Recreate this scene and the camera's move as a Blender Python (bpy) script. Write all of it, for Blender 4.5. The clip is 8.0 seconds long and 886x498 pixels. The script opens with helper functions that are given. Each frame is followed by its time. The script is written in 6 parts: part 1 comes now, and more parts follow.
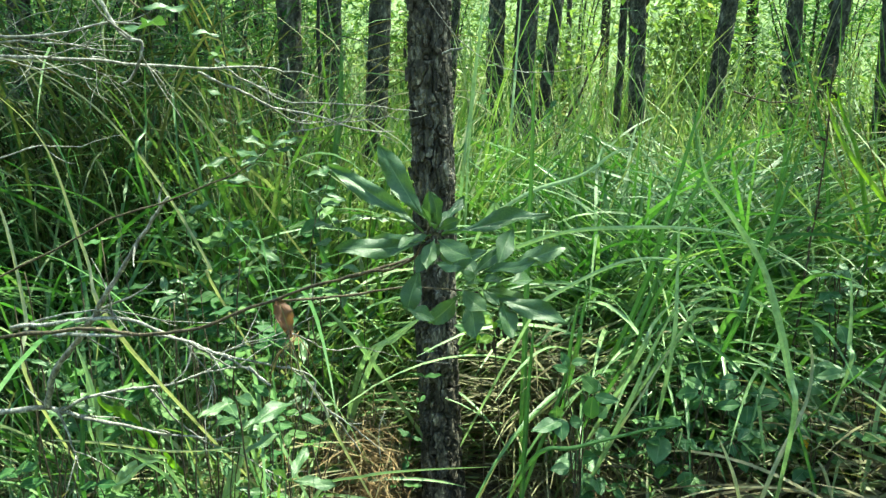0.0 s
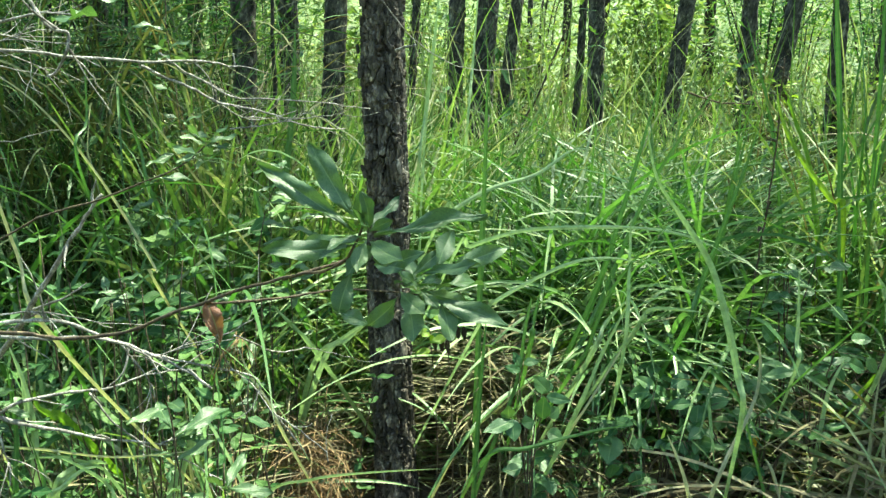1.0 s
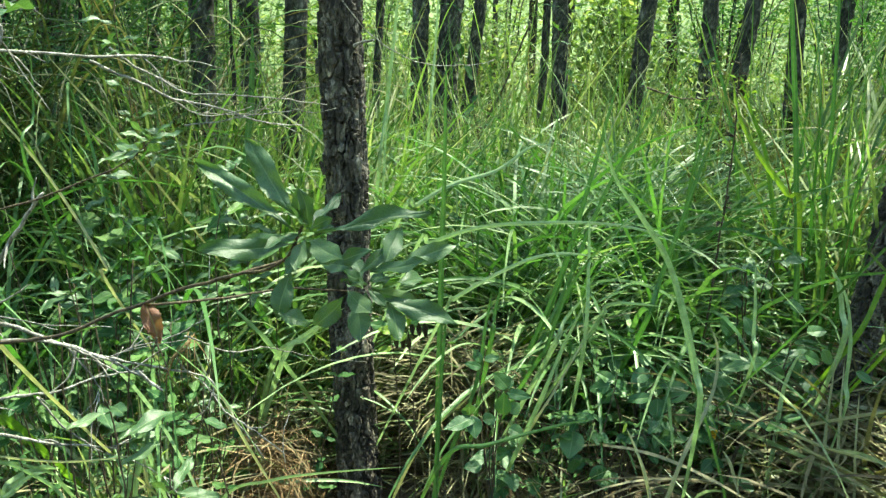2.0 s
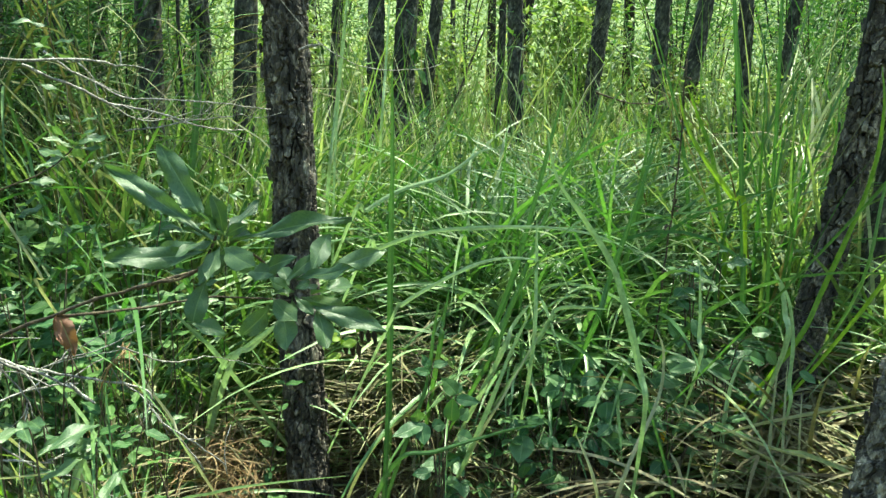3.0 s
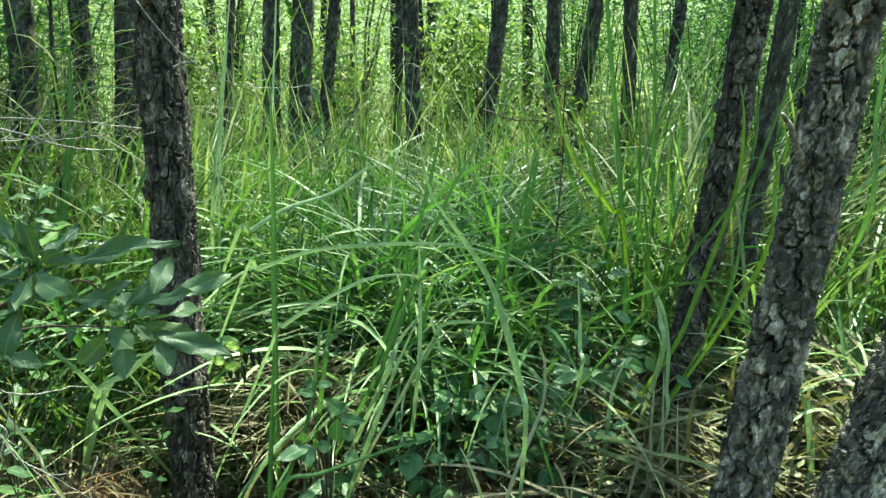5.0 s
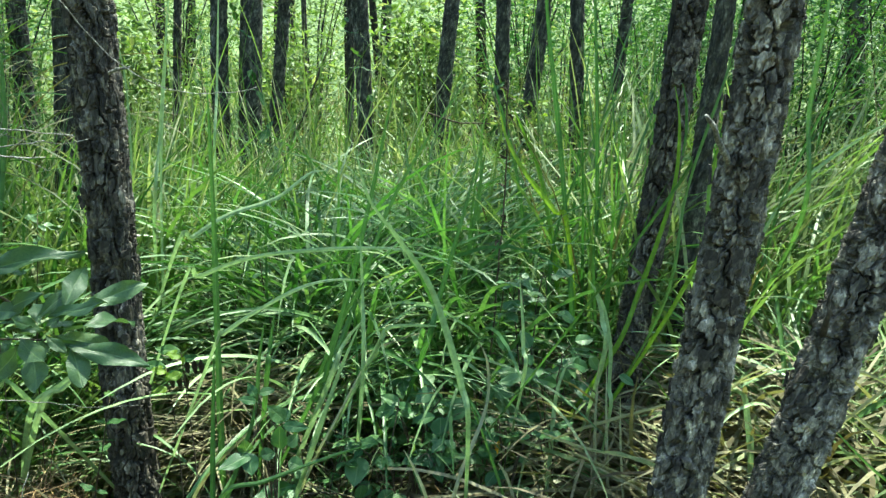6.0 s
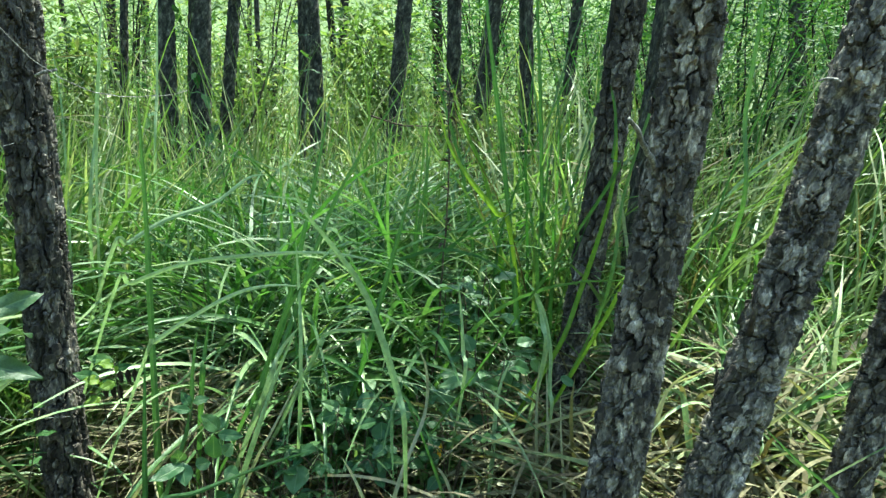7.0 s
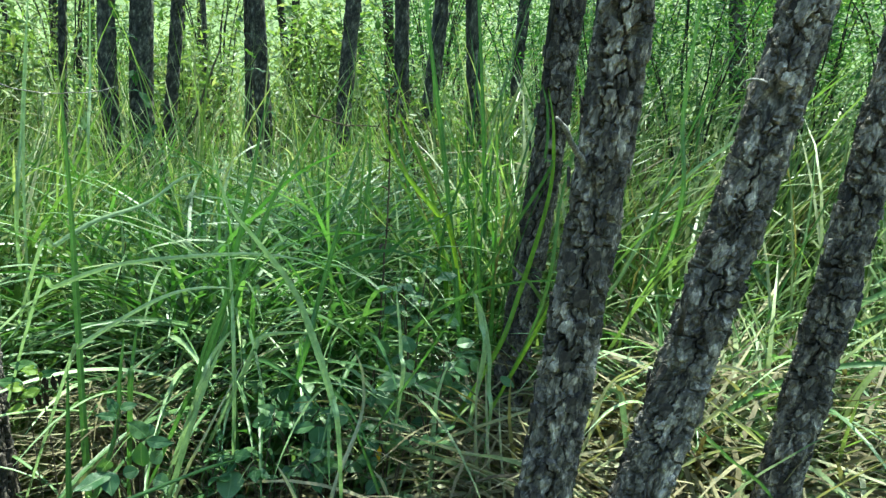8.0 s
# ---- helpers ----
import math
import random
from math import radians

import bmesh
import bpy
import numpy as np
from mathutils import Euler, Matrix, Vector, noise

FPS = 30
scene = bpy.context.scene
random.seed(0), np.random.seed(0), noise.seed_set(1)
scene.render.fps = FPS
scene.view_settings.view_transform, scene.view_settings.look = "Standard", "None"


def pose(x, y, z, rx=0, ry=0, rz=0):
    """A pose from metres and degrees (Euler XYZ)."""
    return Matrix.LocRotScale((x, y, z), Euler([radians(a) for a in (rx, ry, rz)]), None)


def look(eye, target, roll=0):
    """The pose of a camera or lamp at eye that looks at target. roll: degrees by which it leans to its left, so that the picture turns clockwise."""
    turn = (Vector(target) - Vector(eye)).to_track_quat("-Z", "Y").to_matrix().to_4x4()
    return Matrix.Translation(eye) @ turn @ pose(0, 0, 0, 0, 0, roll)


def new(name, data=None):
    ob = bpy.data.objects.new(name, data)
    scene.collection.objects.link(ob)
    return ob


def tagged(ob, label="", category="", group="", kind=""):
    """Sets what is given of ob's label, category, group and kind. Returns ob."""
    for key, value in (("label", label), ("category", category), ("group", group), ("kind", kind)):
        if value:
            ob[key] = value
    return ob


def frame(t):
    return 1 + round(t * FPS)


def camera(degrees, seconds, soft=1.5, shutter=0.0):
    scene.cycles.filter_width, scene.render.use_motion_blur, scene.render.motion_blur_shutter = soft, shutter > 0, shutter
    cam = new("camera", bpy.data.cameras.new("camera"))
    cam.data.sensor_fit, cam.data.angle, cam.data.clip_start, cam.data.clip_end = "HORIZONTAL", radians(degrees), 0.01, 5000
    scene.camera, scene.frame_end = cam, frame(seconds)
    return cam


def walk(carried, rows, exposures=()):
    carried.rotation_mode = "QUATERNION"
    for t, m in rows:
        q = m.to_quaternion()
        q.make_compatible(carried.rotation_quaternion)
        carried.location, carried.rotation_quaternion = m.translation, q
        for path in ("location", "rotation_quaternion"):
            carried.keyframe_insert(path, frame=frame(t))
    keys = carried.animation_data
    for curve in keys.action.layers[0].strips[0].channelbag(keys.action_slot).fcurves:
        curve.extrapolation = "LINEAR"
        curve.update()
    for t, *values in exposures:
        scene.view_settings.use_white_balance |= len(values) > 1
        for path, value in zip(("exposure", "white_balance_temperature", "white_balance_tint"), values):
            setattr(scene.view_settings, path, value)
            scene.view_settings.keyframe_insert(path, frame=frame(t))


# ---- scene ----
cam = camera(58.5, 8.0, soft=1.42)
PATH = [
    (0, (0.0000, 0.0000, 1.2003), (-0.1616, 1.9578, 0.8249), -0.34),
    (0.5, (0.0180, 0.0140, 1.1991), (-0.0998, 1.9755, 0.8269), 0.04),
    (1, (0.0291, 0.0260, 1.1998), (-0.0403, 1.9882, 0.8190), 0.31),
    (1.5, (0.0402, 0.0330, 1.1994), (0.0106, 1.9940, 0.8072), 0.29),
    (3, (0.0985, 0.0510, 1.1977), (0.1980, 2.0126, 0.8204), 0.27),
    (3.5, (0.1236, 0.0540, 1.1974), (0.2827, 2.0130, 0.8269), 0.18),
    (4, (0.1487, 0.0611, 1.1961), (0.3583, 2.0168, 0.8338), 0.09),
    (4.5, (0.1622, 0.0540, 1.1992), (0.4246, 2.0065, 0.8540), 0.11),
    (6, (0.2255, 0.0319, 1.2044), (0.6433, 1.9596, 0.8730), -0.42),
    (6.5, (0.2602, 0.0279, 1.2067), (0.7119, 1.9486, 0.8796), -0.70),
    (7, (0.2944, 0.0269, 1.2060), (0.8026, 1.9335, 0.8792), -0.56),
    (7.5, (0.3233, 0.0270, 1.2031), (0.8867, 1.9187, 0.8807), -0.31),
    (8, (0.3492, 0.0320, 1.2007), (0.9640, 1.9073, 0.8760), -0.26),
]
walk(cam, [(t, look(eye, target, roll)) for t, eye, target, roll in PATH], [(0, 2.61, 6750, -20), (0.8, 2.66, 6950, -13), (2.5, 2.52, 6900, -12), (4.5, 2.47, 6700, -14), (6, 2.46, 6300, -11), (8, 2.43, 6050, -10)])

# ---- light ----
SUN_UP, SUN_ROUND = 70.0, 52.0
world = bpy.data.worlds.new("sky")
scene.world = world
world.use_nodes = True
sky = world.node_tree.nodes.new("ShaderNodeTexSky")
sky.sky_type, sky.sun_disc = "NISHITA", False
sky.sun_elevation, sky.sun_rotation = radians(SUN_UP), radians(SUN_ROUND)
world.node_tree.links.new(sky.outputs["Color"], world.node_tree.nodes["Background"].inputs["Color"])
world.node_tree.nodes["Background"].inputs["Strength"].default_value = 0.112
sun_data = bpy.data.lights.new("sun", "SUN")
sun_data.energy, sun_data.angle, sun_data.color = 4.0, radians(0.8), (1.0, 0.95, 0.86)
sun = new("sun", sun_data)
toward_sun = Vector((math.sin(radians(SUN_ROUND)) * math.cos(radians(SUN_UP)), math.cos(radians(SUN_ROUND)) * math.cos(radians(SUN_UP)), math.sin(radians(SUN_UP))))
sun.matrix_world = look(toward_sun * 40, (0, 0, 0))


# ---- materials ----
def fresh(name):
    mat = bpy.data.materials.new(name)
    mat.use_nodes = True
    tree = mat.node_tree
    tree.nodes.clear()
    return mat, tree.nodes, tree.links


def ramp(nodes, stops):
    node = nodes.new("ShaderNodeValToRGB")
    while len(node.color_ramp.elements) < len(stops):
        node.color_ramp.elements.new(0.5)
    for element, (at, colour) in zip(node.color_ramp.elements, stops):
        element.position, element.color = at, (*colour, 1)
    return node


def noise_node(nodes, links, coord, scale, detail=4.0, rough=0.6, stretch=None):
    tex = nodes.new("ShaderNodeTexNoise")
    tex.inputs["Scale"].default_value, tex.inputs["Detail"].default_value, tex.inputs["Roughness"].default_value = scale, detail, rough
    if stretch:
        mapping = nodes.new("ShaderNodeMapping")
        mapping.inputs["Scale"].default_value = stretch
        links.new(coord, mapping.inputs["Vector"])
        coord = mapping.outputs["Vector"]
    links.new(coord, tex.inputs["Vector"])
    return tex


def mixed(nodes, links, a, b, fac, blend="MIX"):
    node = nodes.new("ShaderNodeMix")
    node.data_type, node.blend_type = "RGBA", blend
    for socket, value in ((node.inputs[6], a), (node.inputs[7], b), (node.inputs[0], fac)):
        if isinstance(value, (int, float)):
            socket.default_value = value
        elif isinstance(value, tuple):
            socket.default_value = (*value, 1)
        else:
            links.new(value, socket)
    return node.outputs[2]


def leaf_material(name, stops, glow=0.35, rough=0.45, gloss=0.4, grain=60.0, tint=(1.22, 1.35, 0.62), worn=0.5):
    """Thin leaf: a coloured, slightly glossy skin that lets part of the light through. Each blade has its own tone."""
    mat, nodes, links = fresh(name)
    out = nodes.new("ShaderNodeOutputMaterial")
    geo, info, coord = nodes.new("ShaderNodeNewGeometry"), nodes.new("ShaderNodeObjectInfo"), nodes.new("ShaderNodeTexCoord")
    add = nodes.new("ShaderNodeMath")
    add.operation = "ADD"
    links.new(geo.outputs["Random Per Island"], add.inputs[0])
    links.new(info.outputs["Random"], add.inputs[1])
    wrap = nodes.new("ShaderNodeMath")
    wrap.operation, wrap.inputs[1].default_value = "FRACT", 1.0
    links.new(add.outputs[0], wrap.inputs[0])
    tone = ramp(nodes, stops)
    links.new(wrap.outputs[0], tone.inputs[0])
    mottle = noise_node(nodes, links, coord.outputs["Object"], grain, 5.0, 0.65)
    shade = ramp(nodes, [(0.3, (0.62, 0.66, 0.6)), (0.5, (0.95, 0.97, 0.92)), (0.75, (1.35, 1.25, 1.1))])
    links.new(mottle.outputs["Fac"], shade.inputs[0])
    colour = mixed(nodes, links, tone.outputs["Color"], shade.outputs["Color"], 1.0, "MULTIPLY")
    rib = nodes.new("ShaderNodeAttribute")
    rib.attribute_name = "rib"
    pale = nodes.new("ShaderNodeMath")
    pale.operation, pale.inputs[1].default_value = "MULTIPLY", 0.38
    links.new(rib.outputs["Fac"], pale.inputs[0])
    colour = mixed(nodes, links, colour, (0.20, 0.28, 0.12), pale.outputs[0])
    patch = noise_node(nodes, links, coord.outputs["Object"], grain * 0.12, 3.0)
    wear = ramp(nodes, [(0.62, (0, 0, 0)), (0.78, (worn, worn, worn))])
    links.new(patch.outputs["Fac"], wear.inputs[0])
    colour = mixed(nodes, links, colour, (0.15, 0.125, 0.06), wear.outputs["Color"])
    skin = nodes.new("ShaderNodeBsdfPrincipled")
    skin.inputs["Roughness"].default_value, skin.inputs["Specular IOR Level"].default_value = rough, gloss
    links.new(colour, skin.inputs["Base Color"])
    bump = nodes.new("ShaderNodeBump")
    bump.inputs["Strength"].default_value, bump.inputs["Distance"].default_value = 0.35, 0.002
    links.new(mottle.outputs["Fac"], bump.inputs["Height"])
    links.new(bump.outputs["Normal"], skin.inputs["Normal"])
    thin = nodes.new("ShaderNodeBsdfTranslucent")
    links.new(mixed(nodes, links, colour, tint, 1.0, "MULTIPLY"), thin.inputs["Color"])
    both = nodes.new("ShaderNodeMixShader")
    both.inputs[0].default_value = glow
    links.new(skin.outputs[0], both.inputs[1])
    links.new(thin.outputs[0], both.inputs[2])
    links.new(both.outputs[0], out.inputs["Surface"])
    return mat


def bark_material(name, dark, mid, pale, scale=1.0, lichened=0.75, plated=True):
    mat, nodes, links = fresh(name)
    out, skin = nodes.new("ShaderNodeOutputMaterial"), nodes.new("ShaderNodeBsdfPrincipled")
    coord, plate = nodes.new("ShaderNodeTexCoord"), nodes.new("ShaderNodeAttribute")
    plate.attribute_name = "plate"
    streak = noise_node(nodes, links, coord.outputs["Object"], 30.0 * scale, 8.0, 0.65, (1, 1, 0.55))
    fine = noise_node(nodes, links, coord.outputs["Object"], 160.0 * scale, 6.0, 0.7, (1, 1, 0.5))
    tone = ramp(nodes, [(0.38, dark), (0.5, mid), (0.64, pale)])
    links.new(streak.outputs["Fac"], tone.inputs[0])
    cell = ramp(nodes, [(0.22, (0.36, 0.33, 0.31)), (0.5, (0.92, 0.90, 0.87)), (0.78, (2.0, 1.96, 1.9))])
    links.new(plate.outputs["Fac"], cell.inputs[0])
    colour = mixed(nodes, links, tone.outputs["Color"], cell.outputs["Color"], 1.0 if plated else 0.0, "MULTIPLY")
    flake = nodes.new("ShaderNodeTexVoronoi")
    flake.inputs["Scale"].default_value = 92.0 * scale
    squeeze = nodes.new("ShaderNodeMapping")
    squeeze.inputs["Scale"].default_value = (1, 1, 0.5)
    bent = mixed(nodes, links, coord.outputs["Object"], streak.outputs["Color"], 0.03)
    links.new(bent, squeeze.inputs["Vector"])
    links.new(squeeze.outputs["Vector"], flake.inputs["Vector"])
    chip = nodes.new("ShaderNodeSeparateColor")
    links.new(flake.outputs["Color"], chip.inputs["Color"])
    chips = ramp(nodes, [(0.1, (0.70, 0.69, 0.68)), (0.55, (0.95, 0.94, 0.92)), (0.95, (1.6, 1.58, 1.53))])
    links.new(chip.outputs[0], chips.inputs[0])
    colour = mixed(nodes, links, colour, chips.outputs["Color"], 1.0, "MULTIPLY")
    patch = noise_node(nodes, links, coord.outputs["Object"], 9.0 * scale, 5.0, 0.7)
    spots = ramp(nodes, [(0.56, (0, 0, 0)), (0.72, (lichened, lichened, lichened))])
    links.new(patch.outputs["Fac"], spots.inputs[0])
    lichen = mixed(nodes, links, (0.20, 0.195, 0.17), (0.10, 0.11, 0.08), fine.outputs["Fac"])
    colour = mixed(nodes, links, colour, lichen, spots.outputs["Color"])
    speck = ramp(nodes, [(0.35, (0.55, 0.55, 0.55)), (0.5, (1, 1, 1)), (0.66, (1.6, 1.6, 1.58))])
    links.new(fine.outputs["Fac"], speck.inputs[0])
    colour = mixed(nodes, links, colour, speck.outputs["Color"], 1.0, "MULTIPLY")
    links.new(colour, skin.inputs["Base Color"])
    skin.inputs["Roughness"].default_value, skin.inputs["Specular IOR Level"].default_value = 0.8, 0.35
    bump = nodes.new("ShaderNodeBump")
    bump.inputs["Strength"].default_value, bump.inputs["Distance"].default_value = 1.0, 0.006
    height = mixed(nodes, links, streak.outputs["Fac"], mixed(nodes, links, fine.outputs["Fac"], chip.outputs[0], 0.5), 0.55)
    links.new(height, bump.inputs["Height"])
    links.new(bump.outputs["Normal"], skin.inputs["Normal"])
    links.new(skin.outputs[0], out.inputs["Surface"])
    return mat


def ground_material():
    mat, nodes, links = fresh("leaf_litter_soil")
    out, skin = nodes.new("ShaderNodeOutputMaterial"), nodes.new("ShaderNodeBsdfPrincipled")
    coord = nodes.new("ShaderNodeTexCoord")
    big = noise_node(nodes, links, coord.outputs["Object"], 2.2, 5.0)
    small = noise_node(nodes, links, coord.outputs["Object"], 45.0, 8.0, 0.75)
    tone = ramp(nodes, [(0.3, (0.035, 0.026, 0.018)), (0.5, (0.09, 0.065, 0.04)), (0.7, (0.17, 0.12, 0.07))])
    links.new(small.outputs["Fac"], tone.inputs[0])
    moss = ramp(nodes, [(0.45, (0, 0, 0)), (0.65, (0.7, 0.7, 0.7))])
    links.new(big.outputs["Fac"], moss.inputs[0])
    links.new(mixed(nodes, links, tone.outputs["Color"], (0.05, 0.075, 0.02), moss.outputs["Color"]), skin.inputs["Base Color"])
    skin.inputs["Roughness"].default_value = 0.95
    bump = nodes.new("ShaderNodeBump")
    bump.inputs["Strength"].default_value, bump.inputs["Distance"].default_value = 0.8, 0.02
    links.new(small.outputs["Fac"], bump.inputs["Height"])
    links.new(bump.outputs["Normal"], skin.inputs["Normal"])
    links.new(skin.outputs[0], out.inputs["Surface"])
    return mat


GRASS = leaf_material("grass_green", [(0.0, (0.044, 0.108, 0.027)), (0.35, (0.070, 0.150, 0.041)), (0.7, (0.113, 0.198, 0.068)), (0.88, (0.175, 0.25, 0.105)), (1.0, (0.25, 0.29, 0.155))], 0.36, 0.45, 0.42, 60.0, (1.05, 1.35, 0.58), 0.2)
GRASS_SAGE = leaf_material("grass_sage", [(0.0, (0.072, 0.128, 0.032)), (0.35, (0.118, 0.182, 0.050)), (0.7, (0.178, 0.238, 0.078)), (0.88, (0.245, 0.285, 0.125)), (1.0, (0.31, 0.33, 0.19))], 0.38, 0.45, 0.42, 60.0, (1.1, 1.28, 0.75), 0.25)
# Brighter, yellower copy of the grass; part of its sunlight is in the colour.
GRASS_FAR = leaf_material("grass_sun_toned", [(0.0, (0.08, 0.15, 0.038)), (0.45, (0.14, 0.215, 0.065)), (0.75, (0.22, 0.28, 0.11)), (1.0, (0.36, 0.35, 0.22))], 0.37, 0.5, 0.35, 60.0, (1.15, 1.32, 0.66))
STRAW = leaf_material("dry_straw", [(0.0, (0.072, 0.056, 0.031)), (0.35, (0.145, 0.125, 0.070)), (0.75, (0.275, 0.250, 0.155)), (0.9, (0.13, 0.18, 0.07)), (1.0, (0.15, 0.20, 0.08))], 0.25, 0.6, 0.25)
REED = leaf_material("dry_reed", [(0.0, (0.030, 0.040, 0.016)), (0.4, (0.060, 0.078, 0.034)), (0.65, (0.13, 0.13, 0.065)), (0.8, (0.05, 0.11, 0.036)), (1.0, (0.07, 0.14, 0.045))], 0.2, 0.6, 0.18)
BLUE_LEAF = leaf_material("twig_leaf", [(0.0, (0.042, 0.088, 0.034)), (0.6, (0.068, 0.124, 0.050)), (1.0, (0.11, 0.17, 0.078))], 0.32, 0.40, 0.5, 40.0)
BRAMBLE = leaf_material("bramble_leaf", [(0.0, (0.034, 0.092, 0.032)), (0.6, (0.056, 0.128, 0.044)), (1.0, (0.10, 0.18, 0.064))], 0.28, 0.42, 0.4, 45.0)
WEED = leaf_material("weed_leaf", [(0.0, (0.030, 0.085, 0.030)), (0.6, (0.055, 0.125, 0.040)), (1.0, (0.10, 0.175, 0.05))], 0.36, 0.5, 0.22, 60.0)
BUSH = leaf_material("sunny_bush_leaf", [(0.0, (0.035, 0.072, 0.022)), (0.3, (0.085, 0.14, 0.043)), (0.7, (0.150, 0.210, 0.070)), (0.92, (0.22, 0.265, 0.11)), (1.0, (0.32, 0.32, 0.19))], 0.42, 0.5, 0.35)
LIME = leaf_material("lime_leaf", [(0.0, (0.14, 0.24, 0.03)), (1.0, (0.22, 0.30, 0.05))], 0.5, 0.45, 0.35)
NEEDLE = leaf_material("pine_needle", [(0.0, (0.025, 0.065, 0.022)), (1.0, (0.06, 0.11, 0.035))], 0.2, 0.5, 0.3)
DRY_LEAF = leaf_material("red_brown_leaf", [(0.0, (0.17, 0.078, 0.052)), (1.0, (0.24, 0.12, 0.085))], 0.25, 0.5, 0.3)
YELLOW = leaf_material("yellow_leaf", [(0.0, (0.55, 0.33, 0.03)), (1.0, (0.6, 0.4, 0.05))], 0.35, 0.5, 0.3)
BARK = bark_material("pine_bark", (0.050, 0.044, 0.038), (0.118, 0.104, 0.089), (0.230, 0.205, 0.176), 1.0, 0.12)
# Same bark, darker: shade on two trunks is put into its colour.
BARK_SHADED = bark_material("pine_bark_shaded", (0.034, 0.029, 0.025), (0.076, 0.067, 0.058), (0.145, 0.130, 0.113), 1.0, 0.1)
# Much darker copy of the bark: backlit dimness of far stems is painted in.
BARK_FAR = bark_material("pine_bark_dimmed", (0.018, 0.018, 0.015), (0.046, 0.045, 0.037), (0.112, 0.108, 0.09), 1.0, 0.35)
TWIG = bark_material("grey_dead_twig", (0.115, 0.110, 0.100), (0.20, 0.19, 0.178), (0.32, 0.305, 0.288), 2.0, 0.2, False)
STEM = bark_material("brown_stem", (0.030, 0.021, 0.013), (0.064, 0.047, 0.029), (0.11, 0.088, 0.055), 2.0, 0.2, False)
GREEN_BLADE = leaf_material("broad_blade_green", [(0.0, (0.058, 0.138, 0.036)), (1.0, (0.095, 0.182, 0.056))], 0.36, 0.42, 0.45, 60.0, (1.05, 1.3, 0.62))
# Pale grey-green blades; some of the sun on them is in the colour.
PALE_BLADE = leaf_material("broad_blade_pale", [(0.0, (0.25, 0.35, 0.17)), (1.0, (0.32, 0.41, 0.23))], 0.28, 0.4, 0.45, 60.0, (1.0, 1.18, 0.8))
LIME_BLADE = leaf_material("broad_blade_lime", [(0.0, (0.13, 0.24, 0.03)), (1.0, (0.19, 0.28, 0.04))], 0.45, 0.42, 0.45)
STRAW_BLADE = leaf_material("broad_blade_dry", [(0.0, (0.27, 0.26, 0.18)), (1.0, (0.42, 0.405, 0.30))], 0.3, 0.55, 0.3)
LITTER = leaf_material("pine_litter", [(0.0, (0.11, 0.065, 0.036)), (0.5, (0.25, 0.155, 0.085)), (1.0, (0.38, 0.27, 0.16))], 0.2, 0.7, 0.2)
SOIL = ground_material()


# ---- building helpers ----
def mesh_of(name, verts, faces, material, smooth=True):
    me = bpy.data.meshes.new(name)
    me.from_pydata([tuple(v) for v in verts], [], [tuple(f) for f in faces])
    me.materials.append(material)
    if smooth:
        me.polygons.foreach_set("use_smooth", np.ones(len(me.polygons), dtype=bool))
    me.update()
    return me


def tri_mesh(name, verts, tris, material):
    """A large triangle mesh from arrays."""
    me = bpy.data.meshes.new(name)
    verts, tris = np.asarray(verts, dtype=np.float32).reshape(-1, 3), np.asarray(tris, dtype=np.int32).reshape(-1, 3)
    me.vertices.add(len(verts))
    me.vertices.foreach_set("co", verts.ravel())
    me.loops.add(tris.size)
    me.loops.foreach_set("vertex_index", tris.ravel())
    me.polygons.add(len(tris))
    me.polygons.foreach_set("loop_start", np.arange(0, tris.size, 3, dtype=np.int32))
    me.polygons.foreach_set("use_smooth", np.ones(len(tris), dtype=bool))
    me.materials.append(material)
    me.update(calc_edges=True)
    me.validate()
    return me


def part(name, me, parent, label="", m=None):
    ob = new(name, me)
    ob.parent = parent
    if m is not None:
        ob.matrix_basis = m
    return tagged(ob, label)


def thing(name, label, category, m=None, group="", kind=""):
    ob = new(name)
    ob.empty_display_size = 0.05
    if m is not None:
        ob.matrix_basis = m
    return tagged(ob, label, category, group, kind)


def tube(points, radii, sides=7):
    """Rings round a line of points, as vertices and faces."""
    pts = [Vector(p) for p in points]
    verts, faces, side = [], [], None
    for i, p in enumerate(pts):
        way = (pts[min(i + 1, len(pts) - 1)] - pts[max(i - 1, 0)]).normalized()
        if side is None:
            side = way.orthogonal().normalized()
        side = (side - way * side.dot(way)).normalized()
        other = way.cross(side)
        for k in range(sides):
            a = 2 * math.pi * k / sides
            verts.append(p + (side * math.cos(a) + other * math.sin(a)) * radii[i])
        if i:
            for k in range(sides):
                a, b = (i - 1) * sides, i * sides
                faces.append((a + k, a + (k + 1) % sides, b + (k + 1) % sides, b + k))
    faces.append(tuple(range(sides - 1, -1, -1)))
    faces.append(tuple(range((len(pts) - 1) * sides, len(pts) * sides)))
    return verts, faces


def joined(pieces):
    verts, faces = [], []
    for v, f in pieces:
        n = len(verts)
        verts += v
        faces += [tuple(i + n for i in face) for face in f]
    return verts, faces


def spline(points, steps=8):
    """A smooth line through a few points."""
    pts = [Vector(p) for p in points]
    line = []
    for i in range(len(pts) - 1):
        a, b, c, d = pts[max(i - 1, 0)], pts[i], pts[i + 1], pts[min(i + 2, len(pts) - 1)]
        for k in range(steps):
            t = k / steps
            line.append(0.5 * ((2 * b) + (c - a) * t + (2 * a - 5 * b + 4 * c - d) * t * t + (3 * b - a - 3 * c + d) * t ** 3))
    return line + [pts[-1]]


def wobble(line, size, freq, seed):
    return [p + noise.noise_vector(p * freq + Vector((seed, seed * 0.7, 3.1))) * size for p in line]


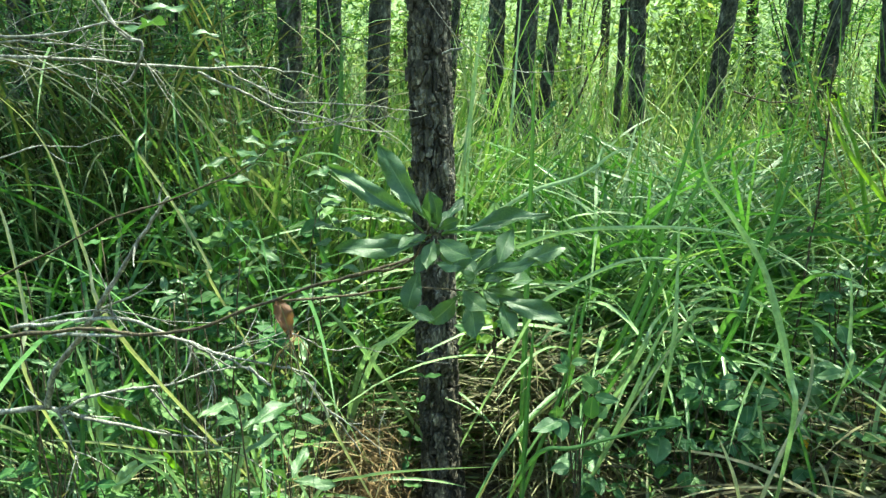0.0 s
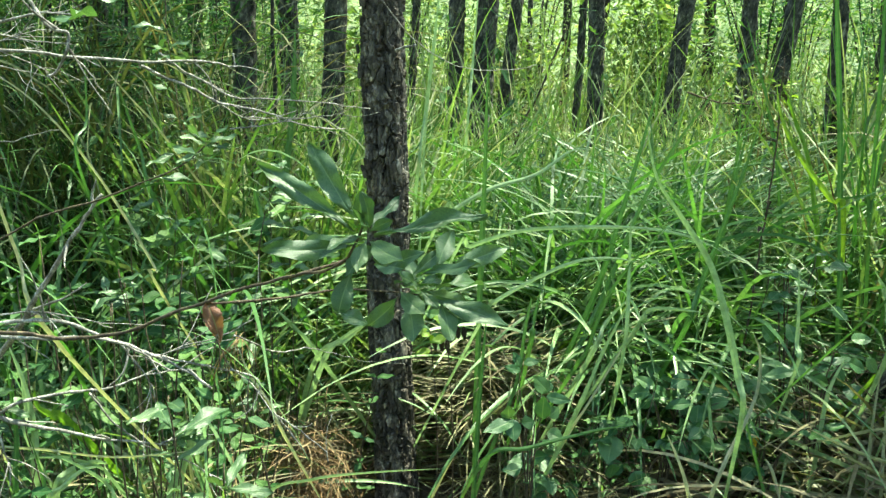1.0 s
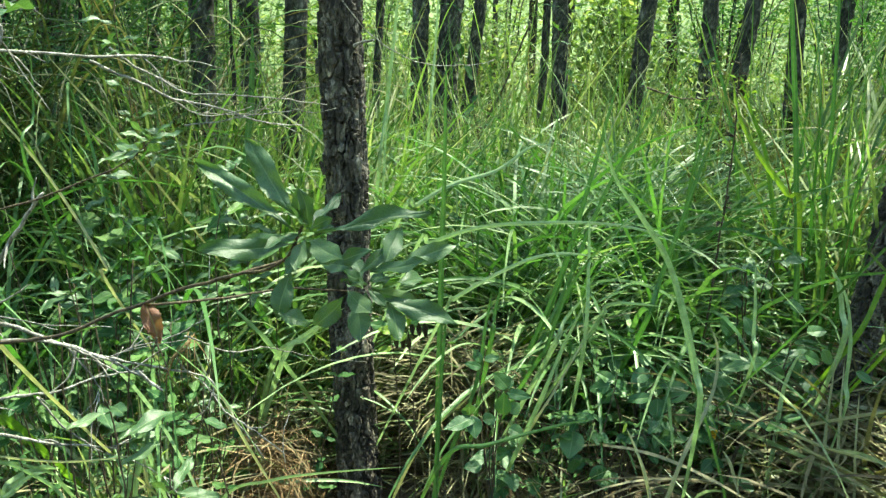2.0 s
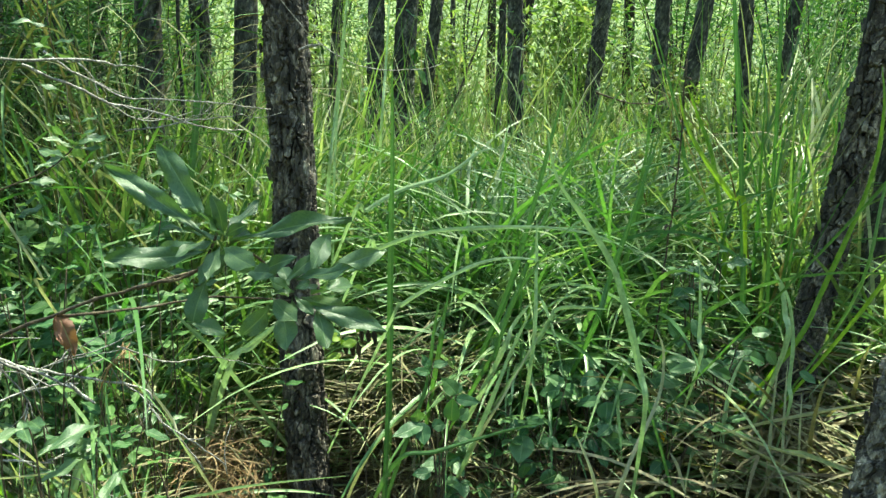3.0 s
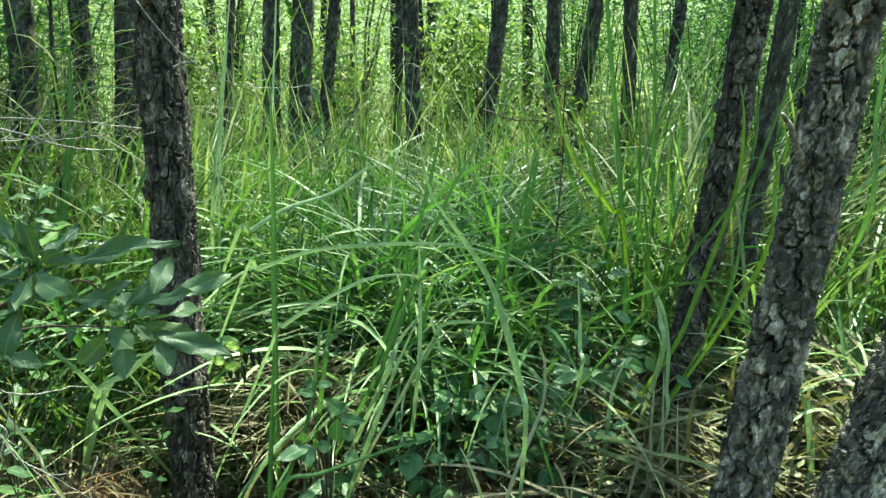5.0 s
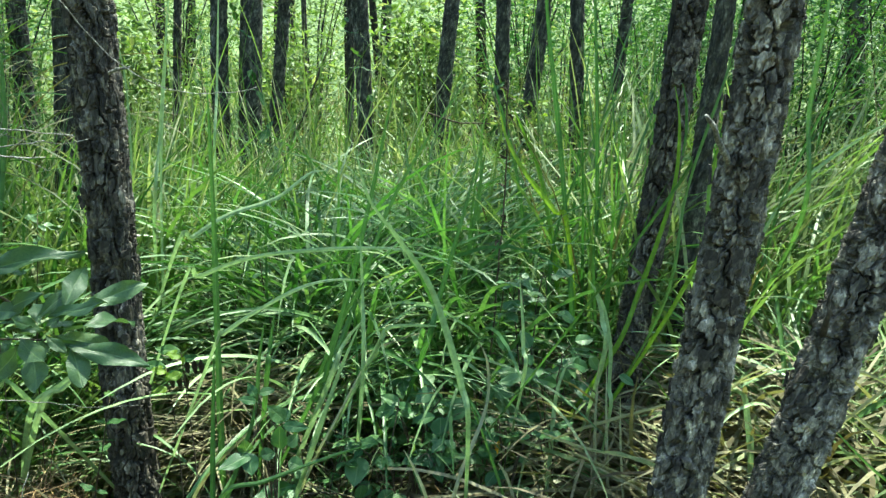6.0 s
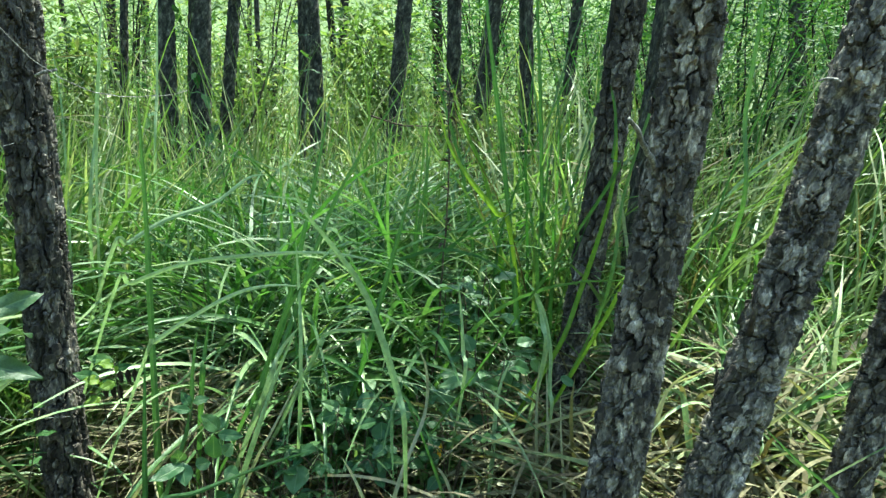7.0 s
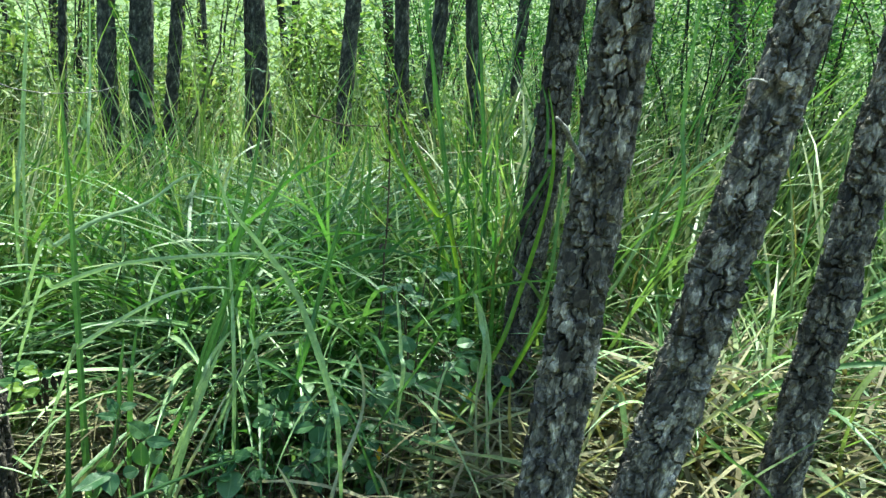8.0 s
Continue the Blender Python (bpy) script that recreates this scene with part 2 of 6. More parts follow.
def ground_z(x, y):
    """Uneven soil with a hollow round the foot of the upright pine."""
    hollow = 0.17 * math.exp(-((x + 0.19) ** 2 + (y - 2.28) ** 2) / 0.16)
    return 0.035 * math.sin(1.3 * x + 0.4) * math.cos(0.9 * y) + 0.02 * math.sin(3.1 * x - 2.2 * y) - hollow


def ground_z_np(x, y):
    hollow = 0.17 * np.exp(-((x + 0.19) ** 2 + (y - 2.28) ** 2) / 0.16)
    return 0.035 * np.sin(1.3 * x + 0.4) * np.cos(0.9 * y) + 0.02 * np.sin(3.1 * x - 2.2 * y) - hollow


# ---- ground ----
def build_ground():
    bm = bmesh.new()
    edges = sorted({round(s * v, 3) for s in (-1, 1) for v in [0.12 * i for i in range(0, 60)] + [7.2 * 1.35 ** k for k in range(1, 20)]})
    grid = {}
    for i, x in enumerate(edges):
        for j, y in enumerate(edges):
            near = 1.0 if max(abs(x), abs(y)) < 12 else 0.0
            z = ground_z(x, y) * near + near * 0.012 * noise.noise(Vector((x * 6, y * 6, 0)))
            grid[i, j] = bm.verts.new((x, y, z))
    for i in range(len(edges) - 1):
        for j in range(len(edges) - 1):
            bm.faces.new((grid[i, j], grid[i + 1, j], grid[i + 1, j + 1], grid[i, j + 1]))
    me = bpy.data.meshes.new("ground")
    bm.to_mesh(me)
    bm.free()
    me.materials.append(SOIL)
    me.polygons.foreach_set("use_smooth", np.ones(len(me.polygons), dtype=bool))
    tagged(new("ground", me), "brown woodland soil with litter under the grass", "ground", kind="structure")


build_ground()


# ---- pine trees ----
def ripple_noise(rng, A, B, wrap, octaves, gain=0.55):
    """Smooth random relief over two coordinates, seamless round the first one."""
    total, amp = np.zeros(A.shape), 1.0
    for o in range(octaves):
        cols = wrap * 2 ** o
        table = rng.random((512, cols))
        a, b = (A * 2 ** o) % cols, B * 2 ** o
        ia, ib = np.floor(a).astype(int), np.floor(b).astype(int)
        fa, fb = a - ia, b - ib
        fa, fb = fa * fa * (3 - 2 * fa), fb * fb * (3 - 2 * fb)
        ia, ja, ib, jb = ia % cols, (ia + 1) % cols, ib % 512, (ib + 1) % 512
        total += amp * ((table[ib, ia] * (1 - fa) + table[ib, ja] * fa) * (1 - fb) + (table[jb, ia] * (1 - fa) + table[jb, ja] * fa) * fb - 0.5)
        amp *= gain
    return total


def cells(rng, U, V, nu):
    """Irregular cells: the nearest and next nearest distance and two random numbers for each cell."""
    nv = int(V.max()) + 12
    ju, jv, lift, tone = (rng.random((nv, nu)) for _ in range(4))
    iu, iv = np.floor(U).astype(int), np.floor(V).astype(int)
    f1, f2 = np.full(U.shape, 9.0), np.full(U.shape, 9.0)
    own_lift, own_tone = np.zeros(U.shape), np.zeros(U.shape)
    for du in (-1, 0, 1):
        for dv in (-1, 0, 1):
            cu, cv = iu + du, iv + dv
            ku, kv = cu % nu, (cv + 6) % nv
            d = np.hypot(U - cu - ju[kv, ku], V - cv - jv[kv, ku])
            closer = d < f1
            f2 = np.where(closer, f1, np.minimum(f2, d))
            own_lift, own_tone = np.where(closer, lift[kv, ku], own_lift), np.where(closer, tone[kv, ku], own_tone)
            f1 = np.where(closer, d, f1)
    return f1, f2, own_lift, own_tone


def bark_skin(height_fine, height, r0, r1, around, step, cell_w, cell_h, depth, seed):
    """A trunk whose surface is broken into ragged bark plates, with deep cracks between them and small scales on them."""
    rng = np.random.default_rng(seed)
    zs = np.concatenate([np.arange(-0.12, height_fine, step), np.linspace(height_fine, height, 14)])
    th = np.arange(around) * 2 * np.pi / around
    Z, T = np.meshgrid(zs, th, indexing="ij")
    radius = r1 + (r0 - r1) * (1 - Z / height) + 0.28 * r0 * np.exp(-np.maximum(Z + 0.1, 0) / 0.10)
    nu = max(5, int(round(2 * np.pi * r0 / cell_w)))
    A = T / (2 * np.pi)
    w1 = ripple_noise(rng, A * nu, Z / cell_w + 8, nu, 4)
    w2 = ripple_noise(rng, A * nu, Z / cell_w + 8, nu, 4)
    f1, f2, lift, tone = cells(rng, A * nu + 0.75 * w1, Z / cell_h + 0.7 * w2, nu)
    n2 = nu * 2
    g1, g2, lift2, tone2 = cells(rng, A * n2 + 0.9 * w2, Z / (cell_h * 0.42) + 0.7 * w1, n2)
    h1, h2, lift3, tone3 = cells(rng, A * nu * 6 + 1.5 * w1, Z / (cell_h * 0.16) + 1.2 * w2, nu * 6)
    gap = np.clip((f2 - f1 - 0.075) / 0.055, 0, 1)
    gap = gap * gap * (3 - 2 * gap)
    open_crack = np.clip(0.8 + 1.3 * ripple_noise(rng, A * 4, Z / 0.09 + 8, 4, 3), 0.3, 1)
    seam = np.clip((g2 - g1 - 0.02) / 0.06, 0, 1)
    grain = ripple_noise(rng, A * nu * 4, Z / (cell_w * 0.5) + 8, nu * 4, 3)
    scale = seam * 0.20 + np.round(lift2 * 4) / 4 * 0.42 + np.round(lift3 * 2) / 2 * 0.14
    relief = (1 - (1 - gap) * open_crack) * (0.55 + 0.26 * lift + scale + 0.10 * grain) - 1.02
    fade = np.where(Z > height_fine, 0.5, 1.0)
    radius = radius * (1 + 0.05 * np.sin(2 * T + seed + Z * 0.8) + 0.03 * np.sin(3 * T - Z * 2.3)) + depth * relief * fade
    bend_x, bend_y = 0.012 * np.sin(Z * 2.1 + seed) * np.clip(Z, 0, 1), 0.012 * np.cos(Z * 1.7 + seed) * np.clip(Z, 0, 1)
    verts = np.stack([radius * np.cos(T) + bend_x, radius * np.sin(T) + bend_y, Z], -1).reshape(-1, 3)
    n, m = len(zs), around
    i, j = np.meshgrid(np.arange(n - 1), np.arange(m), indexing="ij")
    a, b = i * m + j, i * m + (j + 1) % m
    c, d = a + m, b + m
    tris = np.concatenate([np.stack([a, b, d], -1).reshape(-1, 3), np.stack([a, d, c], -1).reshape(-1, 3)])
    return verts, tris, (0.35 * tone + 0.35 * tone2 + 0.3 * tone3).ravel()


def crown_mesh(seed):
    """Limbs that carry tufts of needles, from 4.5 m up to the top at about 10 m."""
    rng = np.random.default_rng(seed)
    verts, tris, wood = [], [], []
    for k in range(16):
        z = 4.2 + 5.6 * k / 16 + rng.random() * 0.2
        a, reach = rng.random() * 6.283, (1.9 - 0.16 * (z - 4.2)) * rng.uniform(0.6, 1.15)
        tip = Vector((math.cos(a) * reach, math.sin(a) * reach, z + 0.25 * reach))
        wood.append(tube([Vector((0, 0, z - 0.1)), Vector((0, 0, z)).lerp(tip, 0.5) + Vector((0, 0, -0.04)), tip], [0.02, 0.013, 0.004], 5))
        for q in range(12):
            s = rng.uniform(0.25, 1.05)
            c = np.array([tip.x * s, tip.y * s, z + (tip.z - z) * s]) + rng.normal(0, 0.16, 3)
            for _ in range(11):
                w = rng.normal(0, 1, 3)
                w[2] += 0.3
                w /= np.linalg.norm(w)
                side = np.cross(w, rng.normal(0, 1, 3))
                side *= 0.007 / (np.linalg.norm(side) + 1e-6)
                n = len(verts)
                verts += [c - side, c + side, c + w * rng.uniform(0.10, 0.2)]
                tris.append((n, n + 1, n + 2))
    return tri_mesh("crown", verts, tris, NEEDLE), [mesh_of("limb", *w, BARK_FAR) for w in wood]


CROWNS = [crown_mesh(s) for s in (3, 4, 5)]
FLAKES = []


def flake_meshes():
    """Loose curved scales of bark, a few millimetres thick."""
    for s in range(5):
        rng = np.random.default_rng(70 + s)
        w, h, n, m = rng.uniform(0.010, 0.017), rng.uniform(0.014, 0.028), 4, 4
        verts, faces = [], []
        for layer in (0, 1):
            for i in range(n):
                for j in range(m):
                    u, v = i / (n - 1) * 2 - 1, j / (m - 1) * 2 - 1
                    edge = 1 - 0.25 * (abs(u * v)) + rng.uniform(-0.1, 0.1)
                    verts.append((u * w * edge, v * h * edge, (0.0035 if layer else 0.0) - 0.004 * u * u + 0.002 * v + rng.uniform(-0.0006, 0.0006)))
        for i in range(n - 1):
            for j in range(m - 1):
                a, b = i * m + j, n * m + i * m + j
                faces += [(a, a + 1, a + m + 1, a + m), (b, b + m, b + m + 1, b + 1)]
        rim = [i * m for i in range(n)] + [(n - 1) * m + j for j in range(1, m)] + [i * m + m - 1 for i in range(n - 2, -1, -1)] + list(range(m - 2, 0, -1))
        for p, q in zip(rim, rim[1:] + rim[:1]):
            faces.append((p, q, q + n * m, p + n * m))
        FLAKES.append(mesh_of("bark_plate", verts, faces, BARK, smooth=False))


flake_meshes()


def pine(x, y, lean, width, seed, near=False, lean_y=0.0, height=10.0, crown=True, label="", flakes=0, fine=1.62, plates=(0.039, 0.076), bark=None):
    """lean: sideways metres for each metre up. width: the trunk's thickness at breast height. plates: width and height of its bark plates."""
    up = Vector((lean, lean_y, 1)).normalized()
    turn = Vector((0, 0, 1)).rotation_difference(up).to_matrix().to_4x4()
    tree = thing("pine_tree", label or "slender pine with dark fissured bark standing in tall grass", "tree",
                 Matrix.Translation((x, y, ground_z(x, y))) @ turn, "pines of the wood")
    r0 = width / 2
    if near:
        verts, tris, tone = bark_skin(fine, height, r0, r0 * 0.55, 190, 0.0035, *plates, 0.0225, seed)
    else:
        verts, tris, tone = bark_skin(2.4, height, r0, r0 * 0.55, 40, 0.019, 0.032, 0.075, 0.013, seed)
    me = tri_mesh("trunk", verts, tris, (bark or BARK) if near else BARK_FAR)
    if near:
        me.polygons.foreach_set("use_smooth", np.zeros(len(me.polygons), dtype=bool))
    me.attributes.new("plate", "FLOAT", "POINT").data.foreach_set("value", tone.astype(np.float32))
    trunk = part("trunk", me, tree, "fissured grey-brown bark in scaly plates")
    rng = np.random.default_rng(seed + 500)
    for k in range(flakes):
        a, z = rng.random() * 6.283, rng.uniform(0.05, 1.75)
        r = r0 * (1 - 0.45 * z / height) + 0.0045 + 0.05 * r0 * math.sin(2 * a + seed + z * 0.8)
        m = pose(0, 0, z, 0, 0, math.degrees(a)) @ pose(r, 0, 0, 90, rng.uniform(-12, 12), 90) @ pose(0, 0, 0, rng.uniform(-10, 4), rng.uniform(-8, 8), 0)
        part("bark_plate", FLAKES[k % len(FLAKES)], trunk, "", m)
    if crown:
        needles, limbs = CROWNS[seed % 3]
        wide = min(1.0, max(0.35, width / 0.125))
        m = pose(0, 0, 0, 0, 0, seed * 77 % 360) @ Matrix.Diagonal((wide, wide, 1, 1))
        crown_part = part("crown", needles, tree, "thin dark green needle crown", m)
        for limb in limbs:
            part("limb", limb, crown_part)
    return tree


def stub(tree, points, r0, r1, label):
    """A broken dead branch that sticks out of a trunk; its points are given in the world."""
    back = tree.matrix_basis.inverted()
    pts = wobble(spline([back @ Vector(p) for p in points], 5), 0.005, 40.0, r0 * 900)
    verts, faces = tube(pts, [r0 + (r1 - r0) * i / (len(pts) - 1) for i in range(len(pts))], 8)
    part("broken_branch", mesh_of("broken_branch", verts, faces, BARK if "dark" in label else TWIG), tree, label)


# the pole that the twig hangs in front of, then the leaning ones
POLE = pine(-0.200, 2.43, -0.033, 0.131, 11, True, flakes=70, fine=1.85, plates=(0.038, 0.150), bark=BARK_SHADED, label="upright pine with rough plated bark, shade in its colour, base in straw")
pine(1.360, 2.50, 0.147, 0.106, 12, True, flakes=50, bark=BARK_SHADED, label="leaning pine, shade in its bark colour, half hidden by grass")
SCALY = pine(0.978, 1.47, 0.160, 0.106, 13, True, flakes=70, label="leaning pine with grey scaly bark and a broken stub")
LEANING = pine(1.120, 1.44, 0.362, 0.113, 14, True, flakes=70, label="strongly leaning pine with grey scaly bark")
pine(1.715, 1.60, 0.276, 0.101, 15, True, flakes=60, label="leaning pine with dark grey bark at the end of the row")
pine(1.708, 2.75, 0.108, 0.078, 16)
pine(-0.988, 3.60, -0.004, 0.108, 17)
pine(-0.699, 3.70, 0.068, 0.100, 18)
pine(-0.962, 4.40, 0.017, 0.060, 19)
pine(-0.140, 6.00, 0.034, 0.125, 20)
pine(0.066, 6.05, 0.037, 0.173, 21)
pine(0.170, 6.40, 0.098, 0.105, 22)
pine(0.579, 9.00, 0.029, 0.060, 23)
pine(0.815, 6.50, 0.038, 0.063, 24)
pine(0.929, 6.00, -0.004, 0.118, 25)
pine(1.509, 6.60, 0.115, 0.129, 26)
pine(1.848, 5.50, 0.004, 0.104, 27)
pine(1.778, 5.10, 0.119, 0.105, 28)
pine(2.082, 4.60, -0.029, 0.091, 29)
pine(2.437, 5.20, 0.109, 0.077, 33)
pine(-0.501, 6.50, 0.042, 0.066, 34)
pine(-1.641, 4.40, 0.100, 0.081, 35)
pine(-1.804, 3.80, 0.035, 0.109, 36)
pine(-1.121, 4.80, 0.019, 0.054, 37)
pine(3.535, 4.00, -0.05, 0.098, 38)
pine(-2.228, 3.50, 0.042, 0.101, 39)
stub(POLE, [(-0.21, 2.42, 1.325), (-0.175, 2.36, 1.333), (-0.132, 2.34, 1.341)], 0.006, 0.003, "short broken dead branch")
stub(SCALY, [(1.13, 1.46, 1.09), (1.069, 1.40, 1.138), (1.022, 1.36, 1.182), (0.994, 1.34, 1.202)], 0.0075, 0.0035, "broken grey branch stub")
stub(LEANING, [(1.52, 1.42, 1.27), (1.44, 1.36, 1.275), (1.405, 1.35, 1.268)], 0.004, 0.002, "thin pale dead twig")
stub(LEANING, [(1.33, 1.42, 0.75), (1.298, 1.37, 0.80), (1.297, 1.355, 0.874)], 0.009, 0.0012, "splintered dark stub")


# ---- grass ----
def blades(roots, rng, length, width, lean, bend, segs=6, face=None, spread=3.1416, power=1.6):
    """Long tapering blades that rise from their roots and arch over. Returns vertices and triangles.
    lean, bend: degrees from upright at the root and how much further the tip is turned down."""
    n = len(roots)
    az = rng.uniform(-1, 1, n) * spread + (0 if face is None else face)
    L, W = rng.uniform(*length, n), rng.uniform(*width, n)
    th0, th1 = np.radians(rng.uniform(*lean, n)), np.radians(rng.uniform(*bend, n))
    s = np.linspace(0, 1, segs + 1)
    mid = (s[:-1] + s[1:]) / 2
    theta = th0[:, None] + th1[:, None] * mid[None] ** power
    step = L[:, None] / segs
    wander = az[:, None] + rng.normal(0, 0.12, n)[:, None] * mid[None] * 3
    dx, dy, dz = np.sin(theta) * np.cos(wander) * step, np.sin(theta) * np.sin(wander) * step, np.cos(theta) * step
    zero = np.zeros((n, 1))
    pos = np.stack([np.concatenate([zero, np.cumsum(d, 1)], 1) for d in (dx, dy, dz)], -1) + roots[:, None]
    twist = rng.uniform(-0.9, 0.9, n)[:, None] * s[None] + rng.uniform(-0.5, 0.5, n)[:, None]
    tang = np.concatenate([theta[:, :1], theta], 1)
    w = W[:, None] / 2 * (np.minimum(1, 0.55 + 2.2 * s) * np.clip(1 - s ** 3.2, 0, 1) ** 0.8)[None]
    a2 = az[:, None] + np.pi / 2
    ct, st = np.cos(twist), np.sin(twist)
    flatside = np.stack([np.cos(a2) * np.ones_like(tang), np.sin(a2) * np.ones_like(tang), np.zeros_like(tang)], -1)
    updir = np.stack([-np.cos(tang) * np.cos(az[:, None]), -np.cos(tang) * np.sin(az[:, None]), np.sin(tang)], -1)
    side = (flatside * ct[..., None] + updir * st[..., None]) * w[..., None]
    left, right = pos - side, pos + side
    body = np.stack([left[:, :-1], right[:, :-1]], 2).reshape(n, -1, 3)
    verts = np.concatenate([body, pos[:, -1:]], 1)
    per = 2 * segs + 1
    tri = []
    for k in range(segs - 1):
        a = 2 * k
        tri += [(a, a + 1, a + 3), (a, a + 3, a + 2)]
    tri.append((2 * segs - 2, 2 * segs - 1, 2 * segs))
    tri = np.array(tri)[None] + (np.arange(n) * per)[:, None, None]
    return verts.reshape(-1, 3), tri.reshape(-1, 3)


def rooted(x, y):
    return np.stack([x, y, ground_z_np(x, y) - 0.01], -1)


def tufted(rng, tufts, per, x, y, spread=0.05):
    """Roots in clumps: so many tufts inside the stretch x, y, with so many blades each."""
    cx, cy = rng.uniform(*x, tufts), rng.uniform(*y, tufts)
    px = (cx[:, None] + rng.normal(0, spread, (tufts, per))).ravel()
    py = (cy[:, None] + rng.normal(0, spread, (tufts, per))).ravel()
    return px, py


def clear_of(x, y, spots):
    keep = np.ones(len(x), dtype=bool)
    for sx, sy, r in spots:
        keep &= np.hypot(x - sx, y - sy) > r
    return keep


TRUNKS = ((-0.205, 2.43, 0.085), (1.347, 2.5, 0.07), (0.978, 1.47, 0.07), (1.12, 1.44, 0.07), (1.715, 1.6, 0.07))


BARE = ((-0.2, 2.25, 0.24), (-0.17, 2.0, 0.27), (-0.13, 1.8, 0.25), (-0.2, 2.43, 0.17), (1.05, 2.22, 0.14), (0.62, 2.1, 0.12), (0.2, 1.9, 0.1), (0.05, 2.5, 0.17), (0.12, 2.68, 0.16))


def trodden(x, y):
    """The strip of flattened ground that runs up to the upright pine."""
    s = y / 2.43
    return (y > 0.9) & (y < 2.40) & (x > -0.205 * s - 0.085) & (x < 0.24 - 0.445 * s + 0.085)


def stand(name, label, material, pieces, category="grass"):
    verts, tris, count = [], [], 0
    for v, t in pieces:
        verts.append(v)
        tris.append(t + count)
        count += len(v)
    ob = new(name, tri_mesh(name, np.concatenate(verts), np.concatenate(tris), material))
    return tagged(ob, label, category, kind="stuff")


def field(seed, tufts, per, x, y, length, width, lean, bend, face=None, spread=3.1416, segs=6, power=1.6, tight=0.05, comb=False):
    """comb: all blades of a tuft bow over to much the same side."""
    rng = np.random.default_rng(seed)
    px, py = tufted(rng, tufts, per, x, y, tight)
    keep = clear_of(px, py, TRUNKS + BARE) & (py > 1.15)
    if comb:
        sides = np.where(rng.random(tufts) < 0.6, 0.0, np.pi) + rng.normal(0, 0.75, tufts)
        face, spread = np.repeat(sides, per)[keep], 0.45
    return off_path(*blades(rooted(px[keep], py[keep]), rng, length, width, lean, bend, segs, face, spread, power), segs)


def off_path(verts, tris, segs, heaped=False):
    """The same blades without those that hang over the strip or over the heap of straw at its end."""
    v, t = verts.reshape(-1, 2 * segs + 1, 3), tris.reshape(-1, 2 * segs - 1, 3)
    keep = ~trodden(v[:, :, 0], v[:, :, 1]).any(1)
    if not heaped:
        keep &= ~((np.abs(v[:, :, 0] - 0.06) < 0.16) & (np.abs(v[:, :, 1] - 2.32) < 0.32) & (v[:, :, 2] > 0.1)).any(1)
        keep &= ~((np.abs(v[:, :, 0] + 0.40) < 0.13) & (np.abs(v[:, :, 1] - 2.1) < 0.3) & (v[:, :, 2] < 0.45)).any(1)
    local = (t - (np.arange(len(t)) * (2 * segs + 1))[:, None, None])[keep]
    return v[keep].reshape(-1, 3), (local + (np.arange(keep.sum()) * (2 * segs + 1))[:, None, None]).reshape(-1, 3)


def tangle(seed, count, x, y, high, length, width, segs=7):
    """Dead stalks that lie heaped on one another, highest in the middle of the stretch x, y."""
    rng = np.random.default_rng(seed)
    u, v = rng.normal(0, 0.42, count), rng.normal(0, 0.42, count)
    px, py = x[0] + (x[1] - x[0]) * (u + 1) / 2, y[0] + (y[1] - y[0]) * (v + 1) / 2
    keep = clear_of(px, py, TRUNKS)
    px, py, dome = px[keep], py[keep], np.clip(1 - (u * u + v * v)[keep] * 0.8, 0.05, 1)
    roots = np.stack([px, py, ground_z_np(px, py) + high * dome * rng.uniform(0.05, 1, len(px))], -1)
    return off_path(*blades(roots, rng, length, width, (62, 96), (5, 55), segs), segs, True)


# mound of fresh arching blades in the middle, and the same grass further round
stand("meadow_grass", "dense fresh green grass, long arching blades", GRASS, [
    field(1, 100, 14, (0.05, 1.35), (2.8, 4.1), (1.0, 1.65), (0.010, 0.020), (8, 40), (60, 125), segs=13, comb=True),
    field(2, 95, 13, (-0.3, 1.9), (3.7, 5.3), (0.9, 1.5), (0.010, 0.020), (5, 40), (60, 130), segs=12, comb=True),
    field(3, 60, 9, (0.1, 1.15), (2.45, 3.0), (0.35, 0.75), (0.007, 0.014), (15, 50), (50, 110), segs=10, comb=True),
    field(4, 70, 12, (-1.3, -0.4), (2.5, 3.6), (0.6, 1.05), (0.007, 0.015), (5, 35), (40, 120), segs=10),
    field(6, 60, 12, (-2.6, -1.2), (1.9, 3.4), (0.7, 1.3), (0.006, 0.014), (10, 45), (40, 120), segs=10),
    field(7, 100, 10, (-1.3, -0.45), (1.5, 2.3), (0.25, 0.6), (0.004, 0.010), (5, 50), (20, 100)),
    field(12, 38, 11, (-2.7, -1.0), (2.3, 3.2), (1.2, 1.8), (0.007, 0.015), (5, 35), (70, 140), segs=20),
    field(13, 24, 8, (-2.4, -0.9), (2.0, 2.9), (1.3, 2.0), (0.007, 0.015), (5, 40), (80, 150), power=1.6, segs=20),
])
stand("tall_upright_grass", "tall upright bright green grass blades", GRASS, [
    field(21, 18, 4, (-0.2, 1.4), (2.7, 4.4), (1.0, 1.4), (0.008, 0.014), (0, 14), (0, 35)),
    field(22, 9, 4, (1.3, 2.2), (2.7, 3.6), (1.3, 1.9), (0.009, 0.015), (0, 14), (0, 40)),
    field(23, 24, 4, (-1.6, -0.3), (2.6, 4.2), (1.0, 1.5), (0.008, 0.015), (0, 18), (0, 45)),
])
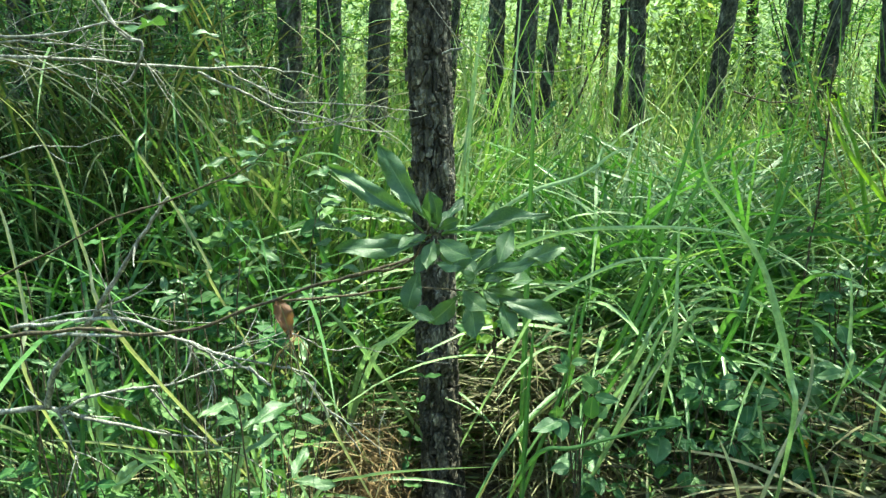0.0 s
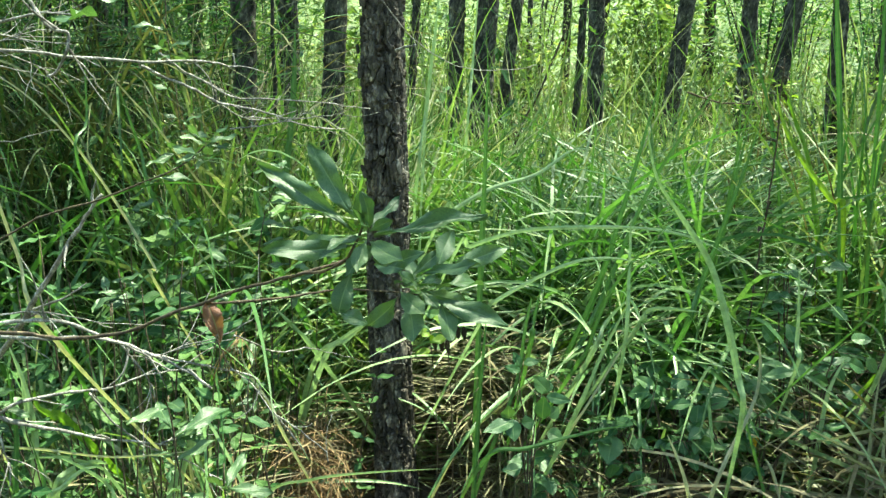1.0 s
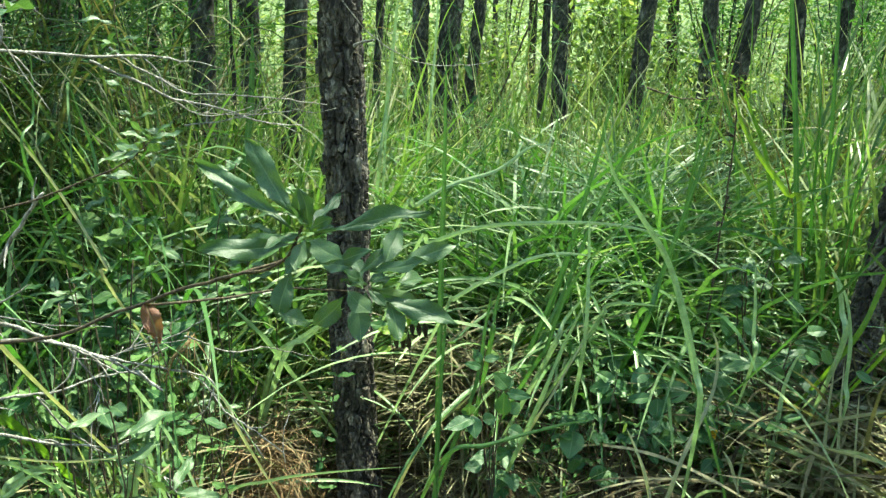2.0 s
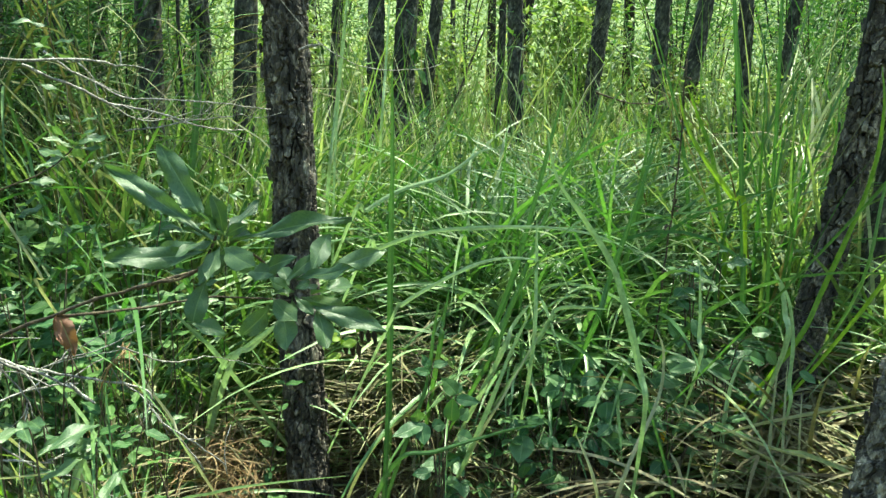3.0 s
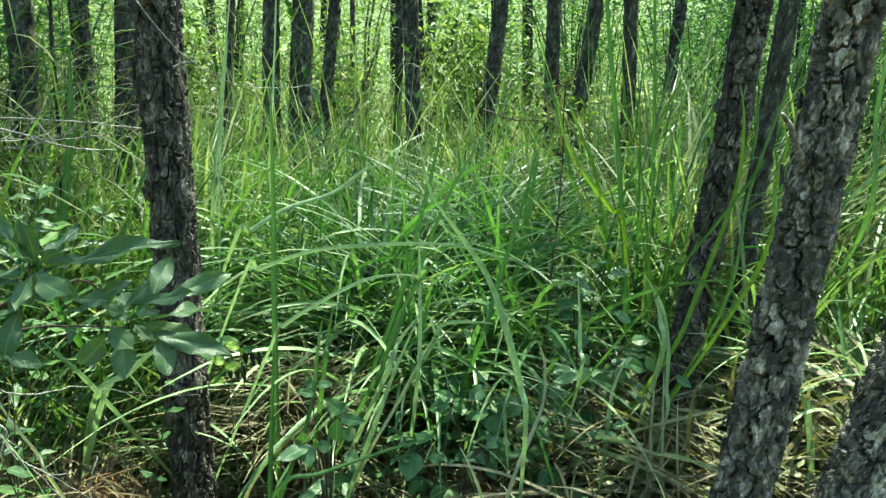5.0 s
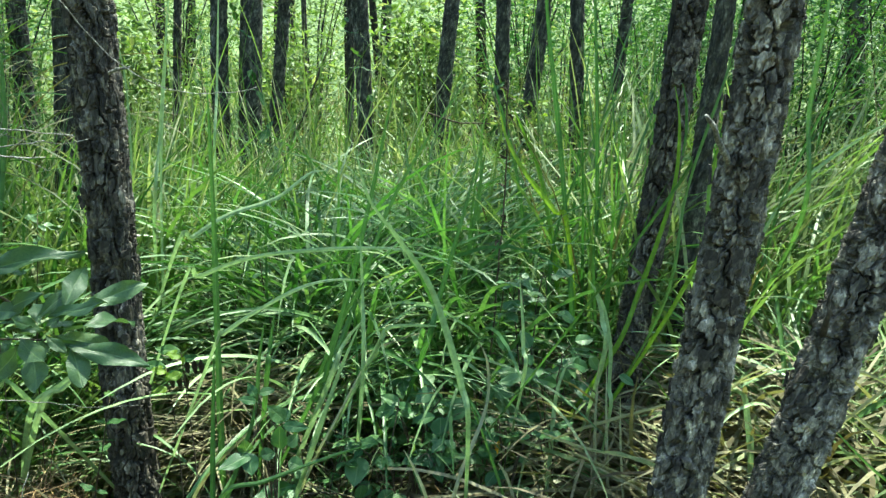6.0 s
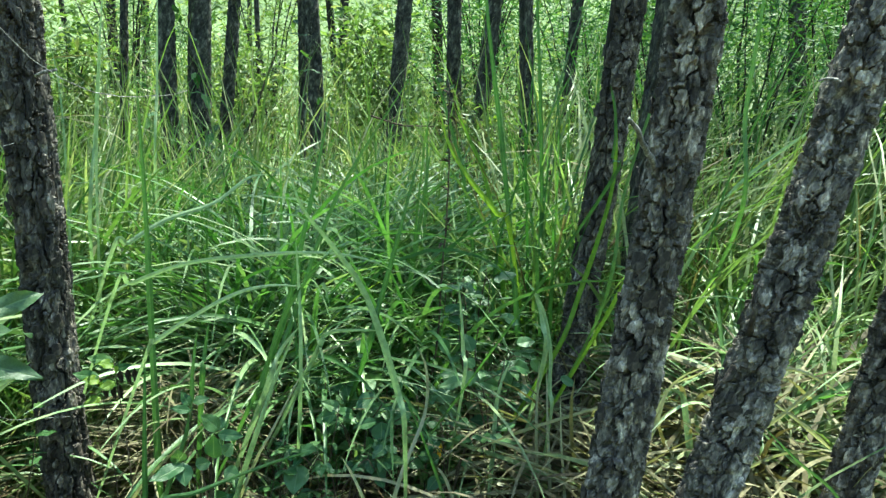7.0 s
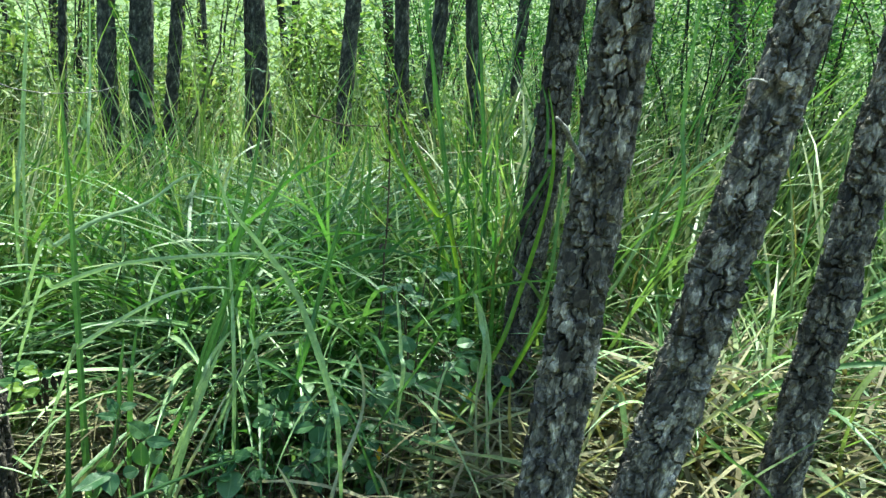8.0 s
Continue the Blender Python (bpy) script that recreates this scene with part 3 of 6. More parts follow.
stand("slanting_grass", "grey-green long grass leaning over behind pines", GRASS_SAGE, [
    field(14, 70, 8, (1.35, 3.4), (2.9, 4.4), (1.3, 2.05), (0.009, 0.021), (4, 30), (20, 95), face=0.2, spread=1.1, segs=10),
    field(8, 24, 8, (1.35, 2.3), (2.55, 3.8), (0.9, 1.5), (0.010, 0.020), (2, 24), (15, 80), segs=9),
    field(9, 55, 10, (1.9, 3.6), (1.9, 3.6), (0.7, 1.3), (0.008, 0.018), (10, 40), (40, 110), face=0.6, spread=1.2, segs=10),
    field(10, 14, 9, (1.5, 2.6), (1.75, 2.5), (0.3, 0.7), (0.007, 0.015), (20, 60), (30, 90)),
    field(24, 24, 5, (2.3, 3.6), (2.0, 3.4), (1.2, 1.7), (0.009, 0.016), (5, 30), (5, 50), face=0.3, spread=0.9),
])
# stretches that take the grass copy with sunlight in its colour
stand("sunlit_grass", "tall grass further off, sunlight put into its yellow-green", GRASS_FAR, [
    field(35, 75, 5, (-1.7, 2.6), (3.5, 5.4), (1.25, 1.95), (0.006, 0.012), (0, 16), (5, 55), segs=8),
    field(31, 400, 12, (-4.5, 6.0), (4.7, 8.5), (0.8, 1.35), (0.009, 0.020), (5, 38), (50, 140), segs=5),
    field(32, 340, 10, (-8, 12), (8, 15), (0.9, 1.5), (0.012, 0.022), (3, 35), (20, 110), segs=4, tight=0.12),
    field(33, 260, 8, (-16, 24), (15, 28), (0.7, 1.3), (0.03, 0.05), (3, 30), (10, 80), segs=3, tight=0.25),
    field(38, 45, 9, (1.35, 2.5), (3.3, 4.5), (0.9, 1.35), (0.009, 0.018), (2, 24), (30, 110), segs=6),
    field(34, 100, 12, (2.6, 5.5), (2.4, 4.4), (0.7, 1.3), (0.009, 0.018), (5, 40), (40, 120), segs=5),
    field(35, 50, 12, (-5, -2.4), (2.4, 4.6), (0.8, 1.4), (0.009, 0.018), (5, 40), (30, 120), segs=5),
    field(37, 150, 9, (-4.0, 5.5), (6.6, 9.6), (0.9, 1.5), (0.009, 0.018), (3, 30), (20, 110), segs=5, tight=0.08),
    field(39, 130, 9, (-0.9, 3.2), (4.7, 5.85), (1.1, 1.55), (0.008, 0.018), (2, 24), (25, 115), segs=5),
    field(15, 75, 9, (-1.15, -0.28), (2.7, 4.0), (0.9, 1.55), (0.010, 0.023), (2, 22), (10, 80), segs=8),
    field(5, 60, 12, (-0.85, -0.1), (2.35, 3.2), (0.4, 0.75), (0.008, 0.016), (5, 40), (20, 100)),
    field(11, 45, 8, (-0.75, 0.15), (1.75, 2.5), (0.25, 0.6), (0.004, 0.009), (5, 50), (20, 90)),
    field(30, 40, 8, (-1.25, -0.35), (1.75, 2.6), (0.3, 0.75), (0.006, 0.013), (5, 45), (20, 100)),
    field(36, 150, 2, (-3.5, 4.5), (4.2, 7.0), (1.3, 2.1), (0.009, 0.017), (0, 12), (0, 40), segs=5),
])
stand("dry_straw", "bleached dead grass lying tangled over the ground", STRAW, [
    field(41, 85, 16, (-0.8, 0.4), (1.85, 2.7), (0.15, 0.4), (0.003, 0.007), (30, 85), (10, 70), tight=0.09),
    field(42, 14, 9, (0.85, 1.5), (1.8, 2.6), (0.3, 0.75), (0.005, 0.013), (45, 86), (10, 50), tight=0.1),
    field(43, 130, 12, (1.15, 3.0), (1.6, 2.7), (0.4, 0.9), (0.009, 0.021), (35, 84), (10, 50), tight=0.1),
    field(44, 95, 12, (-2.4, -0.45), (1.7, 3.0), (0.3, 0.8), (0.004, 0.010), (25, 75), (20, 80), tight=0.1),
    field(45, 60, 10, (0.3, 2.2), (3.2, 5.5), (0.5, 0.95), (0.005, 0.011), (5, 50), (30, 100), tight=0.1),
    field(48, 36, 6, (1.35, 3.4), (2.9, 4.4), (1.1, 1.8), (0.006, 0.013), (2, 24), (20, 95), tight=0.08),
    field(49, 70, 7, (-3.0, 5.0), (6.8, 9.4), (1.5, 2.2), (0.006, 0.013), (2, 18), (10, 80), tight=0.12),
    field(47, 60, 6, (-3.5, 5.0), (6.6, 9.6), (0.9, 1.5), (0.006, 0.012), (3, 30), (10, 90), tight=0.1),
    field(46, 90, 8, (-1.5, 3.5), (4.6, 8), (0.9, 1.4), (0.006, 0.012), (5, 40), (20, 100), tight=0.1),
])
stand("straw_heap", "tangled heap of bleached straw at the foot of pines", STRAW, [
    tangle(81, 620, (-0.08, 0.36), (2.3, 2.9), 0.42, (0.25, 0.6), (0.004, 0.009)),
    tangle(87, 460, (-0.12, 0.26), (2.40, 2.74), 0.50, (0.18, 0.45), (0.004, 0.009)),
    tangle(82, 420, (-0.75, -0.3), (2.0, 2.9), 0.30, (0.2, 0.5), (0.003, 0.007)),
    tangle(83, 420, (1.0, 1.5), (2.0, 2.7), 0.34, (0.3, 0.7), (0.006, 0.013)),
    tangle(84, 330, (1.3, 2.6), (1.75, 2.7), 0.36, (0.5, 1.05), (0.012, 0.022)),
    tangle(85, 60, (0.6, 1.2), (1.8, 2.3), 0.20, (0.3, 0.8), (0.006, 0.015)),
    tangle(86, 460, (-1.2, -0.5), (1.55, 2.1), 0.30, (0.2, 0.5), (0.003, 0.008)),
])
stand("dry_reed_thicket", "olive-brown dead reeds hanging in a thicket", REED, [
    field(51, 50, 13, (-2.7, -1.4), (2.7, 3.5), (1.6, 2.5), (0.006, 0.013), (0, 18), (110, 172), power=2.0, tight=0.08, segs=20),
    field(53, 20, 10, (-2.4, -1.15), (2.55, 3.1), (1.9, 2.8), (0.005, 0.010), (0, 16), (140, 178), power=2.6, tight=0.10, segs=22),
    field(52, 40, 12, (-3.8, -2.2), (2.4, 3.4), (1.2, 1.9), (0.004, 0.010), (5, 35), (60, 150), power=2.0, tight=0.08, segs=7),
])
stand("hanging_straw", "golden dead grass hanging in the sun", STRAW, [
    field(54, 4, 12, (-1.15, -0.85), (3.0, 3.5), (1.9, 2.6), (0.004, 0.009), (0, 14), (140, 178), power=2.6, tight=0.06, segs=22),
])
stand("pine_litter", "reddish brown fallen needles and broken dry stems", LITTER, [
    field(61, 160, 16, (-0.95, 0.3), (1.7, 2.7), (0.06, 0.24), (0.002, 0.005), (50, 95), (-20, 30), segs=3, tight=0.08),
    field(62, 50, 14, (0.3, 2.6), (1.5, 2.4), (0.06, 0.22), (0.002, 0.005), (55, 95), (-20, 30), segs=3, tight=0.08),
    field(64, 16, 14, (-0.52, -0.4), (2.1, 2.3), (0.25, 0.5), (0.002, 0.004), (5, 50), (10, 80), segs=5, tight=0.05),
    tangle(66, 800, (-0.58, -0.26), (2.02, 2.45), 0.36, (0.12, 0.30), (0.0022, 0.0045)),
    field(63, 60, 11, (-0.75, -0.2), (1.9, 2.4), (0.2, 0.5), (0.002, 0.004), (10, 60), (0, 60), segs=4, tight=0.05),
], "litter")


def clearing(seed, tufts, per, x, y, length, width, lean, bend):
    """Lower grass round the place where the viewer stands."""
    rng = np.random.default_rng(seed)
    px, py = tufted(rng, tufts, per, x, y, 0.07)
    keep = (np.hypot(px - 0.17, py - 0.03) > 0.75) & (py < 1.3)
    return blades(rooted(px[keep], py[keep]), rng, length, width, lean, bend, 4)


stand("trodden_grass", "short trodden grass of the open woodland floor", GRASS, [
    clearing(71, 500, 12, (-4.5, 5.0), (-4.0, 1.25), (0.15, 0.45), (0.006, 0.013), (10, 60), (20, 100)),
    clearing(72, 300, 10, (-9, 10), (-9, 1.2), (0.3, 0.8), (0.008, 0.018), (5, 45), (20, 100)),
])


# ---- single tall blades that stand out of the grass ----
def blade_mesh(points, width, material, seed):
    """One long blade: folded along its midrib, tapering to a point."""
    line = spline(points, 6)
    n = len(line)
    rng = random.Random(seed)
    twist, side0 = rng.uniform(-0.35, 0.35), rng.uniform(-0.3, 0.3)
    verts, rib = [], []
    for i, p in enumerate(line):
        s = i / (n - 1)
        way = (line[min(i + 1, n - 1)] - line[max(i - 1, 0)]).normalized()
        side = way.cross(Vector((0, 1, 0.25)))
        side = side.normalized() if side.length > 1e-4 else Vector((1, 0, 0))
        turn = Matrix.Rotation(side0 + twist * s + 0.16 * math.sin(5 * s + seed), 3, way)
        side = turn @ side
        up = side.cross(way)
        w = width / 2 * min(1, 0.3 + 2.6 * s) * max(0.02, 1 - s ** 2.6) ** 0.75 * (1 + 0.06 * math.sin(23 * s + seed))
        for u in (-1, -0.5, -0.13, -0.05, 0.05, 0.13, 0.5, 1):
            verts.append(p + side * (u * w) + up * (abs(u) * w * 0.30))
            rib.append(1.0 if abs(u) < 0.1 else 0.0)
    faces = [(i * 8 + k, i * 8 + k + 1, i * 8 + k + 9, i * 8 + k + 8) for i in range(n - 1) for k in range(7)]
    me = mesh_of("blade", verts, faces, material)
    me.attributes.new("rib", "FLOAT", "POINT").data.foreach_set("value", rib)
    return me


BLADES = 0


def blade(tuft, material, points, width):
    """A blade of the tuft; its foot goes on down to the ground."""
    global BLADES
    BLADES += 1
    first = Vector(points[0])
    ground = ground_z(first.x, first.y)
    pts = [Vector(p) for p in points]
    if first.z > pts[-1].z + 0.05:
        pts.reverse()
        first = pts[0].copy()
        ground = ground_z(first.x, first.y)
    lying = material is STRAW_BLADE and abs(first.z - points[-1][2]) < 0.15
    if lying:
        pass
    elif first.z > ground + 0.06:
        drop = first.z - ground
        back = first - pts[1]
        flat = Vector((back.x, back.y, 0))
        flat = flat * min(drop / -back.z, 0.5 * drop / max(flat.length, 1e-4)) if back.z < -0.01 else flat.normalized() * 0.5 * drop
        back_off = 1.0 * max(0.0, drop - 0.2)
        pts = [Vector((first.x + flat.x * 0.8, first.y + flat.y * 0.8 + back_off, ground - 0.02))] + pts
    else:
        pts[0].z = ground - 0.02
    origin = tuft.matrix_basis.translation
    part("blade", blade_mesh([p - origin for p in pts], width, material, BLADES), tuft)


def tuft_at(x, y, label):
    return thing("grass_tuft", label, "grass", Matrix.Translation((x, y, ground_z(x, y))), "grass tufts")


CENTRE_TUFT = tuft_at(0.45, 2.4, "fresh green grass tuft with long arching blades")
CENTRE_STRAW = tuft_at(0.45, 2.0, "bleached straw blades bent over low green plants")
BESIDE_TUFT = tuft_at(1.25, 2.6, "tall upright bright green blades beside a leaning pine")
BESIDE_STRAW = tuft_at(1.1, 1.95, "pale dry blades fallen at the foot of the pines")
SHADY_TUFT = tuft_at(-0.75, 2.0, "broad green blades in the shady thicket")
SHADY_STRAW = tuft_at(-0.85, 1.6, "pale straw stalks arching out of the thicket")
SUNNY_TUFT = tuft_at(2.0, 2.3, "slanting sunlit green blades behind leaning pines")
SUNNY_STRAW = tuft_at(1.7, 1.85, "sunlit cream dry blades between leaning pines")
blade(BESIDE_STRAW, STRAW_BLADE, [(0.899, 2.000, 0.300), (1.058, 2.000, 0.341), (1.220, 2.000, 0.373), (1.399, 2.050, 0.378)], 0.0143)
blade(BESIDE_STRAW, STRAW_BLADE, [(0.822, 1.900, 0.192), (0.796, 1.900, 0.273), (0.772, 1.900, 0.313)], 0.0097)
blade(BESIDE_STRAW, STRAW_BLADE, [(0.875, 1.900, 0.392), (1.031, 1.900, 0.321), (1.256, 1.900, 0.260)], 0.0116)
blade(BESIDE_STRAW, STRAW_BLADE, [(1.163, 1.900, 0.218), (1.033, 1.900, 0.290), (0.922, 1.900, 0.343)], 0.0087)
blade(BESIDE_TUFT, LIME_BLADE, [(1.305, 2.900, 0.505), (1.241, 2.900, 0.941), (1.167, 2.900, 1.130), (1.103, 2.850, 1.232)], 0.0219)
blade(BESIDE_TUFT, GREEN_BLADE, [(1.183, 2.700, 0.303), (1.235, 2.750, 0.751), (1.388, 2.800, 1.092), (1.561, 2.800, 1.411)], 0.0189)
blade(BESIDE_TUFT, GREEN_BLADE, [(1.258, 2.600, 0.332), (1.204, 2.600, 1.006), (1.139, 2.600, 1.552), (1.139, 2.600, 1.759)], 0.0192)
blade(BESIDE_TUFT, GREEN_BLADE, [(1.457, 2.900, 0.227), (1.461, 2.900, 0.982), (1.437, 2.900, 1.597), (1.423, 2.900, 1.831)], 0.0181)
blade(BESIDE_TUFT, GREEN_BLADE, [(1.325, 3.200, 0.135), (1.231, 3.200, 0.962), (1.072, 3.200, 1.500)], 0.0200)
blade(BESIDE_TUFT, LIME_BLADE, [(1.210, 2.200, 0.463), (1.303, 2.200, 0.668), (1.375, 2.150, 0.973), (1.362, 2.100, 1.164), (1.342, 2.100, 1.285)], 0.0175)
blade(BESIDE_TUFT, LIME_BLADE, [(1.295, 1.900, 0.767), (1.348, 1.900, 1.041), (1.394, 1.900, 1.209), (1.427, 1.900, 1.359)], 0.0166)
blade(BESIDE_TUFT, GREEN_BLADE, [(1.322, 2.100, 0.624), (1.395, 2.100, 0.994), (1.501, 2.100, 1.316), (1.533, 2.100, 1.494)], 0.0144)
blade(BESIDE_TUFT, PALE_BLADE, [(0.990, 2.100, 0.199), (1.006, 2.100, 0.404), (1.043, 2.100, 0.511)], 0.0156)
blade(BESIDE_TUFT, GREEN_BLADE, [(0.825, 2.000, 0.140), (0.763, 2.000, 0.340), (0.713, 2.000, 0.470)], 0.0091)
blade(CENTRE_STRAW, STRAW_BLADE, [(0.620, 1.900, 0.096), (0.669, 1.900, 0.281), (0.753, 1.950, 0.440), (0.759, 1.950, 0.562), (0.732, 1.950, 0.631)], 0.0118)
blade(CENTRE_STRAW, STRAW_BLADE, [(0.589, 1.900, 0.208), (0.558, 1.900, 0.303), (0.525, 1.900, 0.373)], 0.0097)
blade(CENTRE_STRAW, STRAW_BLADE, [(-0.000, 2.100, 0.226), (0.139, 2.100, 0.373), (0.297, 2.150, 0.501)], 0.0108)
blade(CENTRE_STRAW, STRAW_BLADE, [(0.307, 2.100, 0.274), (0.369, 2.100, 0.385), (0.478, 2.150, 0.559)], 0.0097)
blade(CENTRE_TUFT, GREEN_BLADE, [(0.044, 1.950, 0.110), (0.057, 1.970, 0.407), (0.072, 1.980, 0.640)], 0.0157)
blade(CENTRE_TUFT, GREEN_BLADE, [(0.052, 2.300, 0.199), (0.060, 2.300, 0.681), (0.068, 2.280, 0.991), (0.071, 2.250, 1.311)], 0.0194)
blade(CENTRE_TUFT, GREEN_BLADE, [(0.262, 2.500, 0.175), (0.420, 2.500, 0.550), (0.519, 2.500, 0.912), (0.606, 2.500, 1.278)], 0.0213)
blade(CENTRE_TUFT, GREEN_BLADE, [(0.314, 2.450, 0.269), (0.447, 2.500, 0.549), (0.618, 2.550, 0.960), (0.901, 2.600, 1.372)], 0.0186)
blade(CENTRE_TUFT, GREEN_BLADE, [(0.462, 2.400, 0.092), (0.464, 2.400, 0.429), (0.453, 2.400, 0.804)], 0.0137)
blade(CENTRE_TUFT, PALE_BLADE, [(0.306, 1.985, 0.372), (0.373, 1.985, 0.552), (0.431, 1.985, 0.684)], 0.0168)
blade(CENTRE_TUFT, GREEN_BLADE, [(0.070, 2.000, 0.207), (0.155, 2.050, 0.431), (0.176, 2.050, 0.585), (0.192, 2.050, 0.683)], 0.0139)
blade(CENTRE_TUFT, GREEN_BLADE, [(0.835, 3.000, 0.032), (0.950, 3.000, 0.560), (1.043, 3.000, 1.085)], 0.0222)
blade(CENTRE_TUFT, GREEN_BLADE, [(0.930, 3.200, 0.001), (1.058, 3.200, 0.730), (1.080, 3.200, 1.213)], 0.0164)
blade(CENTRE_TUFT, GREEN_BLADE, [(0.069, 1.900, 0.289), (0.180, 1.900, 0.326), (0.354, 1.950, 0.354), (0.441, 1.950, 0.372)], 0.0120)
blade(CENTRE_TUFT, PALE_BLADE, [(-0.176, 2.900, 0.164), (-0.144, 2.900, 0.994), (-0.095, 2.900, 1.456)], 0.0110)
blade(CENTRE_TUFT, PALE_BLADE, [(-0.272, 3.000, 0.354), (-0.249, 3.000, 1.189), (-0.267, 3.000, 1.463)], 0.0102)
blade(CENTRE_TUFT, GREEN_BLADE, [(-0.133, 3.200, 0.385), (0.079, 3.200, 0.792), (0.328, 3.200, 1.080)], 0.0146)
blade(SHADY_STRAW, STRAW_BLADE, [(-0.719, 1.400, 0.729), (-0.792, 1.400, 0.916), (-0.849, 1.400, 1.116), (-0.935, 1.400, 1.214)], 0.0121)
blade(SHADY_STRAW, STRAW_BLADE, [(-0.721, 1.870, 0.723), (-0.738, 1.870, 0.795), (-0.872, 1.870, 1.033), (-1.021, 1.870, 1.203), (-1.210, 1.870, 1.305)], 0.0086)
blade(SHADY_STRAW, STRAW_BLADE, [(-0.786, 2.300, 0.978), (-0.882, 2.300, 1.112), (-0.962, 2.300, 1.202), (-1.048, 2.300, 1.308)], 0.0082)
blade(SHADY_STRAW, STRAW_BLADE, [(-0.988, 1.500, 0.591), (-0.988, 1.500, 0.763), (-1.009, 1.500, 0.952), (-1.036, 1.500, 1.032)], 0.0092)
blade(SHADY_STRAW, STRAW_BLADE, [(-0.625, 1.750, 0.284), (-0.630, 1.750, 0.402), (-0.633, 1.750, 0.517)], 0.0080)
blade(SHADY_STRAW, STRAW_BLADE, [(-0.962, 1.500, 0.491), (-0.850, 1.500, 0.488), (-0.690, 1.500, 0.474), (-0.520, 1.500, 0.492)], 0.0069)
blade(SHADY_TUFT, GREEN_BLADE, [(-0.899, 1.900, 0.960), (-0.887, 1.900, 1.141), (-0.880, 1.900, 1.290)], 0.0082)
blade(SHADY_TUFT, GREEN_BLADE, [(-0.812, 2.200, 0.807), (-0.896, 2.200, 1.068), (-0.936, 2.200, 1.210)], 0.0162)
blade(SHADY_TUFT, GREEN_BLADE, [(-0.529, 2.400, 0.593), (-0.619, 2.400, 0.863), (-0.625, 2.400, 0.934)], 0.0204)
blade(SHADY_TUFT, GREEN_BLADE, [(-0.827, 2.600, 0.619), (-0.953, 2.600, 0.853), (-1.035, 2.600, 1.119)], 0.0177)
blade(SHADY_TUFT, GREEN_BLADE, [(-0.668, 2.800, 0.577), (-0.597, 2.800, 1.150), (-0.579, 2.800, 1.421)], 0.0286)
blade(SHADY_TUFT, GREEN_BLADE, [(-0.515, 2.900, 0.665), (-0.435, 2.900, 0.900), (-0.327, 2.900, 1.147)], 0.0165)
blade(SHADY_TUFT, PALE_BLADE, [(-0.425, 2.200, 0.421), (-0.331, 2.150, 0.525), (-0.204, 2.100, 0.625)], 0.0160)
blade(SHADY_TUFT, PALE_BLADE, [(-0.843, 1.500, 0.352), (-0.801, 1.500, 0.406), (-0.760, 1.500, 0.443), (-0.723, 1.500, 0.453)], 0.0121)
blade(SHADY_TUFT, PALE_BLADE, [(-0.864, 1.500, 0.468), (-0.808, 1.500, 0.470), (-0.766, 1.500, 0.452), (-0.707, 1.500, 0.409), (-0.675, 1.500, 0.345)], 0.0121)
blade(SHADY_TUFT, PALE_BLADE, [(-0.928, 1.600, 0.633), (-0.925, 1.600, 0.527), (-0.920, 1.600, 0.433)], 0.0129)
blade(SHADY_TUFT, GREEN_BLADE, [(-0.900, 1.500, 0.350), (-0.890, 1.500, 0.518), (-0.894, 1.500, 0.668)], 0.0145)
blade(SHADY_TUFT, GREEN_BLADE, [(-0.838, 1.500, 0.339), (-0.843, 1.500, 0.417), (-0.860, 1.500, 0.506)], 0.0128)
blade(SHADY_TUFT, PALE_BLADE, [(-0.645, 1.700, 0.251), (-0.617, 1.700, 0.382), (-0.558, 1.700, 0.476)], 0.0158)
blade(SHADY_TUFT, GREEN_BLADE, [(-0.996, 1.500, 0.346), (-0.999, 1.500, 0.489), (-1.024, 1.500, 0.714)], 0.0085)
blade(SUNNY_STRAW, STRAW_BLADE, [(1.637, 1.900, 0.413), (1.826, 1.900, 0.478), (2.015, 1.900, 0.387)], 0.0136)
blade(SUNNY_STRAW, STRAW_BLADE, [(1.385, 1.900, 0.310), (1.451, 1.900, 0.468), (1.595, 1.900, 0.519)], 0.0155)
blade(SUNNY_STRAW, STRAW_BLADE, [(1.651, 1.800, 0.247), (1.801, 1.800, 0.268), (2.006, 1.800, 0.178)], 0.0110)
blade(SUNNY_TUFT, GREEN_BLADE, [(1.046, 1.600, 0.995), (1.097, 1.600, 1.116), (1.102, 1.600, 1.212), (1.088, 1.600, 1.272)], 0.0109)
blade(SUNNY_TUFT, GREEN_BLADE, [(1.929, 2.600, 0.455), (2.080, 2.600, 0.946), (2.260, 2.600, 1.303), (2.399, 2.600, 1.513)], 0.0177)
blade(SUNNY_TUFT, PALE_BLADE, [(1.852, 2.600, 0.549), (2.082, 2.600, 0.903), (2.374, 2.600, 1.111), (2.554, 2.600, 1.185)], 0.0193)
blade(SUNNY_TUFT, GREEN_BLADE, [(1.977, 2.400, 0.786), (2.000, 2.400, 1.217), (2.048, 2.400, 1.595), (2.051, 2.400, 1.741)], 0.0177)
blade(SUNNY_TUFT, GREEN_BLADE, [(1.432, 1.500, 0.512), (1.540, 1.500, 0.407), (1.681, 1.500, 0.270)], 0.0085)
blade(SUNNY_TUFT, PALE_BLADE, [(1.668, 1.800, 0.278), (1.705, 1.800, 0.290), (1.880, 1.800, 0.248)], 0.0133)
blade(SUNNY_TUFT, GREEN_BLADE, [(2.238, 2.300, 0.334), (2.412, 2.300, 0.654), (2.587, 2.300, 0.954), (2.696, 2.300, 1.155)], 0.0157)
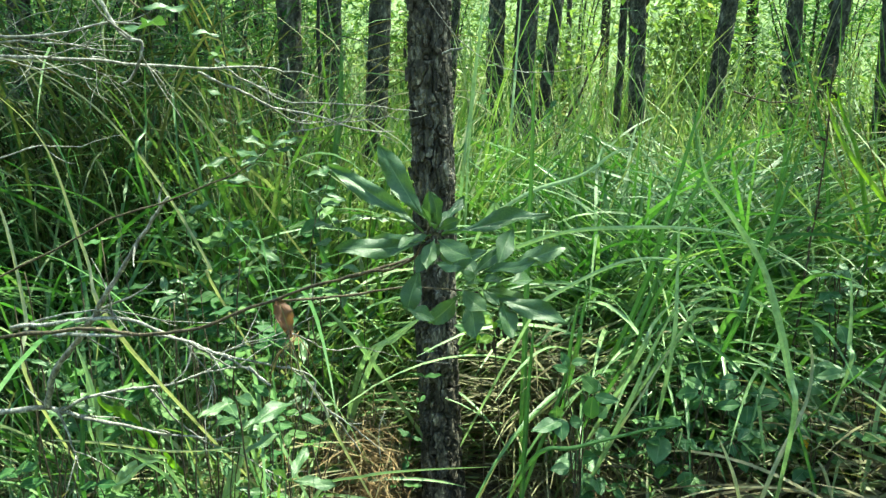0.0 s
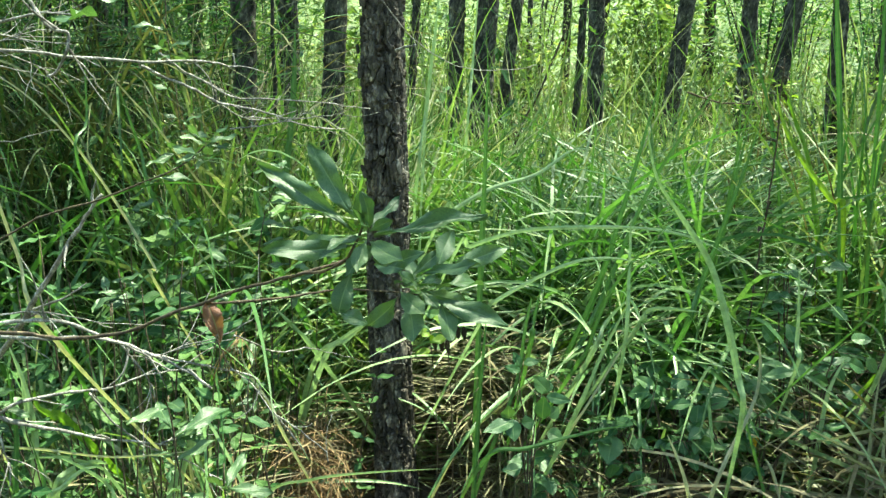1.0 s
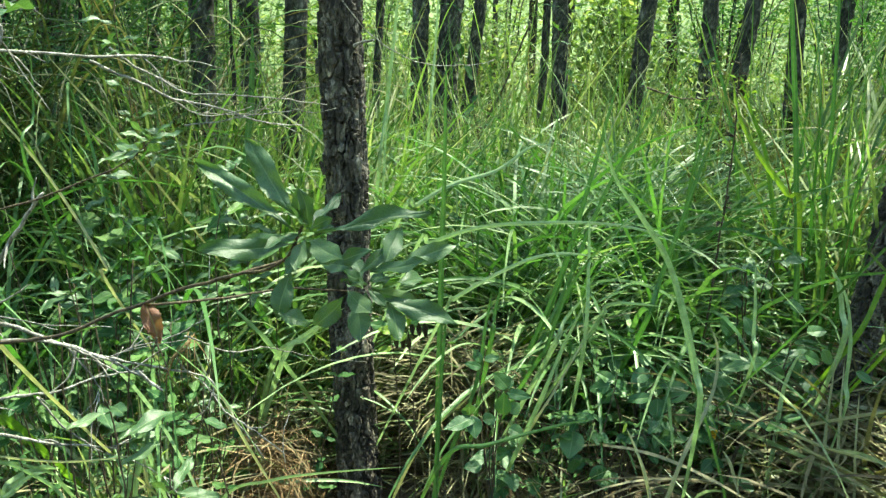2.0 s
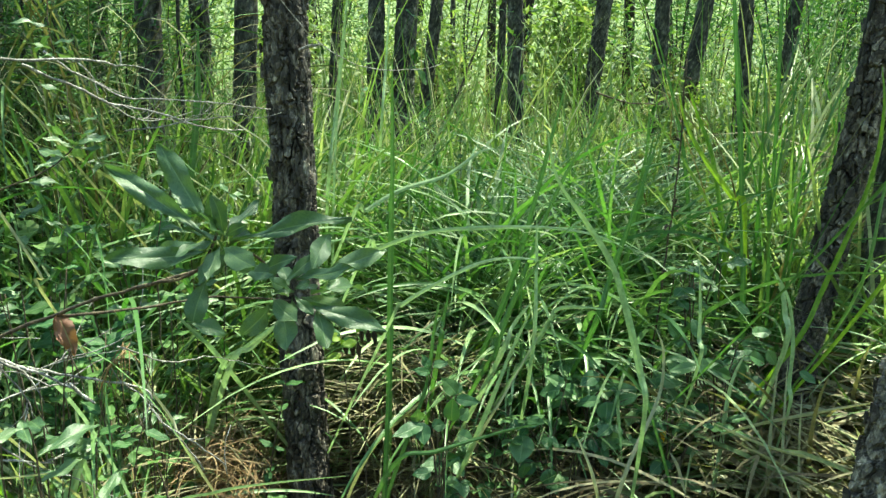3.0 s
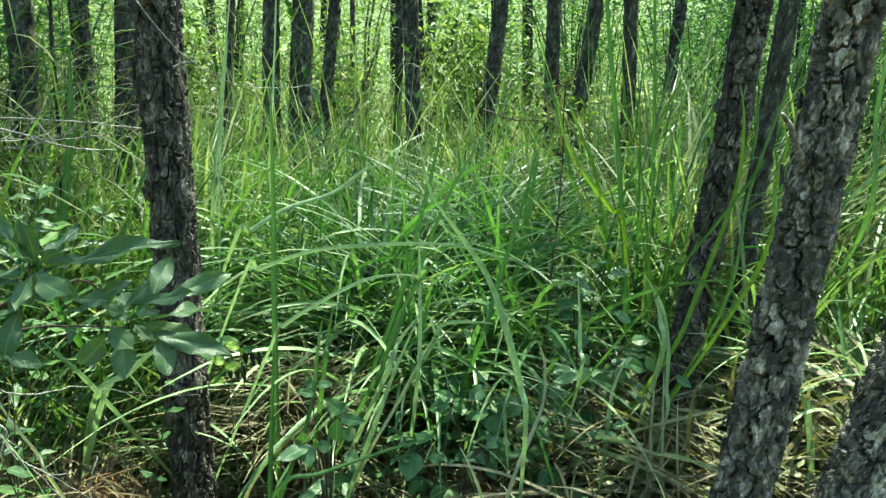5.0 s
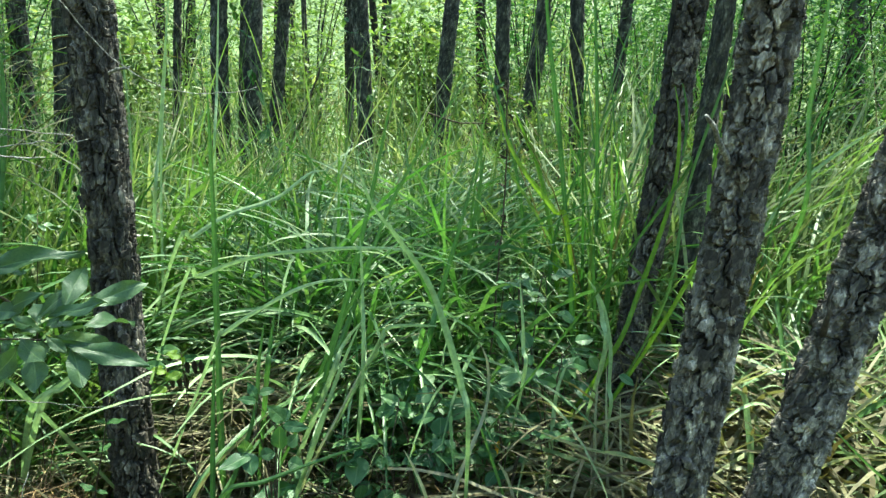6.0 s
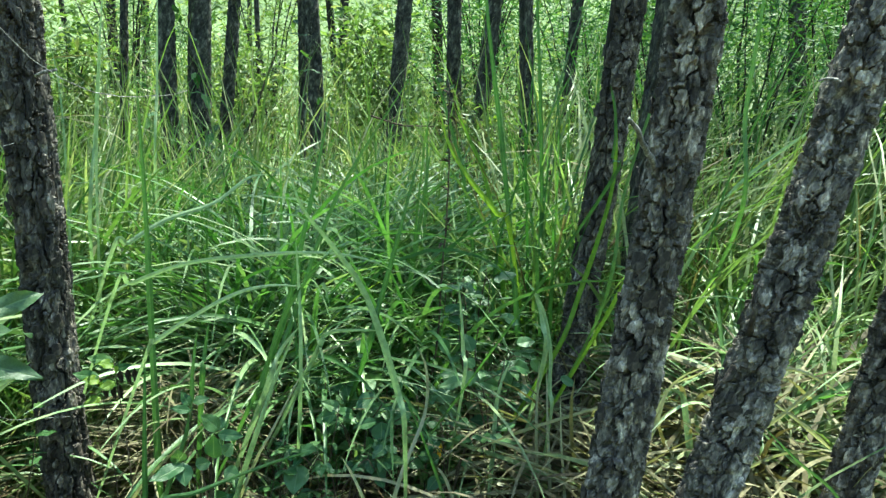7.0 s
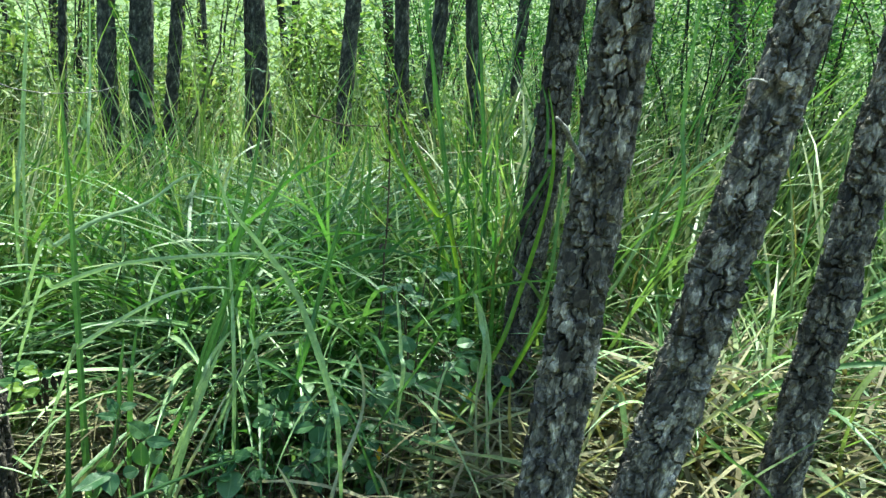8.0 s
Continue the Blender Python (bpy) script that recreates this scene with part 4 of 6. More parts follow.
blade(SUNNY_TUFT, PALE_BLADE, [(2.672, 2.600, 0.393), (2.754, 2.600, 0.765), (2.768, 2.600, 1.084)], 0.0177)
blade(SUNNY_TUFT, LIME_BLADE, [(2.425, 2.000, 0.208), (2.443, 2.000, 0.265), (2.471, 2.000, 0.301)], 0.0163)
blade(BESIDE_STRAW, STRAW_BLADE, [(1.114, 2.050, 0.117), (1.107, 2.050, 0.317), (1.114, 2.050, 0.520)], 0.0116)
blade(BESIDE_STRAW, STRAW_BLADE, [(1.153, 2.050, 0.112), (1.142, 2.050, 0.314), (1.137, 2.050, 0.501)], 0.0100)
blade(BESIDE_STRAW, STRAW_BLADE, [(1.176, 2.000, 0.133), (1.164, 2.000, 0.280), (1.158, 2.000, 0.432)], 0.0081)
blade(BESIDE_TUFT, PALE_BLADE, [(1.149, 2.100, 0.501), (1.144, 2.100, 0.621), (1.125, 2.100, 0.697), (1.104, 2.100, 0.731)], 0.0181)
blade(SUNNY_STRAW, STRAW_BLADE, [(1.409, 1.950, 0.325), (1.475, 1.950, 0.436), (1.564, 1.950, 0.470), (1.635, 1.950, 0.506)], 0.0193)
blade(SUNNY_STRAW, PALE_BLADE, [(1.547, 1.950, 0.241), (1.530, 1.950, 0.346), (1.512, 1.950, 0.416), (1.457, 1.950, 0.438)], 0.0229)
blade(SUNNY_STRAW, STRAW_BLADE, [(1.402, 1.950, 0.275), (1.461, 1.950, 0.353), (1.549, 1.950, 0.395)], 0.0177)
blade(SUNNY_STRAW, STRAW_BLADE, [(1.632, 1.750, 0.368), (1.723, 1.750, 0.426), (1.826, 1.750, 0.500)], 0.0165)
blade(SUNNY_TUFT, PALE_BLADE, [(1.626, 1.750, 0.373), (1.716, 1.750, 0.291), (1.823, 1.750, 0.183)], 0.0120)
blade(SUNNY_STRAW, STRAW_BLADE, [(1.669, 1.750, 0.443), (1.762, 1.750, 0.374), (1.859, 1.750, 0.291)], 0.0120)
blade(SUNNY_STRAW, STRAW_BLADE, [(1.564, 1.720, 0.282), (1.673, 1.720, 0.309), (1.813, 1.720, 0.306)], 0.0163)
blade(CENTRE_TUFT, PALE_BLADE, [(-0.178, 2.900, 0.775), (-0.136, 2.900, 1.161), (-0.105, 2.900, 1.422), (-0.072, 2.900, 1.676)], 0.0120)
blade(CENTRE_TUFT, PALE_BLADE, [(0.002, 3.400, 0.944), (0.031, 3.400, 1.350), (0.057, 3.400, 1.741)], 0.0130)
blade(SHADY_TUFT, PALE_BLADE, [(-0.883, 1.550, 0.354), (-0.882, 1.550, 0.496), (-0.891, 1.550, 0.596), (-0.917, 1.550, 0.693)], 0.0193)
blade(SHADY_TUFT, PALE_BLADE, [(-0.881, 1.600, 0.327), (-0.845, 1.600, 0.382), (-0.786, 1.600, 0.410), (-0.755, 1.600, 0.408)], 0.0224)
blade(SHADY_TUFT, PALE_BLADE, [(-0.903, 1.600, 0.434), (-0.842, 1.600, 0.419), (-0.769, 1.600, 0.397), (-0.740, 1.600, 0.358)], 0.0160)
blade(SHADY_TUFT, PALE_BLADE, [(-0.643, 1.650, 0.306), (-0.606, 1.650, 0.389), (-0.577, 1.650, 0.458), (-0.540, 1.650, 0.512)], 0.0191)
blade(SHADY_TUFT, PALE_BLADE, [(-0.582, 1.650, 0.431), (-0.584, 1.650, 0.497), (-0.588, 1.650, 0.550)], 0.0113)
blade(SHADY_TUFT, LIME_BLADE, [(-0.878, 1.700, 0.442), (-0.922, 1.700, 0.469), (-0.959, 1.700, 0.496), (-0.961, 1.700, 0.537)], 0.0286)
blade(CENTRE_TUFT, PALE_BLADE, [(-0.466, 1.800, 0.230), (-0.353, 1.800, 0.277), (-0.228, 1.800, 0.298), (-0.031, 1.800, 0.315)], 0.0111)
blade(SHADY_STRAW, STRAW_BLADE, [(-0.437, 1.900, 0.341), (-0.470, 1.900, 0.424), (-0.524, 1.900, 0.513), (-0.550, 1.900, 0.587)], 0.0087)
blade(SHADY_TUFT, PALE_BLADE, [(-0.387, 2.150, 0.451), (-0.321, 2.150, 0.519), (-0.249, 2.150, 0.581)], 0.0176)
blade(SHADY_TUFT, PALE_BLADE, [(-0.539, 2.200, 0.609), (-0.476, 2.200, 0.542), (-0.397, 2.200, 0.442)], 0.0194)
blade(CENTRE_TUFT, PALE_BLADE, [(0.663, 1.780, 0.457), (0.648, 1.780, 0.567), (0.603, 1.780, 0.734), (0.564, 1.780, 0.836), (0.500, 1.780, 0.932), (0.437, 1.780, 1.024), (0.411, 1.780, 1.132)], 0.0165)
blade(CENTRE_TUFT, PALE_BLADE, [(0.062, 2.050, 0.617), (0.091, 2.050, 0.663), (0.201, 2.050, 0.731), (0.302, 2.050, 0.777), (0.385, 2.050, 0.789), (0.456, 2.050, 0.780)], 0.0120)
blade(CENTRE_TUFT, PALE_BLADE, [(-0.025, 2.200, 0.743), (0.030, 2.200, 0.785), (0.170, 2.200, 0.831), (0.344, 2.200, 0.844), (0.514, 2.200, 0.842), (0.640, 2.200, 0.819), (0.725, 2.200, 0.780)], 0.0130)
blade(CENTRE_TUFT, PALE_BLADE, [(-0.084, 2.600, 0.778), (-0.019, 2.600, 0.837), (0.092, 2.600, 0.903), (0.239, 2.600, 0.951), (0.345, 2.600, 1.025), (0.408, 2.600, 1.034)], 0.0160)
blade(CENTRE_TUFT, PALE_BLADE, [(0.446, 2.100, 0.498), (0.452, 2.100, 0.749), (0.449, 2.100, 0.892)], 0.0120)
blade(CENTRE_TUFT, PALE_BLADE, [(0.355, 2.100, 0.495), (0.397, 2.100, 0.597), (0.454, 2.100, 0.667)], 0.0160)
blade(CENTRE_TUFT, GREEN_BLADE, [(0.318, 2.100, 0.468), (0.342, 2.100, 0.499), (0.400, 2.100, 0.671), (0.484, 2.100, 0.799), (0.546, 2.100, 0.866)], 0.0150)
blade(CENTRE_TUFT, GREEN_BLADE, [(0.654, 2.300, 0.496), (0.704, 2.300, 0.663), (0.769, 2.300, 0.879), (0.836, 2.300, 1.116)], 0.0180)
blade(BESIDE_TUFT, PALE_BLADE, [(1.152, 2.050, 0.351), (1.148, 2.050, 0.434), (1.148, 2.050, 0.550), (1.123, 2.050, 0.675), (1.065, 2.050, 0.769)], 0.0140)
blade(CENTRE_TUFT, PALE_BLADE, [(0.891, 2.050, 0.482), (0.889, 2.050, 0.564), (0.886, 2.050, 0.652), (0.876, 2.050, 0.771)], 0.0130)
blade(BESIDE_TUFT, LIME_BLADE, [(1.190, 2.500, 0.812), (1.143, 2.500, 0.888), (1.038, 2.500, 1.019), (0.974, 2.500, 1.132), (0.947, 2.500, 1.238)], 0.0180)
blade(CENTRE_TUFT, GREEN_BLADE, [(0.192, 2.100, 0.514), (0.204, 2.100, 0.602), (0.220, 2.100, 0.695)], 0.0150)
blade(CENTRE_TUFT, PALE_BLADE, [(0.494, 2.200, 0.542), (0.527, 2.200, 0.604), (0.589, 2.200, 0.614), (0.683, 2.200, 0.606)], 0.0160)


# ---- leaves ----
def leaf_mesh(name, material, ratio, belly, curl, fold, teeth=0, seed=0, n=9, ruffle=0.10):
    """A leaf one unit long along y, its face up: pinched at both ends, folded at the midrib, curled along its length."""
    rng = random.Random(seed)
    verts, rib, faces = [], [], []
    bend = rng.uniform(-0.12, 0.12)
    for i in range(n + 1):
        s = i / n
        w = ratio / 2 * (math.sin(math.pi * s ** belly) ** 0.85 if 0 < i < n else 0.03)
        tooth = 1 + (teeth * (0.5 - (i % 2)))
        x0, z0 = bend * s * s, -curl * s * s + 0.02 * math.sin(7 * s + seed)
        for u in (-1, -0.55, -0.09, -0.03, 0.03, 0.09, 0.55, 1):
            wave = ruffle * ratio * math.sin(11 * s + 2.5 * u + seed) * abs(u)
            verts.append((x0 + u * w * (tooth if abs(u) == 1 else 1), s, z0 + fold * abs(u) * w * (1 - 0.35 * abs(u)) + wave))
            rib.append(1.0 if abs(u) < 0.05 else 0.0)
    for i in range(n):
        for k in range(7):
            a = i * 8 + k
            faces.append((a, a + 1, a + 9, a + 8))
    me = mesh_of(name, verts, faces, material)
    me.attributes.new("rib", "FLOAT", "POINT").data.foreach_set("value", rib)
    return me


def leaf_pose(base, tip, width=None, ratio=0.3, up=(0, 0, 1), roll=0.0):
    base, tip = Vector(base), Vector(tip)
    along = tip - base
    size = along.length
    along = along / size
    side = along.cross(Vector(up))
    side = side.normalized() if side.length > 0.05 else along.orthogonal().normalized()
    face = side.cross(along)
    turn = Matrix((side, along, face)).transposed().to_4x4()
    wide = 1.0 if width is None else width / (ratio * size)
    return Matrix.Translation(base) @ turn @ Matrix.Rotation(roll, 4, "Y") @ Matrix.Diagonal((size * wide, size, size, 1))


LONG_LEAVES = [leaf_mesh("leaf", BLUE_LEAF, 0.3, 1.35, c, f, 0.05, s, 17, 0.16) for s, (c, f) in enumerate(((0.06, 0.2), (0.14, 0.35), (-0.08, 0.2), (0.2, 0.25), (0.1, 0.45), (-0.05, 0.3)))]
OVAL_LEAVES = [leaf_mesh("leaflet", BRAMBLE, 0.72, 0.80, c, f, 0.035, s, 15, 0.035) for s, (c, f) in enumerate(((0.12, 0.2), (0.2, 0.12), (0.05, 0.3), (0.28, 0.2)))]
WEED_LEAVES = [leaf_mesh("leaf", WEED, 0.45, 0.8, c, f, 0.05, s) for s, (c, f) in enumerate(((0.1, 0.25), (0.22, 0.2), (0.0, 0.35)))]
LIME_LEAVES = [leaf_mesh("leaf", LIME, 0.6, 0.75, c, f, 0.0, s) for s, (c, f) in enumerate(((0.1, 0.25), (0.2, 0.2), (0.0, 0.3)))]
RED_LEAF = leaf_mesh("dry_leaf", DRY_LEAF, 0.42, 0.75, 0.3, 0.7, 0.10, 5, 15, 0.35)
SEED_HEAD = leaf_mesh("seed_head", STEM, 0.6, 0.8, 0.3, 0.9, 0.1, 9, 5)
YELLOW_LEAF = leaf_mesh("yellow_leaf", YELLOW, 0.35, 0.8, 0.15, 0.5, 0.0, 6)


def stick(points, r0, r1, steps=6, rough=0.004, seed=0, sides=7):
    line = wobble(wobble(spline(points, steps), rough, 14.0, seed), rough * 0.5, 55.0, seed + 5)
    n = len(line)
    radii = [(r0 + (r1 - r0) * i / (n - 1)) * (1 + 0.12 * math.sin(i * 2.1 + seed)) for i in range(n)]
    return tube(line, radii, sides)


# the leafy twig in front of the upright pine
UPPER_WHORL = [
    ((-0.084, 0.800, 1.077), (-0.141, 0.820, 1.150), 0.0210),
    ((-0.086, 0.800, 1.065), (-0.192, 0.840, 1.140), 0.0176),
    ((-0.086, 0.800, 1.053), (-0.172, 0.770, 1.042), 0.0189),
    ((-0.084, 0.800, 1.055), (-0.160, 0.840, 1.050), 0.0189),
    ((-0.067, 0.800, 1.062), (0.049, 0.830, 1.084), 0.0162),
    ((-0.079, 0.800, 1.067), (-0.079, 0.780, 1.110), 0.0115),
    ((-0.072, 0.800, 1.065), (-0.050, 0.850, 1.097), 0.0115),
    ((-0.070, 0.790, 1.058), (-0.042, 0.750, 1.046), 0.0194),
    ((-0.079, 0.800, 1.054), (-0.069, 0.790, 1.036), 0.0210),
    ((-0.090, 0.800, 1.025), (-0.107, 0.780, 0.986), 0.0189),
    ((-0.106, 0.780, 0.989), (-0.071, 0.800, 0.970), 0.0158),
    ((-0.072, 0.800, 1.067), (-0.048, 0.790, 1.081), 0.0101),
]
LOWER_WHORL = [
    ((-0.013, 0.980, 0.987), (0.002, 1.017, 1.036), 0.0217),
    ((-0.029, 0.980, 0.983), (0.035, 0.943, 1.005), 0.0167),
    ((-0.001, 0.980, 0.987), (0.068, 1.030, 1.012), 0.0200),
    ((-0.022, 0.980, 0.954), (0.075, 0.956, 0.928), 0.0226),
    ((-0.013, 0.980, 0.967), (0.057, 1.054, 0.961), 0.0184),
    ((-0.007, 0.980, 0.948), (0.009, 0.956, 0.904), 0.0233),
    ((-0.049, 0.980, 0.951), (-0.032, 0.943, 0.910), 0.0242),
    ((-0.056, 0.968, 0.963), (-0.032, 0.931, 0.944), 0.0206),
    ((-0.061, 0.980, 0.953), (-0.092, 1.005, 0.902), 0.0226),
    ((-0.079, 0.980, 0.991), (-0.034, 0.943, 1.014), 0.0167),
    ((-0.090, 0.980, 0.994), (-0.054, 0.956, 0.993), 0.0184),
    ((-0.044, 0.980, 0.979), (-0.006, 1.005, 1.011), 0.0142),
    ((-0.033, 0.980, 0.967), (-0.055, 0.943, 0.988), 0.0158),
    ((-0.025, 0.980, 0.961), (0.031, 1.030, 0.927), 0.0200),
]


def leafy_twig():
    twig = thing("leafy_twig", "twig with long blue-green leaves and one withered leaf", "twig")
    main = [(-0.734, 0.98, 0.881), (-0.531, 0.95, 0.908), (-0.454, 0.93, 0.908), (-0.364, 0.91, 0.929), (-0.268, 0.88, 0.970), (-0.174, 0.85, 1.005), (-0.106, 0.82, 1.029), (-0.073, 0.80, 1.085)]
    part("stem", mesh_of("stem", *stick(main, 0.0028, 0.0013, 6, 0.004, 1), STEM), twig)
    part("side_stem", mesh_of("side_stem", *stick([(-0.268, 0.880, 0.968), (-0.172, 0.920, 0.968), (-0.119, 0.960, 0.968), (-0.035, 0.985, 0.956)], 0.0017, 0.0010, 6, 0.003, 2), STEM), twig)
    part("side_stem", mesh_of("side_stem", *stick([(-0.174, 0.850, 1.005), (-0.105, 0.890, 1.019), (-0.075, 0.950, 1.021), (-0.058, 0.985, 0.989)], 0.002, 0.0013, 6, 0.002, 3), STEM), twig)
    rng = random.Random(8)
    for k, (base, tip, width) in enumerate(UPPER_WHORL + LOWER_WHORL):
        up = Vector((rng.uniform(-0.5, 0.5), -0.8 + rng.uniform(-0.5, 0.4), rng.uniform(0.3, 0.9)))
        part("leaf", LONG_LEAVES[k % 6], twig, "", leaf_pose(base, tip, width * 1.2, 0.3, up))
    for k in range(14):
        hub = Vector((-0.072, 0.800, 1.062)) if k % 2 else Vector((-0.037, 0.980, 0.968))
        way = Vector((rng.uniform(-1, 1), rng.uniform(-0.8, 0.8), rng.uniform(-0.9, 0.7))).normalized()
        size = rng.uniform(0.036, 0.066)
        part("leaf", LONG_LEAVES[k % 6], twig, "", leaf_pose(hub + way * 0.008, hub + way * size, size * 0.34, 0.3, (rng.uniform(-0.6, 0.6), -0.6, 0.7)))
    part("dry_leaf", RED_LEAF, twig, "withered reddish brown leaf", leaf_pose((-0.267, 0.88, 0.970), (-0.248, 0.868, 0.929), 0.021, 0.42, (0.35, -0.9, 0.2)))
    for k, (dx, dz) in enumerate(((0.0, -0.034), (0.012, -0.038), (-0.010, -0.030))):
        part("straw", mesh_of("straw", *stick([(-0.253, 0.868, 0.935), (-0.252 + dx * 0.4, 0.866, 0.935 + dz * 0.5), (-0.252 + dx, 0.866, 0.925 + dz)], 0.0009, 0.0005, 5, 0.003, 40 + k, 5), STEM), twig, "dry straw caught on the twig")


leafy_twig()


def sprig(stem, leaves_at, length, seed, label, meshes, r0=0.002, mat=None):
    """A thin stem with leaves set round its end."""
    ob = thing("leafy_sprig", label, "plant", group="leafy sprigs")
    part("stem", mesh_of("stem", *stick(stem, r0, 0.001, 6, 0.006, seed), mat or STEM), ob)
    rng = random.Random(seed)
    line = spline(stem, 10)
    for k in range(leaves_at):
        p = line[int(len(line) * (1 - 0.55 * rng.random() ** 1.5)) - 1]
        a = 2.4 * k + rng.uniform(-0.4, 0.4)
        d = Vector((math.cos(a), math.sin(a) * 0.8, rng.uniform(-0.35, 0.6))).normalized()
        size = length * rng.uniform(0.65, 1.15)
        part("leaf", meshes[k % len(meshes)], ob, "", leaf_pose(p, p + d * size, None, 0.3, (0, -0.5, 1)))


sprig([(-0.95, 1.26, 0.86), (-0.66, 1.25, 1.0), (-0.52, 1.24, 1.05), (-0.40, 1.22, 1.10), (-0.37, 1.22, 1.13)], 9, 0.062, 1, "thin branch with a whorl of narrow leaves", LONG_LEAVES)
sprig([(-0.37, 1.02, 0.0), (-0.36, 1.02, 0.4), (-0.36, 1.0, 0.66), (-0.37, 1.0, 0.81)], 11, 0.075, 2, "young shoot with dark blue-green leaves", LONG_LEAVES)
sprig([(-0.30, 1.06, 0.0), (-0.29, 1.05, 0.4), (-0.31, 1.03, 0.70)], 7, 0.07, 3, "young shoot with dark blue-green leaves", LONG_LEAVES)

sprig([(-0.686, 1.250, 1.457), (-0.620, 1.250, 1.380), (-0.569, 1.250, 1.328), (-0.542, 1.250, 1.315)], 3, 0.10, 6, "overhanging twig with broad drooping leaves", LONG_LEAVES)
sprig([(-0.712, 1.900, 1.608), (-0.687, 1.900, 1.457), (-0.680, 1.900, 1.354), (-0.677, 1.900, 1.288)], 8, 0.09, 7, "overhanging twig with dark narrow leaves", LONG_LEAVES)
sprig([(-0.508, 2.000, 0.537), (-0.515, 2.000, 0.754), (-0.494, 2.000, 0.905), (-0.446, 2.000, 1.022)], 8, 0.06, 9, "thin shoot with small grey-green leaves", LONG_LEAVES)
rng_s = random.Random(61)
for k in range(20):
    x, y, high = rng_s.uniform(-1.05, -0.5), rng_s.uniform(1.45, 2.1), rng_s.uniform(0.4, 0.85)
    dx, dy = rng_s.uniform(-0.08, 0.08), rng_s.uniform(-0.08, 0.02)
    sprig([(x, y, ground_z(x, y) - 0.01), (x + dx * 0.3, y, high * 0.5), (x + dx, y + dy, high)], 11, rng_s.uniform(0.05, 0.075), 70 + k,
          "young broad-leaved shoot in the shady thicket", WEED_LEAVES if k % 3 else LONG_LEAVES)
for k in range(13):
    x, y, high = rng_s.uniform(-1.25, -0.45), rng_s.uniform(1.95, 2.7), rng_s.uniform(0.8, 1.25)
    dx, dy = rng_s.uniform(-0.12, 0.12), rng_s.uniform(-0.1, 0.02)
    sprig([(x, y, ground_z(x, y) - 0.01), (x + dx * 0.3, y, high * 0.5), (x + dx, y + dy, high)], 13, rng_s.uniform(0.07, 0.10), 100 + k,
          "tall broad-leaved shoot among grass in the thicket", LONG_LEAVES if k % 3 else WEED_LEAVES)


def weed(x, y, height, seed, pairs, length, meshes, label="low broad-leaved weed among the grass", droop=(-0.25, 0.5)):
    rng = random.Random(seed)
    z0 = ground_z(x, y)
    ob = thing("weed", label, "plant", Matrix.Translation((x, y, z0)), "broad-leaved weeds")
    lean = Vector((rng.uniform(-0.25, 0.25), rng.uniform(-0.25, 0.25), 1))
    top = lean * height
    stem = [Vector((0, 0, -0.01)), top * 0.5 + Vector((rng.uniform(-0.03, 0.03), rng.uniform(-0.03, 0.03), 0)), top]
    part("stem", mesh_of("stem", *stick(stem, 0.003, 0.0014, 4, 0.004, seed, 5), STEM), ob)
    line = spline(stem, 12)
    for k in range(pairs):
        s = 0.3 + 0.7 * k / max(1, pairs - 1)
        p = line[min(len(line) - 1, int(s * (len(line) - 1)))]
        a = k * 1.57 + rng.uniform(-0.5, 0.5)
        for q in (0, math.pi):
            d = Vector((math.cos(a + q), math.sin(a + q), rng.uniform(*droop))).normalized()
            size = length * rng.uniform(0.6, 1.15) * (1.1 - 0.4 * s)
            part("leaf", meshes[(k + int(q)) % len(meshes)], ob, "", leaf_pose(p, p + d * size, None, 0.45, (0, -0.3, 1)))


def bramble(x, y, seed, canes, reach, height, leaves, size, label):
    """Arching canes with compound leaves of three toothed leaflets."""
    rng = random.Random(seed)
    ob = thing("bramble_bush", label, "bush", Matrix.Translation((x, y, ground_z(x, y))), "brambles")
    for c in range(canes):
        a = rng.uniform(0, 6.283)
        out = Vector((math.cos(a), math.sin(a) * 0.6, 0)) * reach * rng.uniform(0.5, 1.0)
        stem = [Vector((0, 0, -0.01)), out * 0.3 + Vector((0, 0, height * 0.7)), out * 0.75 + Vector((0, 0, height * rng.uniform(0.85, 1.05))), out + Vector((0, 0, height * 0.8))]
        part("cane", mesh_of("cane", *stick(stem, 0.003, 0.0012, 6, 0.006, seed + c, 6), STEM), ob)
        line = spline(stem, 8)
        for k in range(leaves):
            p = line[int((0.2 + 0.8 * (k + rng.random()) / leaves) * (len(line) - 1))]
            b = rng.uniform(0, 6.283)
            stalk = Vector((math.cos(b), math.sin(b) - 0.3, rng.uniform(0.1, 0.7))).normalized()
            q = p + stalk * size * 0.8
            leaf_stalk = part("leaf_stalk", mesh_of("leaf_stalk", *tube([p, p.lerp(q, 0.5) + Vector((0, 0, 0.004)), q], [0.0012, 0.001, 0.0008], 4), STEM), ob)
            flat = Vector((stalk.x, stalk.y, 0.05)).normalized()
            for turn, big in ((0, 1.0), (1.45, 0.72), (-1.45, 0.72)):
                d = Matrix.Rotation(turn, 3, "Z") @ flat
                d.z = rng.uniform(-0.6, 0.35)
                r = size * big * rng.uniform(0.85, 1.15)
                part("leaflet", OVAL_LEAVES[rng.randrange(4)], leaf_stalk, "", leaf_pose(q, q + d.normalized() * r, None, 0.72, (rng.uniform(-0.5, 0.5), -0.4 + rng.uniform(-0.5, 0.5), 1)))


